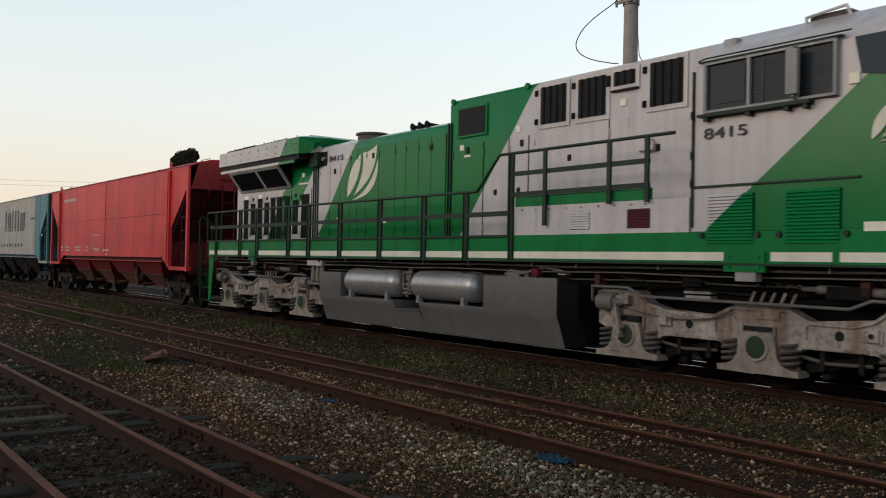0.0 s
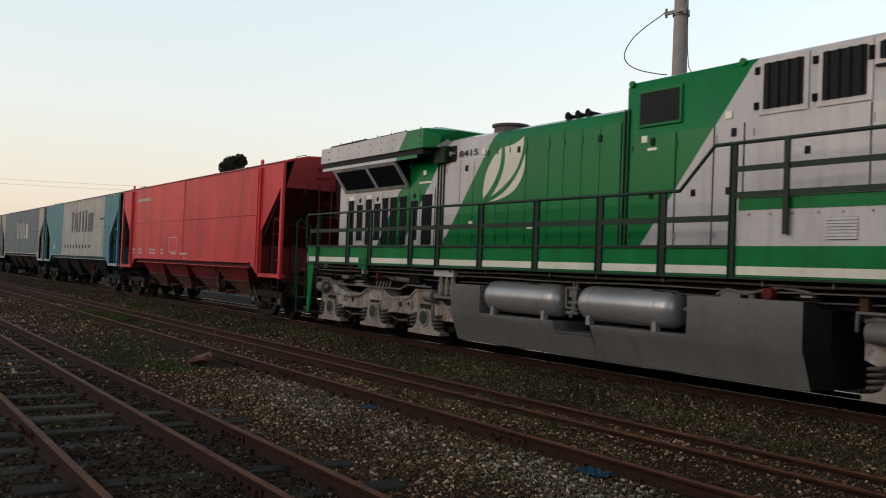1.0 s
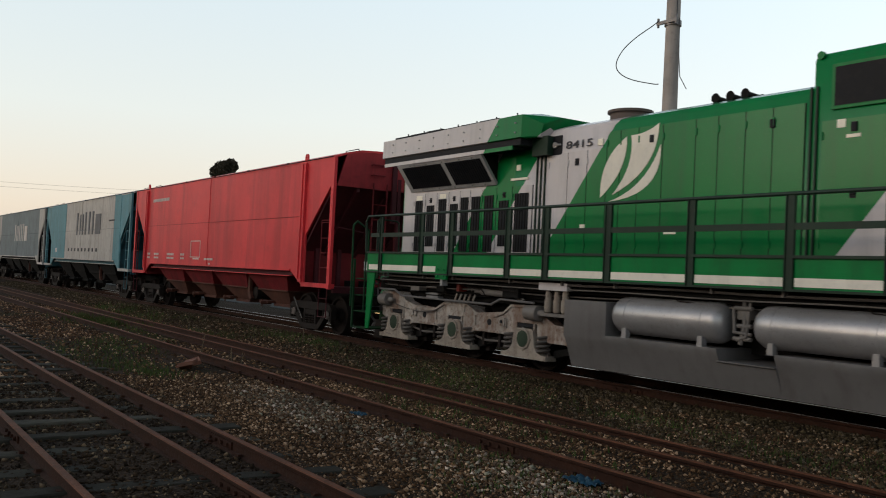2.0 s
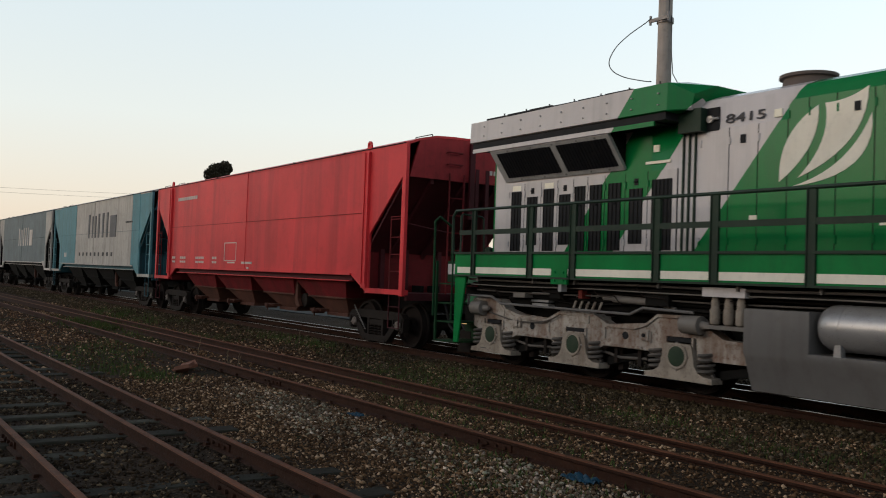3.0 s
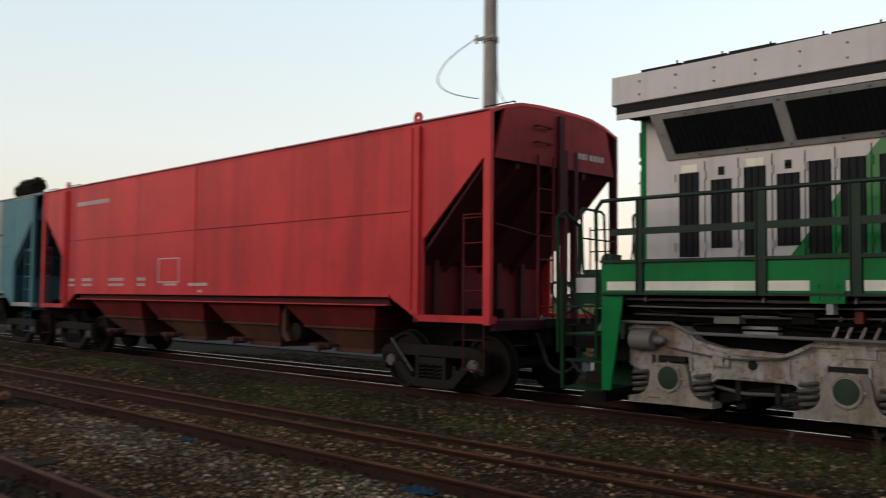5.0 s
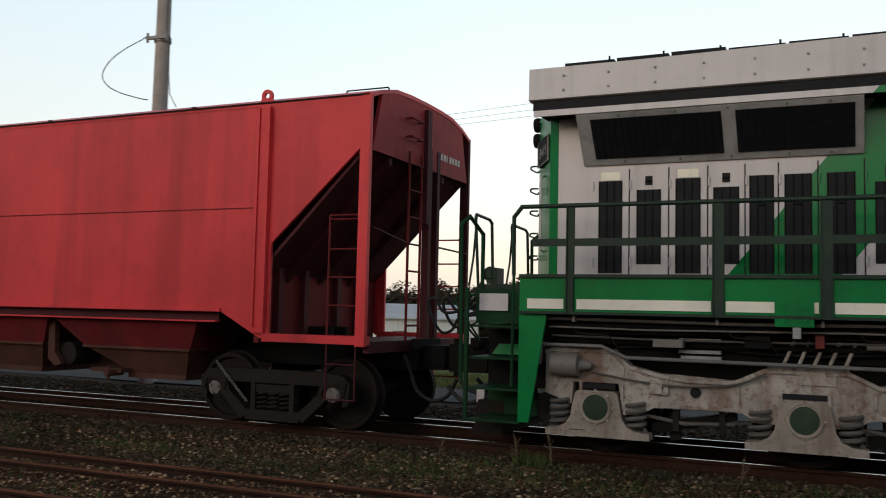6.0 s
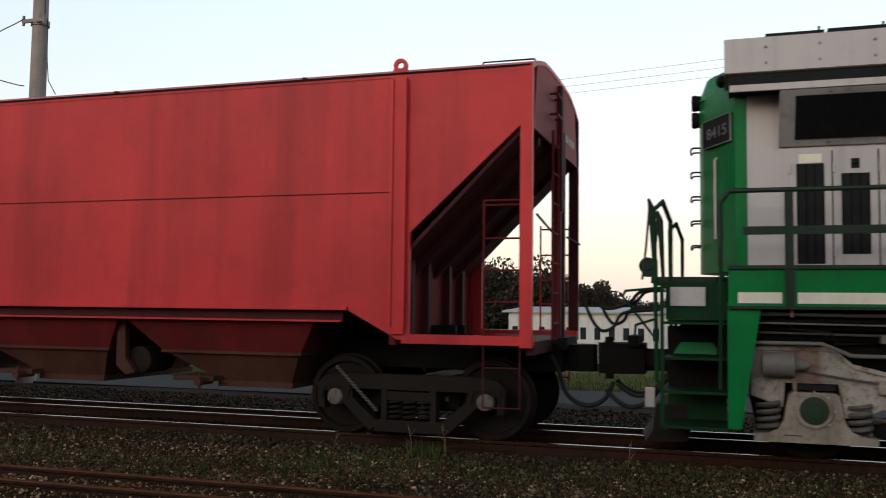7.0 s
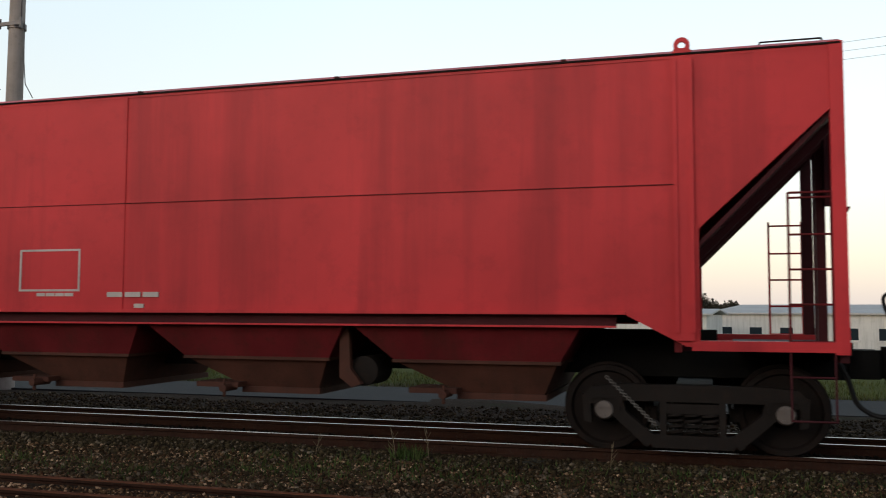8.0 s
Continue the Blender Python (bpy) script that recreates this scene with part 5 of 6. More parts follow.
for x0, x1, top in ((-16.90, -16.05, 1.46), (-16.05, -14.12, 0.98), (-14.12, -13.28, 0.83), (-13.28, -11.46, 0.98), (-11.46, -9.74, 1.50)):
    bm = fresh()
    solid(bm, [tank(x0, top), tank(x1, top)])
    bevelled(bm, 0.02, 20)
    ob = part("fuel_tank" if ft is None else "tank_section", bm, M["tank_grey"], loco if ft is None else ft)
    ft = ft or ob
bm = fresh()
box(bm, -16.05, -11.46, 9.95, 11.7, 0.9, 1.5)
part("tank_core", bm, M["black"], ft)
bm = fresh()
solid(bm, [tank(-9.74, 1.50), [(-9.50, y, z) for y, z in ((9.5, 0.86), (9.45, 0.93), (9.45, 1.4), (12.15, 1.4), (12.15, 0.93), (12.1, 0.86), (11.9, 0.50), (9.7, 0.50))]])
part("tank_end", bm, M["black"], ft)
for x0, x1 in ((-16.02, -14.09), (-13.66, -11.73)):
    bm = fresh()
    L = x1 - x0
    lathe(bm, (x0, 9.50, 1.29), [(0.0, 0.02), (0.01, 0.12), (0.05, 0.21), (0.12, 0.255), (0.2, 0.265), (L - 0.2, 0.265), (L - 0.12, 0.255), (L - 0.05, 0.21), (L - 0.01, 0.12), (L, 0.02)], "x", 32)
    r = part("air_reservoir", bm, M["silver"], loco, "dull silver air reservoir")
    for x in (x0 + 0.30, x1 - 0.32):
        bm = fresh()
        lathe(bm, (x, 9.50, 1.29), [(-0.02, 0.265), (-0.02, 0.27), (0.02, 0.27), (0.02, 0.265)], "x", 32)
        part("strap", bm, M["silver"], r)
        bm = fresh()
        slab_xz(bm, [(x - 0.045, 0.97), (x + 0.045, 0.97), (x + 0.035, 1.11), (x - 0.035, 1.11)], 9.27, 9.36)
        part("bracket", bm, M["silver"], r)
bm = fresh()
tube(bm, [(-13.87, 9.45, 1.60), (-13.82, 9.4, 1.3), (-13.88, 9.4, 1.05)], 0.03)
tube(bm, [(-13.76, 9.42, 1.62), (-13.78, 9.38, 1.15), (-13.92, 9.38, 1.10)], 0.018)
for z in (1.12, 1.28, 1.5):
    rod(bm, (-13.98, 9.40, z), (-13.72, 9.40, z), 0.028, 8)
tube(bm, [(-13.98, 9.38, 1.5), (-13.94, 9.36, 1.2), (-13.72, 9.4, 1.18)], 0.02)
box(bm, -13.94, -13.77, 9.4, 9.6, 1.36, 1.48)
part("valve_manifold", bm, M["pipe"], loco)
part("pipe_stub", one(tube, [(-11.72, 9.5, 1.3), (-11.44, 9.5, 1.3)], 0.03), M["pipe"], loco)
bm = fresh()
lathe(bm, (-10.25, 9.30, 1.57), [(-0.05, 0.02), (-0.04, 0.075), (0.06, 0.085), (0.10, 0.05)], "y", 20)
part("fuel_filler", bm, M["red_under"], loco, "red fuel filler cap")
bm = fresh()
tube(bm, [(-11.1, 9.4, 1.53), (-10.9, 9.35, 1.60), (-10.6, 9.35, 1.56), (-10.1, 9.35, 1.66), (-9.7, 9.35, 1.6)], 0.022)
part("filler_pipe", bm, M["pipe"], loco)
part("filler_box", one(box, -11.0, -10.7, 9.35, 9.55, 1.48, 1.58), M["pipe"], loco)
part("filler_neck", one(rod, (-10.55, 9.4, 1.48), (-10.55, 9.4, 1.6), 0.05, 10), M["pipe"], loco)

# pipe runs under the sill
for y, z, r, m in ((9.32, 1.68, 0.018, "spring"), (9.42, 1.62, 0.03, "black"), (9.55, 1.56, 0.026, "bogie"), (9.36, 1.60, 0.010, "pipe"), (9.62, 1.45, 0.035, "black"), (9.50, 1.50, 0.012, "spring"), (9.80, 1.38, 0.03, "black")):
    bm = fresh()
    tube(bm, [(-22.6 + 1.0 * k, y, z + 0.010 * math.sin((-22.6 + 1.0 * k) * 1.7 + y * 40)) for k in range(21)], r)
    part("air_pipe", bm, M[m], loco)
bm = fresh()
for k in range(15):
    x = -22.3 + k * 1.31 + 0.2 * math.sin(k * 2.3)
    box(bm, x - 0.014, x + 0.014, 9.26, 9.34, 1.66, 1.74)
stuff(part("pipe_clamps", bm, M["pipe"], loco))
# bent branch pipes, valves and boxes hung under the walkway
for k in range(16):
    x = -22.2 + k * 1.22
    if -16.9 < x < -9.3 and k % 2:
        continue
    q = random.uniform(-0.2, 0.2)
    bm = fresh()
    tube(bm, [(x + q, 9.36, 1.66), (x + q + 0.12, 9.36, 1.54), (x + q + 0.45, 9.40, 1.52), (x + q + 0.52, 9.46, 1.40)], 0.008, 6)
    part("branch_pipe", bm, M["bogie"], loco)
for x, w, z0, z1, m in ((-21.5, 0.30, 1.42, 1.50, "pipe"), (-19.95, 0.08, 1.46, 1.64, "valve_red"), (-20.6, 0.24, 1.44, 1.56, "black"), (-18.6, 0.4, 1.42, 1.58, "black"), (-9.15, 0.10, 1.36, 1.62, "chute"), (-7.6, 0.3, 1.46, 1.6, "black"), (-5.6, 0.5, 1.38, 1.52, "black"), (-5.2, 0.10, 1.42, 1.64, "chute"), (-9.9, 0.16, 1.55, 1.66, "pale")):
    bm = one(box, x, x + w, 9.42, 9.62, z0, z1)
    bevelled(bm, 0.012)
    part("valve_box", bm, M[m], loco)
for k in range(4):
    part("cable", one(tube, [(-21.9 + j * 0.5, 9.66 + 0.03 * k, 1.40 + 0.03 * k + 0.03 * math.sin(j * 1.3 + k)) for j in range(10)], 0.016, 6), M["hose"], loco)
    part("cable", one(tube, [(-8.4 + j * 0.5, 9.66 + 0.03 * k, 1.40 + 0.03 * k + 0.03 * math.sin(j * 1.3 + k)) for j in range(10)], 0.016, 6), M["hose"], loco)


# ---- trucks ----
def loco_truck(axles):
    cx = axles[1]
    z = RAIL_MAIN + 0.53
    bm = fresh()
    top = [(-2.62, 1.34), (-2.54, 1.37), (-1.88, 1.37), (-1.70, 1.21), (-1.40, 1.14), (-1.12, 1.10), (-0.66, 1.10), (-0.37, 1.235), (0.40, 1.235), (0.66, 1.11), (1.20, 1.10), (1.44, 1.17), (1.62, 1.30), (2.22, 1.31), (2.46, 1.15), (2.70, 1.03), (3.08, 1.01)]
    low = [(3.08, 0.74), (2.50, 0.74), (2.40, 0.70), (2.28, 0.70), (2.26, 1.02), (1.74, 1.02), (1.72, 0.70), (1.60, 0.70), (1.45, 0.79), (0.58, 0.79), (0.42, 0.70), (0.28, 0.70), (0.26, 1.02),
           (-0.26, 1.02), (-0.28, 0.70), (-0.42, 0.70), (-0.58, 0.79), (-1.45, 0.79), (-1.62, 0.70), (-1.77, 0.70), (-1.79, 1.02), (-2.31, 1.02), (-2.33, 0.78), (-2.62, 0.89)]
    outline = [(cx + a, b) for a, b in top + low]
    vs = [[bm.verts.new((x, y, zz)) for x, zz in outline] for y in (9.50, 9.68)]
    k = len(outline)
    for i in range(k):
        bm.faces.new((vs[0][i], vs[0][(i + 1) % k], vs[1][(i + 1) % k], vs[1][i]))
    for ring in vs:
        f = bm.faces.new(ring)
        bmesh.ops.triangulate(bm, faces=[f], ngon_method="EAR_CLIP")
    box(bm, cx - 0.3, cx + 0.3, 9.60, 11.92, 0.8, 1.20)
    t = part("truck_frame", bm, M["truck"], loco, "grimy pale cast-steel truck frame with rust stains", smooth=None)
    # black block added to close the bright view through the truck
    part("truck_bolster", one(box, cx - 2.6, cx + 2.6, 10.05, 11.55, 0.80, 1.34), M["black"], t)
    # raised rims along the cast frame
    for a, b in ((-1.36, -0.64), (0.64, 1.36)):
        part("frame_rib", one(slab_xz, [(cx + a, 0.80), (cx + b, 0.80), (cx + b - 0.02, 0.835), (cx + a + 0.02, 0.835)], 9.475, 9.52), M["truck"], t)
    for d in (-2.0, 0.0, 2.0):
        each("pedestal_lip", [(box, cx + d - 0.235, cx + d - 0.205, 9.47, 9.52, 0.86, 1.02), (box, cx + d + 0.205, cx + d + 0.235, 9.47, 9.52, 0.86, 1.02)], M["truck"], t)
    part("pale_label", one(box, cx - 2.33, cx - 2.16, 9.436, 9.45, 0.515, 0.525), M["letter_dark"], t)
    # raised lips along the frame's upper edge, hangers and rods in the gaps
    for (a, za), (b, zb) in zip(top, top[1:]):
        part("frame_lip", one(solid, [[(cx + a, y, za - 0.035), (cx + b, y, zb - 0.035), (cx + b, y, zb + 0.006), (cx + a, y, za + 0.006)] for y in (9.472, 9.502)]), M["truck"], t)
    for a, b in ((-1.36, -0.66), (0.66, 1.36)):
        part("brake_rod", one(tube, [(cx + a - 0.2, 9.60, 0.70), (cx + a + 0.2, 9.58, 0.64), (cx + b, 9.60, 0.66)], 0.022, 8), M["spring"], t)
        each("brake_hanger", [(box, cx + q - 0.03, cx + q + 0.03, 9.56, 9.62, 0.56, 0.84) for q in (a + 0.12, b - 0.12)], M["bogie"], t)
        bm = fresh()
        slab_xz(bm, [(cx + a + 0.02, 0.78), (cx + a + 0.12, 0.80), (cx + a + 0.14, 0.46), (cx + a + 0.04, 0.44)], 9.70, 9.82)
        part("brake_shoe", bm, M["wheel"], t)
    part("frame_shoulder", one(slab_xz, [(cx - 2.24, 1.04), (cx - 1.76, 1.04), (cx - 1.76, 1.20), (cx - 1.92, 1.34), (cx - 2.24, 1.34)], 9.488, 9.53), M["truck"], t)
    for q in (-1.5, -0.62, 0.62, 1.5):
        part("frame_web", one(box, cx + q - 0.012, cx + q + 0.012, 9.478, 9.502, 0.90, 1.06), M["truck"], t)
    part("frame_pipe", one(tube, bent([(cx - 2.2, 9.46, 1.16), (cx - 1.9, 9.45, 1.10), (cx - 1.3, 9.45, 1.03), (cx - 0.7, 9.45, 1.06), (cx - 0.35, 9.45, 1.18)], 4), 0.011, 6), M["spring"], t)
    for q in (-1.38, 1.40):
        bm = one(box, cx + q - 0.08, cx + q + 0.08, 9.462, 9.502, 0.93, 1.07)
        bevelled(bm, 0.01)
        plate = part("cover_plate", bm, M["truck"], t)
        part("plate_bolt", one(rod, (cx + q, 9.445, 1.0), (cx + q, 9.465, 1.0), 0.028, 10), M["grille"], plate)
    for d in (-1.03, 1.02):
        bm = fresh()
        lathe(bm, (cx + d, 9.49, 0.97), [(0.0, 0.055), (0.02, 0.055)], "y", 18)
        part("frame_hole", bm, M["grille"], t)
    each("frame_boss", [(box, cx - 0.34, cx + 0.40, 9.46, 9.52, 1.24, 1.30), (box, cx - 1.48, cx - 1.36, 9.44, 9.52, 0.94, 1.06), (box, cx - 0.05, cx + 0.28, 9.48, 9.52, 1.10, 1.22)], M["truck"], t)
    for x in axles:
        wheelset(t, x, 0.53, LOCO_WHEELS)
        bm = fresh()
        pts = [(-0.55, 0.45), (-0.55, 0.52), (-0.42, 0.535), (-0.33, 0.58), (-0.275, 0.66), (-0.25, 0.80), (-0.225, 0.91), (-0.19, 0.935), (0.19, 0.935), (0.225, 0.91), (0.25, 0.80), (0.275, 0.66), (0.33, 0.58), (0.42, 0.535), (0.56, 0.52), (0.56, 0.45)]
        slab_xz(bm, [(x + a, b) for a, b in pts], 9.44, 9.66)
        bevelled(bm, 0.02)
        j = part("journal_box", bm, M["journal"], t)
        bm = fresh()
        lathe(bm, (x, 9.43, z), [(-0.012, 0.10), (-0.008, 0.135), (0.02, 0.145)], "y", 26)
        part("hub_cover", bm, M["hub"], j, "dark green hub cover")
        part("hub_rim", one(lathe, (x, 9.43, z), [(-0.006, 0.150), (-0.014, 0.158), (-0.010, 0.172), (0.02, 0.176)], "y", 26), M["journal"], j)
        bm = fresh()
        for a in range(8):
            q = 2 * math.pi * a / 8
            rod(bm, (x + 0.18 * math.cos(q), 9.425, z + 0.18 * math.sin(q)), (x + 0.18 * math.cos(q), 9.45, z + 0.18 * math.sin(q)), 0.013, 6)
        stuff(part("hub_bolts", bm, M["truck"], j))
        part("box_slot", one(box, x - 0.20, x + 0.20, 9.485, 9.52, 0.955, 1.01), M["grille"], t)
        for s in (-1, 1):
            bm = fresh()
            helix(bm, (x + s * 0.41, 9.52, 0.55), 0.28, 0.095, 0.024, 4, 12, 6)
            part("coil_spring", bm, M["spring"], t)
    for d, s in ((-2.35, 1), (2.28, -1)):
        bm = fresh()
        lathe(bm, (cx + d, 9.42, 1.20), [(-0.18, 0.05), (-0.17, 0.12), (0.12, 0.125), (0.13, 0.06), (0.22, 0.05), (0.26, 0.03)], "x", 22)
        part("brake_cylinder", bm, M["pipe"], t)
    bm = fresh()
    tube(bm, [(cx - 2.66, 9.40, 1.20), (cx - 2.64, 9.38, 1.41), (cx - 1.98, 9.38, 1.41), (cx - 1.72, 9.38, 1.30), (cx + 1.2, 9.38, 1.28), (cx + 1.45, 9.38, 1.38), (cx + 2.3, 9.38, 1.36)], 0.02)
    part("brake_pipe", bm, M["tank_grey"], t)
    bm = fresh()
    rod(bm, (cx + 0.75, 9.52, 1.48), (cx + 1.55, 9.52, 1.46), 0.055, 12)
    rod(bm, (cx + 0.55, 9.52, 1.48), (cx + 0.75, 9.52, 1.48), 0.03, 8)
    rod(bm, (cx + 1.55, 9.52, 1.46), (cx + 1.9, 9.52, 1.38), 0.028, 8)
    part("yaw_damper", bm, M["pipe"], t)
    each("sand_pipe", [(rod, (cx - 0.2 + k * 0.14, 9.6, 1.28), (cx - 0.1 + k * 0.14, 9.62, 1.52), 0.018, 6) for k in range(5)], M["truck"], t)
    each("traction_pad", [(box, cx - 1.20 - 0.02 * (k % 2), cx - 0.80, 9.62, 9.9, 1.30 + k * 0.06, 1.335 + k * 0.06) for k in range(4)], M["frame_grey"], t)
    each("brake_rigging", [(solid, [[(x + 0.55, y, 0.62), (x + 1.4, y, 0.78), (x + 1.4, y, 0.70), (x + 0.55, y, 0.50)] for y in (9.62, 9.74)]) for x in axles], M["black"], t)
    each("traction_motor", [(box, x - 0.35, x + 0.35, 10.2, 11.4, 0.55, 1.05) for x in axles], M["black"], t)


loco_truck((-22.10, -20.05, -18.05))
loco_truck((-8.56, -6.50, -4.50))
bm = fresh()
slab_xz(bm, [(-8.80, 1.26), (-8.70, 1.26), (-8.58, 0.72), (-8.68, 0.70)], 9.36, 9.42)
bevelled(bm, 0.012)
lever = part("brake_lever", bm, M["truck"], loco, "rusty brake lever")
each("lever_pin", [(rod, (x, 9.33, z), (x, 9.45, z), 0.035, 10) for x, z in ((-8.75, 1.22), (-8.63, 0.74), (-8.60, 0.86))], M["truck"], lever)
part("lever_bracket", one(box, -8.86, -8.5, 9.40, 9.50, 1.18, 1.30), M["truck"], lever)

# air filter stack between the rear truck and the tank
bm = fresh()
box(bm, -17.56, -16.93, 9.30, 9.6, 1.58, 1.70)
f = part("filter_bracket", bm, M["pale"], loco)
for x in (-17.43, -17.23, -17.05):
    bm = fresh()
    lathe(bm, (x, 9.40, 1.22), [(0, 0.03), (0.02, 0.058), (0.05, 0.064), (0.20, 0.064), (0.22, 0.052), (0.30, 0.052), (0.36, 0.04)], "z", 18)
    part("air_filter", bm, M["journal"], f)
bm = one(box, -17.55, -16.95, 9.34, 9.5, 1.17, 1.22)
part("filter_shelf", bm, M["pipe"], f)

# ---- rear end: wall, platform, steps, coupler ----
bm = fresh()
far = lambda y: 2 * MAIN_Y - y
solid(bm, [[(-22.68, HOOD + 0.01, z), (-22.80, HOOD + 0.06, z), (-23.13, 10.60, z), (-23.18, 10.72, z), (-23.18, far(10.72), z), (-23.13, far(10.60), z), (-22.80, far(HOOD + 0.06), z), (-22.68, far(HOOD + 0.01), z)] for z in (FLOOR, 4.12)])
rear = part("rear_wall", bm, M["green"], loco)
bm = fresh()
solid(bm, [[(-22.60, HOOD + 0.0, 4.10), (-23.15, 10.60, 4.10), (-23.19, 10.72, 4.10), (-23.19, far(10.72), 4.10), (-23.15, far(10.60), 4.10), (-22.60, far(HOOD), 4.10)], [(-22.60, HOOD + 0.1, 4.40), (-23.06, 10.62, 4.36), (-23.10, 10.72, 4.35), (-23.10, far(10.72), 4.35), (-23.06, far(10.62), 4.36), (-22.60, far(HOOD + 0.1), 4.40)]])
part("rear_cap", bm, M["green"], rear)
B0, B1 = Vector((-23.12, 10.565, 0)), Vector((-22.82, 10.02, 0))
off = Vector((-0.022, -0.013, 0))
board = part("number_board", one(solid, [[B0 + off + Vector((0, 0, z)), B1 + off + Vector((0, 0, z)), B1 - off + Vector((0, 0, z)), B0 - off + Vector((0, 0, z))] for z in (3.53, 3.83)]), M["grille"], rear, "dark number board in a thin frame")
tube_pts = [B0 + off + Vector((0, 0, 3.53)), B1 + off + Vector((0, 0, 3.53)), B1 + off + Vector((0, 0, 3.83)), B0 + off + Vector((0, 0, 3.83)), B0 + off + Vector((0, 0, 3.53))]
part("number_board_frame", one(tube, tube_pts, 0.009, 6), M["tank_grey"], board)
start = B0.lerp(B1, 0.15) + off * 1.15
lettering("fleet_number", "8415", 0.17, start.x, start.y, 3.62, M["tank_grey"], board, 0, 0.44, math.degrees(math.atan2(B1.y - B0.y, B1.x - B0.x)))
part("marker_lamp", one(lathe, (-22.93, 10.22, 4.22), [(-0.10, 0.03), (-0.04, 0.06), (0.05, 0.06)], "y", 14), M["black"], rear)
part("wall_handrail", one(tube, [(-22.98, 10.33, 3.40), (-23.01, 10.28, 3.37), (-23.01, 10.28, 2.50), (-22.98, 10.33, 2.47)], 0.012, 6), M["pale"], rear)
each("grab_iron", [(tube, bent([(-23.17, 10.66, z), (-23.26, 10.66, z), (-23.28, 10.70, z - 0.03), (-23.28, 10.95, z - 0.03), (-23.26, 10.98, z), (-23.17, 10.98, z)], 3), 0.011, 6) for z in [2.45 + k * 0.28 for k in range(5)]], M["rail_green"], rear)
for z in (3.92, 4.12):
    bm = fresh()
    lathe(bm, (-23.27, 10.8, z), [(0.0, 0.085), (0.03, 0.095), (0.12, 0.08)], "x", 18)
    part("headlight", bm, M["black"], rear)
bm = fresh()
box(bm, -23.66, -22.75, 9.9, 11.7, 2.0, 2.07)
part("end_platform", bm, M["rail_green"], loco)
for y0, y1 in ((9.22, 9.95), (2 * MAIN_Y - 9.95, 2 * MAIN_Y - 9.22)):
    st = None
    bm = fresh()
    slab_xz(bm, [(-22.89, 0.58), (-22.77, 0.58), (-22.57, 1.80), (-22.89, 1.80)], y0, y0 + 0.03)
    st = part("step_stringer", bm, M["green"], loco)
    for k, z in enumerate((0.58, 0.92, 1.25, 1.60)):
        bm = one(box, -23.5, -22.88, y0 + 0.02 + 0.02 * k, y1, z - 0.025, z)
        part("step_tread", bm, M["step_green"], st)
        # the middle two are black sheets standing for shaded openings, not risers
        bm = one(box, -23.5, -22.9, y1 - 0.04, y1 - 0.02, z, z + (0.40 if k == 3 else 0.30))
        part("step_riser", bm, M["black"] if k in (1, 2) else M["step_green"], st)
        if k > 1:
            part("step_pad", one(solid, [[(-23.44, y1 - 0.10, z + 0.01), (-22.96, y1 - 0.10, z + 0.01), (-22.96, y1 - 0.05, z + 0.01), (-23.44, y1 - 0.05, z + 0.01)], [(-23.36, y1 - 0.07, z + 0.13), (-23.04, y1 - 0.07, z + 0.13), (-23.04, y1 - 0.05, z + 0.13), (-23.36, y1 - 0.05, z + 0.13)]]), M["green"], st)
    bm = fresh()
    slab_xz(bm, [(-23.53, 0.55), (-23.49, 0.55), (-23.49, 2.0), (-23.53, 2.0)], y0 + 0.01, y0 + 0.05)
    part("step_edge", bm, M["step_green"], st)
    bm = one(box, -23.49, -22.90, y0 + 0.25, y0 + 0.28, 1.62, 2.0)
    part("sand_box", bm, M["step_green"], st)
    part("step_plate", one(box, -23.44, -23.1, y0 + 0.22, y0 + 0.25, 1.76, 1.95), M["pale"], st)
    each("grab_rail", [(tube, [(-22.96, y0 - 0.02, 0.95), (-22.95, y0 - 0.02, 1.9), (-22.95, y0 - 0.02, 2.4)], 0.018, 6), (tube, [(-23.56, y0, 1.0), (-23.58, y0, 2.72), (-23.50, y0 + 0.05, 2.80), (-23.44, y0 + 0.3, 2.62), (-23.44, y0 + 0.3, 2.0)], 0.022, 8)], M["step_green"], st)
bm = one(box, -23.42, -23.30, 9.76, 9.80, 0.86, 0.885)
part("step_light", bm, M["step_light"], loco, "small amber step light")
for ya, yb in ((9.87, 10.40), (11.12, 11.75)):
    each("end_handrail", [(tube, [(-23.62, ya - 0.03, 2.02), (-23.68, ya, 2.86), (-23.69, ya + 0.05, 2.90), (-23.69, yb - 0.05, 2.88), (-23.68, yb, 2.84), (-23.66, yb + 0.02, 2.02)], 0.018, 8), (tube, [(-23.68, ya + 0.03, 2.88), (-23.72, ya + 0.05, 2.40), (-23.76, ya + 0.02, 2.04)], 0.014, 6)], M["rail_green"], loco)
bm = fresh()
box(bm, -23.0, -22.7, 9.8, 11.8, 0.9, 2.05)
bevelled(bm, 0.02)
part("buffer_beam", bm, M["black"], loco)
bm = fresh()
rod(bm, (-23.0, 10.8, 1.14), (-23.9, 10.8, 1.14), 0.13, 14)
solid(bm, [[(-23.80, 10.62, z), (-24.05, 10.55, z), (-24.30, 10.58, z), (-24.34, 10.70, z), (-24.18, 10.76, z), (-24.20, 10.94, z), (-24.32, 11.02, z), (-24.05, 11.04, z), (-23.80, 10.98, z)] for z in (0.98, 1.33)])
rod(bm, (-24.20, 10.62, 0.92), (-24.20, 10.62, 1.40), 0.05, 10)
box(bm, -23.98, -23.86, 10.5, 11.1, 1.30, 1.42)
bevelled(bm, 0.02)
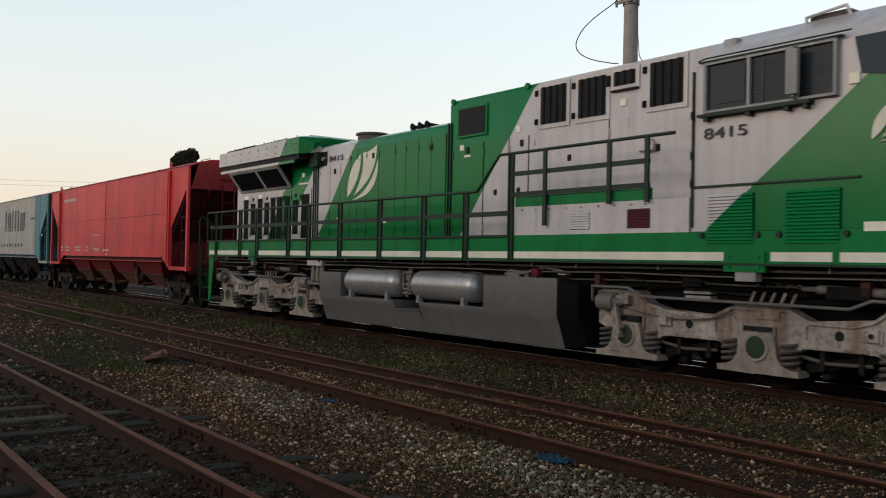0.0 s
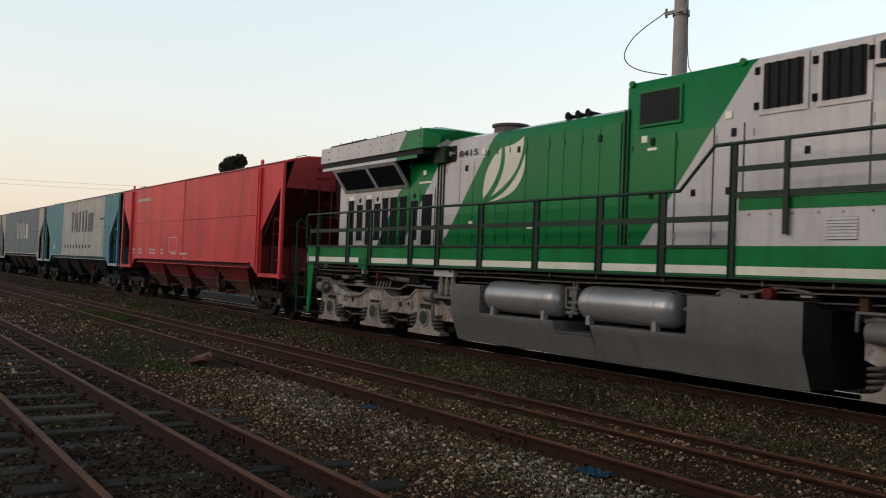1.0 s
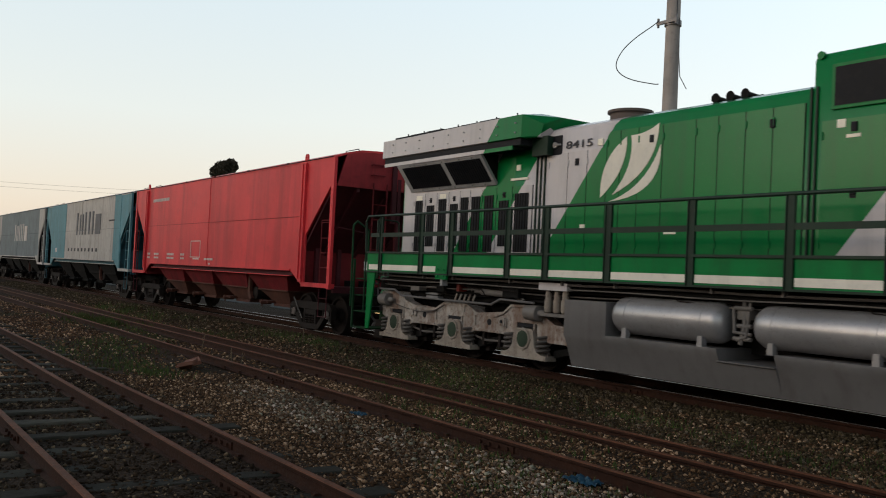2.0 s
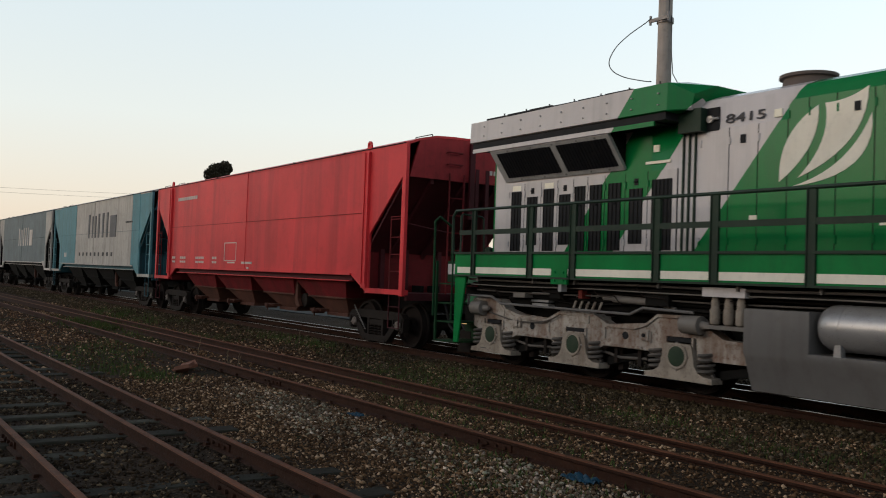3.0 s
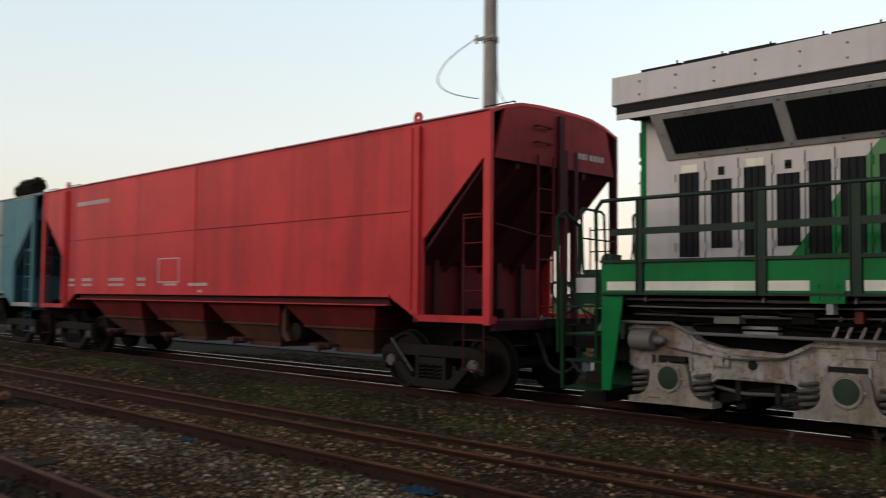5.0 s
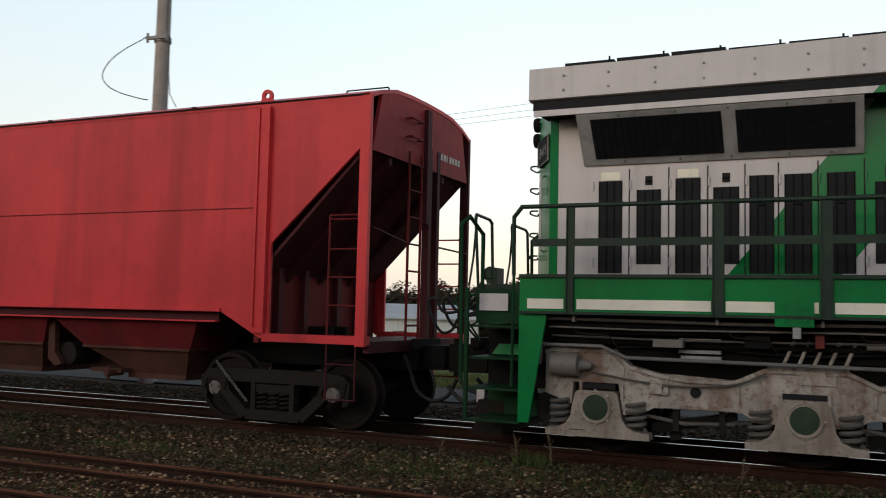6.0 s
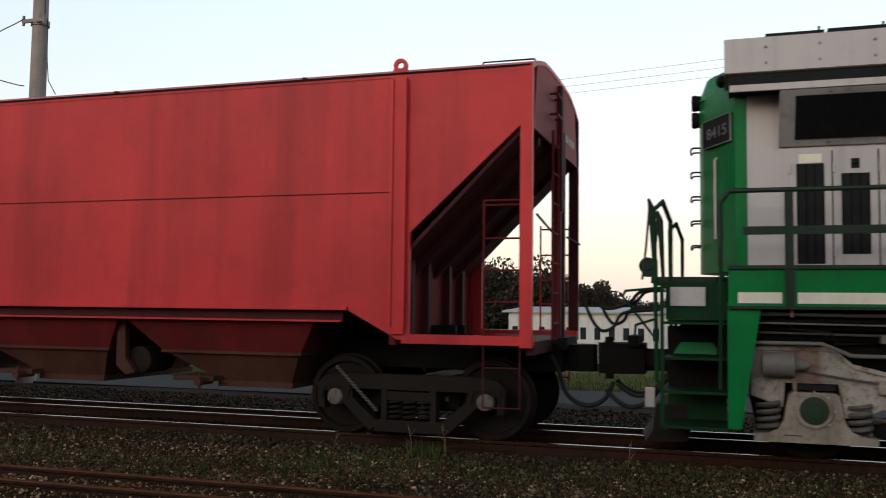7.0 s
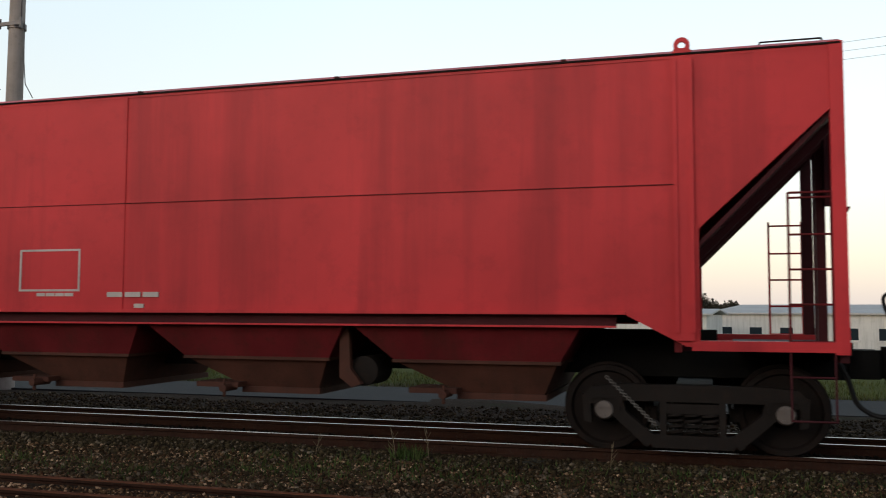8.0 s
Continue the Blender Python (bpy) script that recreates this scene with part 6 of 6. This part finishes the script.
part("rear_coupler", bm, M["black"], loco)
bm = fresh()
solid(bm, [[(-23.62, y, 0.72), (-23.30, y, 0.72), (-23.30, y, 0.34), (-23.84 + abs(y - 10.8) * 0.12, y, 0.32), (-23.74 + abs(y - 10.8) * 0.1, y, 0.45)] for y in (9.9, 10.4, 10.8, 11.2, 11.7)])
part("rail_guard", bm, M["bogie"], loco)
for y, k in ((10.2, 1.0), (10.3, 0.82)):
    pts = [(-23.55, 1.94), (-23.80, 1.92), (-23.95, 1.78), (-24.21, 1.73), (-24.33, 1.90), (-24.42, 1.84), (-24.35, 1.62), (-24.24, 1.48), (-24.11, 1.52), (-24.02, 1.66), (-23.86, 1.70), (-23.60, 1.72)]
    bm = fresh()
    tube(bm, bent([(-23.55 + (x + 23.55) * k, y + 0.03 * math.sin(i), 1.9 + (z - 1.9) * k) for i, (x, z) in enumerate(pts)]), 0.019, 8)
    part("control_cable", bm, M["hose"], loco)
for y, deep, reach in ((10.3, 0.52, 1.0), (10.42, 0.40, 0.85), (11.25, 0.45, 1.0)):
    bm = fresh()
    pts = [(-23.45 - 0.75 * reach * u, y + 0.05 * u, 1.20 - deep * math.sin(math.pi * (0.06 + 0.74 * u)) - 0.08 * u) for u in [k / 20 for k in range(21)]]
    tube(bm, pts, 0.027, 8)
    part("air_hose", bm, M["hose"], loco)
bm = fresh()
tube(bm, [(-23.5, 9.9, 1.96), (-23.95, 10.0, 1.92), (-23.98, 10.0, 1.86), (-23.62, 9.95, 1.40)], 0.014, 6)
tube(bm, [(-23.62, 9.8, 1.62), (-23.85, 10.1, 1.55), (-23.9, 10.5, 1.42)], 0.014, 6)
part("uncoupling_lever", bm, M["step_green"], loco)
bm = one(box, -23.76, -23.66, 10.2, 10.3, 0.66, 0.86)
bevelled(bm, 0.02)
part("hose_bracket", bm, M["pale"], loco)
bm = fresh()
box(bm, -23.80, -23.66, 10.55, 10.8, 2.1, 2.3)
lathe(bm, (-23.76, 10.6, 2.22), [(-0.06, 0.05), (-0.02, 0.10), (0.03, 0.10)], "y", 14)
part("brake_wheel_box", bm, M["rail_green"], loco)
ORG, FORE = Vector((0, 0, 0)), 0.0


# ---- pole, wires, far buildings, trees ----
def bearing(angle, d):
    return d * math.cos(radians(angle)), d * math.sin(radians(angle))


px, py = bearing(132.13, 22.0)
base = float(lie(px, py))
pole = tagged(new("utility_pole"), "grey tapered concrete utility pole with a clamp and a slack cable", "utility pole")
pole.location = (px, py, base)
bm = fresh()
lathe(bm, (0, 0, -0.2), [(0, 0.215), (4.5, 0.19), (8.5, 0.165), (12.0, 0.145)], "z", 28)
ob = part("shaft", bm, M["concrete"], pole)
bm = fresh()
lathe(bm, (0, 0, 8.0 - base), [(-0.06, 0.18), (-0.06, 0.20), (0.06, 0.20), (0.06, 0.18)], "z", 24)
box(bm, -0.32, 0.30, -0.22, -0.17, 7.98 - base, 8.06 - base)
for x in (-0.28, 0.27):
    rod(bm, (x, -0.2, 7.92 - base), (x, -0.2, 8.14 - base), 0.03, 8)
part("clamp", bm, M["galv"], pole)
ux, uy = -math.sin(radians(132.2)), math.cos(radians(132.2))     # sideways as seen from the yard
bm = fresh()
droop = [(0.18, 0.0), (0.33, -0.13), (0.70, -0.40), (1.00, -0.70), (1.15, -1.03), (1.06, -1.26), (0.77, -1.42), (0.30, -1.52), (0.14, -1.53)]
loop = bent([(ux * a, uy * a - 0.2, 8.05 + d - base) for a, d in droop], 5)
tube(bm, loop, 0.012, 6)
part("slack_cable", bm, M["cable"], pole)
bm = fresh()
tube(bm, [(ux * -0.28, uy * -0.28 - 0.2, 8.1 - base), (ux * -0.30, uy * -0.3 - 0.2, 7.2 - base), (ux * -0.34, uy * -0.34 - 0.2, 6.7 - base), (ux * -0.5, uy * -0.5 - 0.2, 6.4 - base)], 0.010, 6)
tube(bm, [(ux * -0.2, uy * -0.2 - 0.2, 11.5 - base), (ux * -0.22, uy * -0.22 - 0.2, 8.1 - base)], 0.010, 6)
part("down_cable", bm, M["cable"], pole)

ends = []
for x, y, top in ((-18, 30, 8.6), (34, 33, 13.0)):
    z = float(lie(x, y))
    bm = fresh()
    lathe(bm, (x, y, z - 0.2), [(0, 0.16), (top - z + 0.4, 0.11)], "z", 14)
    box(bm, x - 0.06, x + 0.06, y - 1.0, y + 1.0, top - 0.1, top)
    thing("wire_pole", bm, M["bark"], "dark wooden pole carrying overhead wires", "utility pole", "wire poles", at=(x, y, z))
for k, off in enumerate((-0.8, 0.0, 0.8)):
    bm = fresh()
    pts = []
    for q in range(21):
        u = q / 20
        pts.append((-18 + 52 * u, 30 + off + 3 * u, 8.6 + 0.01 + k * 0.02 + 4.4 * u - 1.5 * u * (1 - u) + 0.10 * (1 - k) * math.sin(math.pi * u)))
    tube(bm, pts, 0.006, 5)
    thing("overhead_wire", bm, M["cable"], "thin dark overhead wire across the sky", "wire", "overhead wires", at=(-18, 30 + off, 8.6))


for angle, top in ((174.5, 12.0), (150.0, 13.6)):
    x, y = bearing(angle, 140)
    z = float(lie(x, y))
    bm = fresh()
    lathe(bm, (x, y, z - 0.2), [(0, 0.16), (top - z + 0.2, 0.11)], "z", 14)
    thing("wire_pole", bm, M["bark"], "dark wooden pole carrying overhead wires", "utility pole", "wire poles", at=(x, y, z))
for k in range(2):
    bm = fresh()
    pts = []
    for q in range(13):
        u = q / 12
        wx, wy = bearing(174.5 - 24.5 * u, 140)
        pts.append((wx, wy, 11.2 + 0.65 * k + 1.6 * u - 1.2 * u * (1 - u)))
    tube(bm, pts, 0.014, 5)
    thing("overhead_wire", bm, M["cable"], "thin overhead wire far up the line", "wire", "overhead wires", at=pts[0])


def shed(label, a0, d0, a1, d1, low, high, deep, windows, roof):
    """A long plain building between two bearings; the front wall faces the yard."""
    A, B = Vector((*bearing(a0, d0), 0)), Vector((*bearing(a1, d1), 0))
    L = (B - A).length
    h = tagged(new("building"), label, "building", "far buildings")
    ang = math.atan2(B.y - A.y, B.x - A.x)
    h.matrix_basis = Matrix.Translation((A.x, A.y, low)) @ Matrix.Rotation(ang, 4, "Z")
    H = high - low
    bm = fresh()
    box(bm, 0, L, 0, deep, 0, H)
    part("wall", bm, M["wall_white"], h)
    bm = fresh()
    slab_yz(bm, [(-0.4, H), (deep / 2, H + roof), (deep + 0.4, H), (deep + 0.4, H + 0.12), (deep / 2, H + roof + 0.12), (-0.4, H + 0.12)], -0.4, L + 0.4)
    part("roof", bm, M["roof_grey"], h)
    for k in range(windows):
        x = (k + 0.5) * L / windows
        bm = one(box, x - L / windows * 0.20, x + L / windows * 0.20, -0.04, 0.05, H * 0.52, H * 0.74)
        wdw = part("window", bm, M["dark_glass"], h)
        bm = one(box, x - L / windows * 0.27, x + L / windows * 0.27, -0.09, 0.02, H * 0.48, H * 0.52)
        part("sill", bm, M["wall_white"], wdw)
    return h


shed("long low white building with a row of dark windows", 103.4, 70, 90.2, 66, -2.6, 1.45, 9, 15, 0.35)
shed("large pale warehouse with a shallow sheet roof", 89.9, 80, 74, 76, -2.6, 1.5, 20, 9, 0.75)
shed("small white house behind the tracks", 118, 75, 112, 78, -2.6, 1.2, 8, 3, 1.2)


def tree(x, y, z, height, spread, seed, n):
    rnd = np.random.default_rng(seed)
    t = tagged(new("tree"), "dark leafy broad tree against the evening sky", "tree", "far trees")
    t.location = (x, y, z)
    bm = fresh()
    lathe(bm, (0, 0, -0.3), [(0, 0.30 * spread / 3), (height * 0.35, 0.2 * spread / 3), (height * 0.75, 0.06)], "z", 10)
    limbs = []
    for k in range(9):
        a = k * 2.4 + seed
        h0 = height * (0.30 + 0.045 * k)
        r = spread * rnd.uniform(0.45, 0.85)
        tip = (r * math.cos(a), r * math.sin(a), h0 + height * rnd.uniform(0.12, 0.3))
        rod(bm, (0, 0, h0), tip, 0.09 * spread / 3, 6, 0.02)
        limbs.append(tip)
    part("trunk", bm, M["bark"], t)
    # small leaves in uneven round clumps that fill a dome
    deep = min(spread * 1.1, height * 0.24) if height > 12 else height * 0.46
    dome = rnd.normal(0, 1, (34, 3))
    dome /= np.linalg.norm(dome, axis=1)[:, None]
    dome *= rnd.uniform(0.35, 0.8, (34, 1))
    centres = np.concatenate([np.array(limbs), dome * np.array([spread, spread, deep]) + np.array([0, 0, height * 0.97 - deep])])
    pick = rnd.integers(0, len(centres), n)
    ball = rnd.normal(0, 1, (n, 3))
    ball *= (rnd.uniform(0, 1, (n, 1)) ** 0.4) / np.linalg.norm(ball, axis=1)[:, None]
    c = centres[pick] + ball * (spread * rnd.uniform(0.26, 0.46, len(centres))[pick])[:, None]
    s = min(0.20, spread * 0.09)
    u = rnd.normal(0, 1, (n, 3))
    u /= np.linalg.norm(u, axis=1)[:, None]
    v = np.cross(u, rnd.normal(0, 1, (n, 3)))
    v /= np.linalg.norm(v, axis=1)[:, None]
    k = rnd.uniform(0.6, 1.5, (n, 1)) * s
    verts = np.stack([c - u * k, c + v * k * 0.5, c + u * k, c - v * k * 0.5], 1).reshape(-1, 3)
    crown = from_arrays("crown", verts, np.arange(4 * n).reshape(n, 4), M["leaves"])
    crown.parent = t
    return t


tx, ty = bearing(159.7, 125)
tree(tx, ty, -1.5, 18.3, 1.85, 3, 26000)
tx, ty = bearing(158.6, 126)
tree(tx, ty, -1.5, 15.7, 1.3, 5, 9000)
for k, (a, d, top, spread) in enumerate(((105.6, 88, 5.8, 4.0), (103.6, 90, 6.3, 4.6), (101.4, 92, 5.4, 4.2), (99.8, 95, 5.0, 3.6), (107.8, 92, 5.2, 4.0), (110.5, 95, 5.0, 4.2), (98.2, 98, 4.4, 3.2), (96.6, 135, 2.9, 3.6), (94.8, 140, 2.8, 4.2), (93.0, 145, 2.7, 4.0), (91.2, 150, 3.7, 4.5), (89.4, 150, 2.9, 4.0), (114, 100, 5.0, 4.2), (117.5, 100, 4.2, 4.4), (121, 105, 4.4, 4.4))):
    tx, ty = bearing(a, d)
    tree(tx, ty, -2.2, top + 2.2, spread, 20 + k, 15000)


# ---- loose stones, grass, litter ----
def scatter(name, label, n, xlim, ylim, size, material, seed, density=None, rise=0.35):
    """Many small uneven stones lying on the ground, as one body."""
    rnd = np.random.default_rng(seed)
    x = rnd.uniform(*xlim, n)
    y = rnd.uniform(*ylim, n)
    if density:
        keep = rnd.uniform(0, 1, n) < density(x, y)
        x, y = x[keep], y[keep]
        n = len(x)
    s = size[0] * (size[1] / size[0]) ** (rnd.uniform(0, 1, n) ** 2.2)
    octa = np.array([(1, 0, 0), (0, 1, 0), (-1, 0, 0), (0, -1, 0), (0, 0, 1), (0, 0, -1)], float)
    tri = np.array([(0, 1, 4), (1, 2, 4), (2, 3, 4), (3, 0, 4), (1, 0, 5), (2, 1, 5), (3, 2, 5), (0, 3, 5)])
    v = octa[None] * rnd.uniform(0.6, 1.25, (n, 6, 1)) + rnd.normal(0, 0.16, (n, 6, 3))
    a = rnd.uniform(0, 2 * np.pi, n)
    ca, sa = np.cos(a)[:, None], np.sin(a)[:, None]
    t = rnd.uniform(-0.6, 0.6, n)[:, None]
    vx, vy, vz = v[..., 0] * 1.2, v[..., 1] * 0.9, v[..., 2] * 0.75
    vx, vz = vx * np.cos(t) - vz * np.sin(t), vx * np.sin(t) + vz * np.cos(t)
    X = (vx * ca - vy * sa) * s[:, None] + x[:, None]
    Y = (vx * sa + vy * ca) * s[:, None] + y[:, None]
    Z = vz * s[:, None] + (lie(x, y) + rise * s)[:, None]
    verts = np.stack([X, Y, Z], -1).reshape(-1, 3)
    faces = (tri[None] + 6 * np.arange(n)[:, None, None]).reshape(-1, 3)
    return tagged(from_arrays(name, verts, faces, material), label, "gravel", kind="stuff")


def off_rails(x, y):
    k = np.ones_like(y)
    for r in (1.53, 2.60, 3.20, 5.65, 6.70, 7.27, 9.97, 11.04, 11.64):
        k = np.where(np.abs(y - r) < 0.085, 0.0, k)
    return k


def patch(x, y, f=0.5, lo=-0.4, hi=0.5, seed=0.0):
    q = np.sin(x * f + 1.7 * np.sin(y * f * 1.3 + seed)) + np.sin(y * f * 1.9 + x * f * 0.7 + seed * 2)
    return np.clip((q - lo) / (hi - lo), 0, 1)


scatter("gravel", "mixed brown gravel between the tracks", 120000, (-14, 2), (3.5, 9.2), (0.008, 0.028), M["stones"], 11, lambda x, y: off_rails(x, y) * (0.45 + 0.55 * patch(x, y)))
scatter("gravel", "dark oily gravel between the siding's sleepers", 46000, (-14, 2), (0.9, 3.5), (0.009, 0.032), M["siding_stones"], 18, lambda x, y: off_rails(x, y) * (0.4 + 0.6 * patch(x, y)))
scatter("gravel", "coarser brown gravel farther along the yard", 40000, (-42, -13), (1.0, 9.4), (0.014, 0.042), M["stones"], 12, lambda x, y: off_rails(x, y) * (0.4 + 0.6 * patch(x, y)))
scatter("pale_gravel", "pale crushed stone spilled beside the middle track", 40000, (-13.5, 0), (3.5, 5.5), (0.008, 0.032), M["pale_stones"], 13, lambda x, y: np.clip(1.2 - np.abs(y - 4.95 + 0.04 * (x + 8)) / 0.6, 0, 1) * (0.3 + 0.7 * patch(x, y, 1.1)) * np.clip((x + 13) / 3, 0, 1), rise=0.6)
scatter("ballast", "grey crushed ballast along the main track", 52000, (-16, 8), (7.4, 9.9), (0.011, 0.036), M["grey_stones"], 14, off_rails)
scatter("ballast", "grey crushed ballast along the distant main track", 20000, (-60, -15), (8.3, 9.9), (0.02, 0.05), M["grey_stones"], 15, off_rails)
scatter("ballast", "grey ballast between and behind the main rails", 16000, (-22, 8), (11.7, 15.6), (0.018, 0.045), M["grey_stones"], 16, off_rails)
# this strip's darker stones stand in for the train's shadow
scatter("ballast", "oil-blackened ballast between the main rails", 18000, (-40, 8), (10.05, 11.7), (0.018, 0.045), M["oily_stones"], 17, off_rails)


def grass(name, label, n, xlim, ylim, size, seed, density, blades="grass"):
    rnd = np.random.default_rng(seed)
    x, y = rnd.uniform(*xlim, n), rnd.uniform(*ylim, n)
    keep = rnd.uniform(0, 1, n) < density(x, y)
    x, y = x[keep], y[keep]
    n = len(x)
    h = rnd.uniform(*size, n)
    a = rnd.uniform(0, 2 * np.pi, n)
    w = 0.006 + 0.05 * h
    lean = rnd.normal(0, 0.35, (n, 2)) * h[:, None]
    z = lie(x, y)
    p0 = np.stack([x - np.cos(a) * w, y - np.sin(a) * w, z], -1)
    p1 = np.stack([x + np.cos(a) * w, y + np.sin(a) * w, z], -1)
    p2 = np.stack([x + lean[:, 0], y + lean[:, 1], z + h], -1)
    verts = np.stack([p0, p1, p2], 1).reshape(-1, 3)
    return tagged(from_arrays(name, verts, np.arange(3 * n).reshape(n, 3), M[blades]), label, "grass", kind="stuff")


grass("weeds", "low green weeds growing between the tracks", 110000, (-40, 3), (3.4, 9.4), (0.015, 0.08), 31, lambda x, y: patch(x, y, 0.55, 0.5, 1.7, 2.0) * off_rails(x, y) * 0.5)
grass("weeds", "low weeds at the foot of the ballast", 16000, (-30, 6), (7.6, 9.2), (0.02, 0.08), 32, lambda x, y: patch(x, y, 0.8, 0.3, 1.7, 1.0))
grass("grass_verge", "short green grass verge beside the road", 30000, (-40, 10), (19.0, 24.0), (0.04, 0.14), 33, lambda x, y: np.full_like(x, 0.9), "verge")
grass("weed_tuft", "single taller weed tuft beside the main rail", 260, (-3.35, -3.0), (9.3, 9.7), (0.05, 0.17), 34, lambda x, y: np.full_like(x, 0.5))

bm = fresh()
for ax, ay, rz, sx in ((-14.85, 5.05, 35, 0.17), (-14.58, 4.93, -20, 0.15), (-15.1, 5.22, 70, 0.14)):
    q = pose(ax, ay, 0.055, 14, -18, rz)
    solid(bm, [[q @ Vector((x, y, z)) for x, y in ((-sx, -0.10), (sx, -0.12), (sx * 0.8, 0.11), (-sx * 0.9, 0.09))] for z in (-0.03, 0.03)])
thing("broken_tiles", bm, M["brick"], "broken orange clay tiles lying on the gravel", "rubble", at=(-14.9, 5.1, 0.0))


def rag(name, label, x, y, w, seed, mat):
    rnd = np.random.default_rng(seed)
    n = 14
    g = np.stack(np.meshgrid(np.linspace(-1, 1, n), np.linspace(-1, 1, n), indexing="ij"), -1).reshape(-1, 2)
    z = 0.05 * np.abs(np.sin(g[:, 0] * 5 + seed) * np.cos(g[:, 1] * 4)) + 0.03 * rnd.random(n * n)
    r = w * (1 - 0.2 * rnd.random((n * n, 1)))
    verts = np.concatenate([g * r * np.array([1, 0.6]), (z * w * 4)[:, None]], 1)
    i = np.arange(n * n).reshape(n, n)
    ob = from_arrays(name, verts, np.stack([i[:-1, :-1], i[1:, :-1], i[1:, 1:], i[:-1, 1:]], -1).reshape(-1, 4), mat)
    ob.location = (x, y, float(lie(x, y)) + 0.01)
    return tagged(ob, label, "litter")


rag("plastic_bag", "crumpled dark blue plastic bag on the gravel", -5.68, 5.40, 0.19, 2, M["blue_bag"])
rag("plastic_bag", "scrap of blue plastic beside the rusty rail", -9.6, 5.40, 0.13, 5, M["blue_bag"])


for k, (x, y, rx, ry, n, h) in enumerate(((-26.5, 6.4, 2.6, 0.8, 5000, 0.16), (-19.0, 9.05, 2.2, 0.35, 2600, 0.12), (-14.6, 4.25, 1.0, 0.35, 1800, 0.09), (-8.6, 8.5, 1.6, 0.3, 2000, 0.08), (-5.2, 8.1, 1.6, 0.4, 2200, 0.07), (-31, 8.4, 3.5, 0.5, 3000, 0.16), (-12.5, 7.0, 1.5, 0.25, 1200, 0.07), (-3.0, 8.7, 1.6, 0.5, 1800, 0.09))):
    grass("weeds", "patch of green weeds in the gravel", n * 2, (x - rx * 1.6, x + rx * 1.6), (y - ry * 1.6, y + ry * 1.6), (0.02, h), 50 + k, lambda a, b: np.exp(-((a - x) / rx) ** 2 - ((b - y) / ry) ** 2) * (0.3 + 0.7 * patch(a, b, 3.0)))


def stalk(x, y, h, seed):
    """A dry weed: a thin bent stem with a few side shoots and a seed head."""
    rnd = random.Random(seed)
    z = float(lie(x, y))
    bm = fresh()
    lean = rnd.uniform(-0.12, 0.12)
    tube(bm, bent([(x, y, z - 0.02), (x + lean * 0.3, y, z + h * 0.5), (x + lean, y + 0.02, z + h)], 4), 0.004, 5)
    for k in range(5):
        q = z + h * (0.25 + 0.15 * k)
        tube(bm, [(x + lean * 0.4, y, q), (x + lean * 0.4 + rnd.uniform(-0.07, 0.07), y + rnd.uniform(-0.05, 0.05), q + 0.07)], 0.003, 4)
    thing("dry_weed", bm, M["dry"], "thin dry weed stalk standing in the gravel", "weed", "dry weeds", at=(x, y, z))


for k, (x, y, h) in enumerate(((-16.6, 5.9, 0.42), (-15.2, 5.95, 0.30), (-14.9, 6.0, 0.26), (-2.9, 9.35, 0.34), (-3.3, 9.4, 0.30), (-1.0, 9.5, 0.24), (-4.2, 9.3, 0.2), (-9.0, 8.6, 0.18), (-18.5, 8.9, 0.3))):
    stalk(x, y, h, k)


def motions():
    """The train rolls at a steady pace to the right; its wheels turn with it."""
    # seconds, metres run since the start of the clip's clock (a little faster at first)
    run = [(t, SPEED * t + lag) for t, lag in ((0.0, -0.10), (0.5, -0.06), (1.0, -0.03), (1.5, 0.0), (2.0, 0.03), (2.6, 0.05), (3.5, 0.08), (4.5, 0.09), (5.2, 0.07), (5.9, 0.04), (6.5, 0.01), (7.2, 0.0), (8.0, -0.01))]
    for v, x in VEHICLES:
        walk(v, [(t, pose(x + d, MAIN_Y, 0)) for t, d in run])
    for k, (w, x, z, r) in enumerate(WHEELSETS):
        turn = 23 * k
        walk(w, [(q / 6, pose(x, 0, z, 0, turn + math.degrees(SPEED * q / 6 / r), 0)) for q in range(49)])


motions()
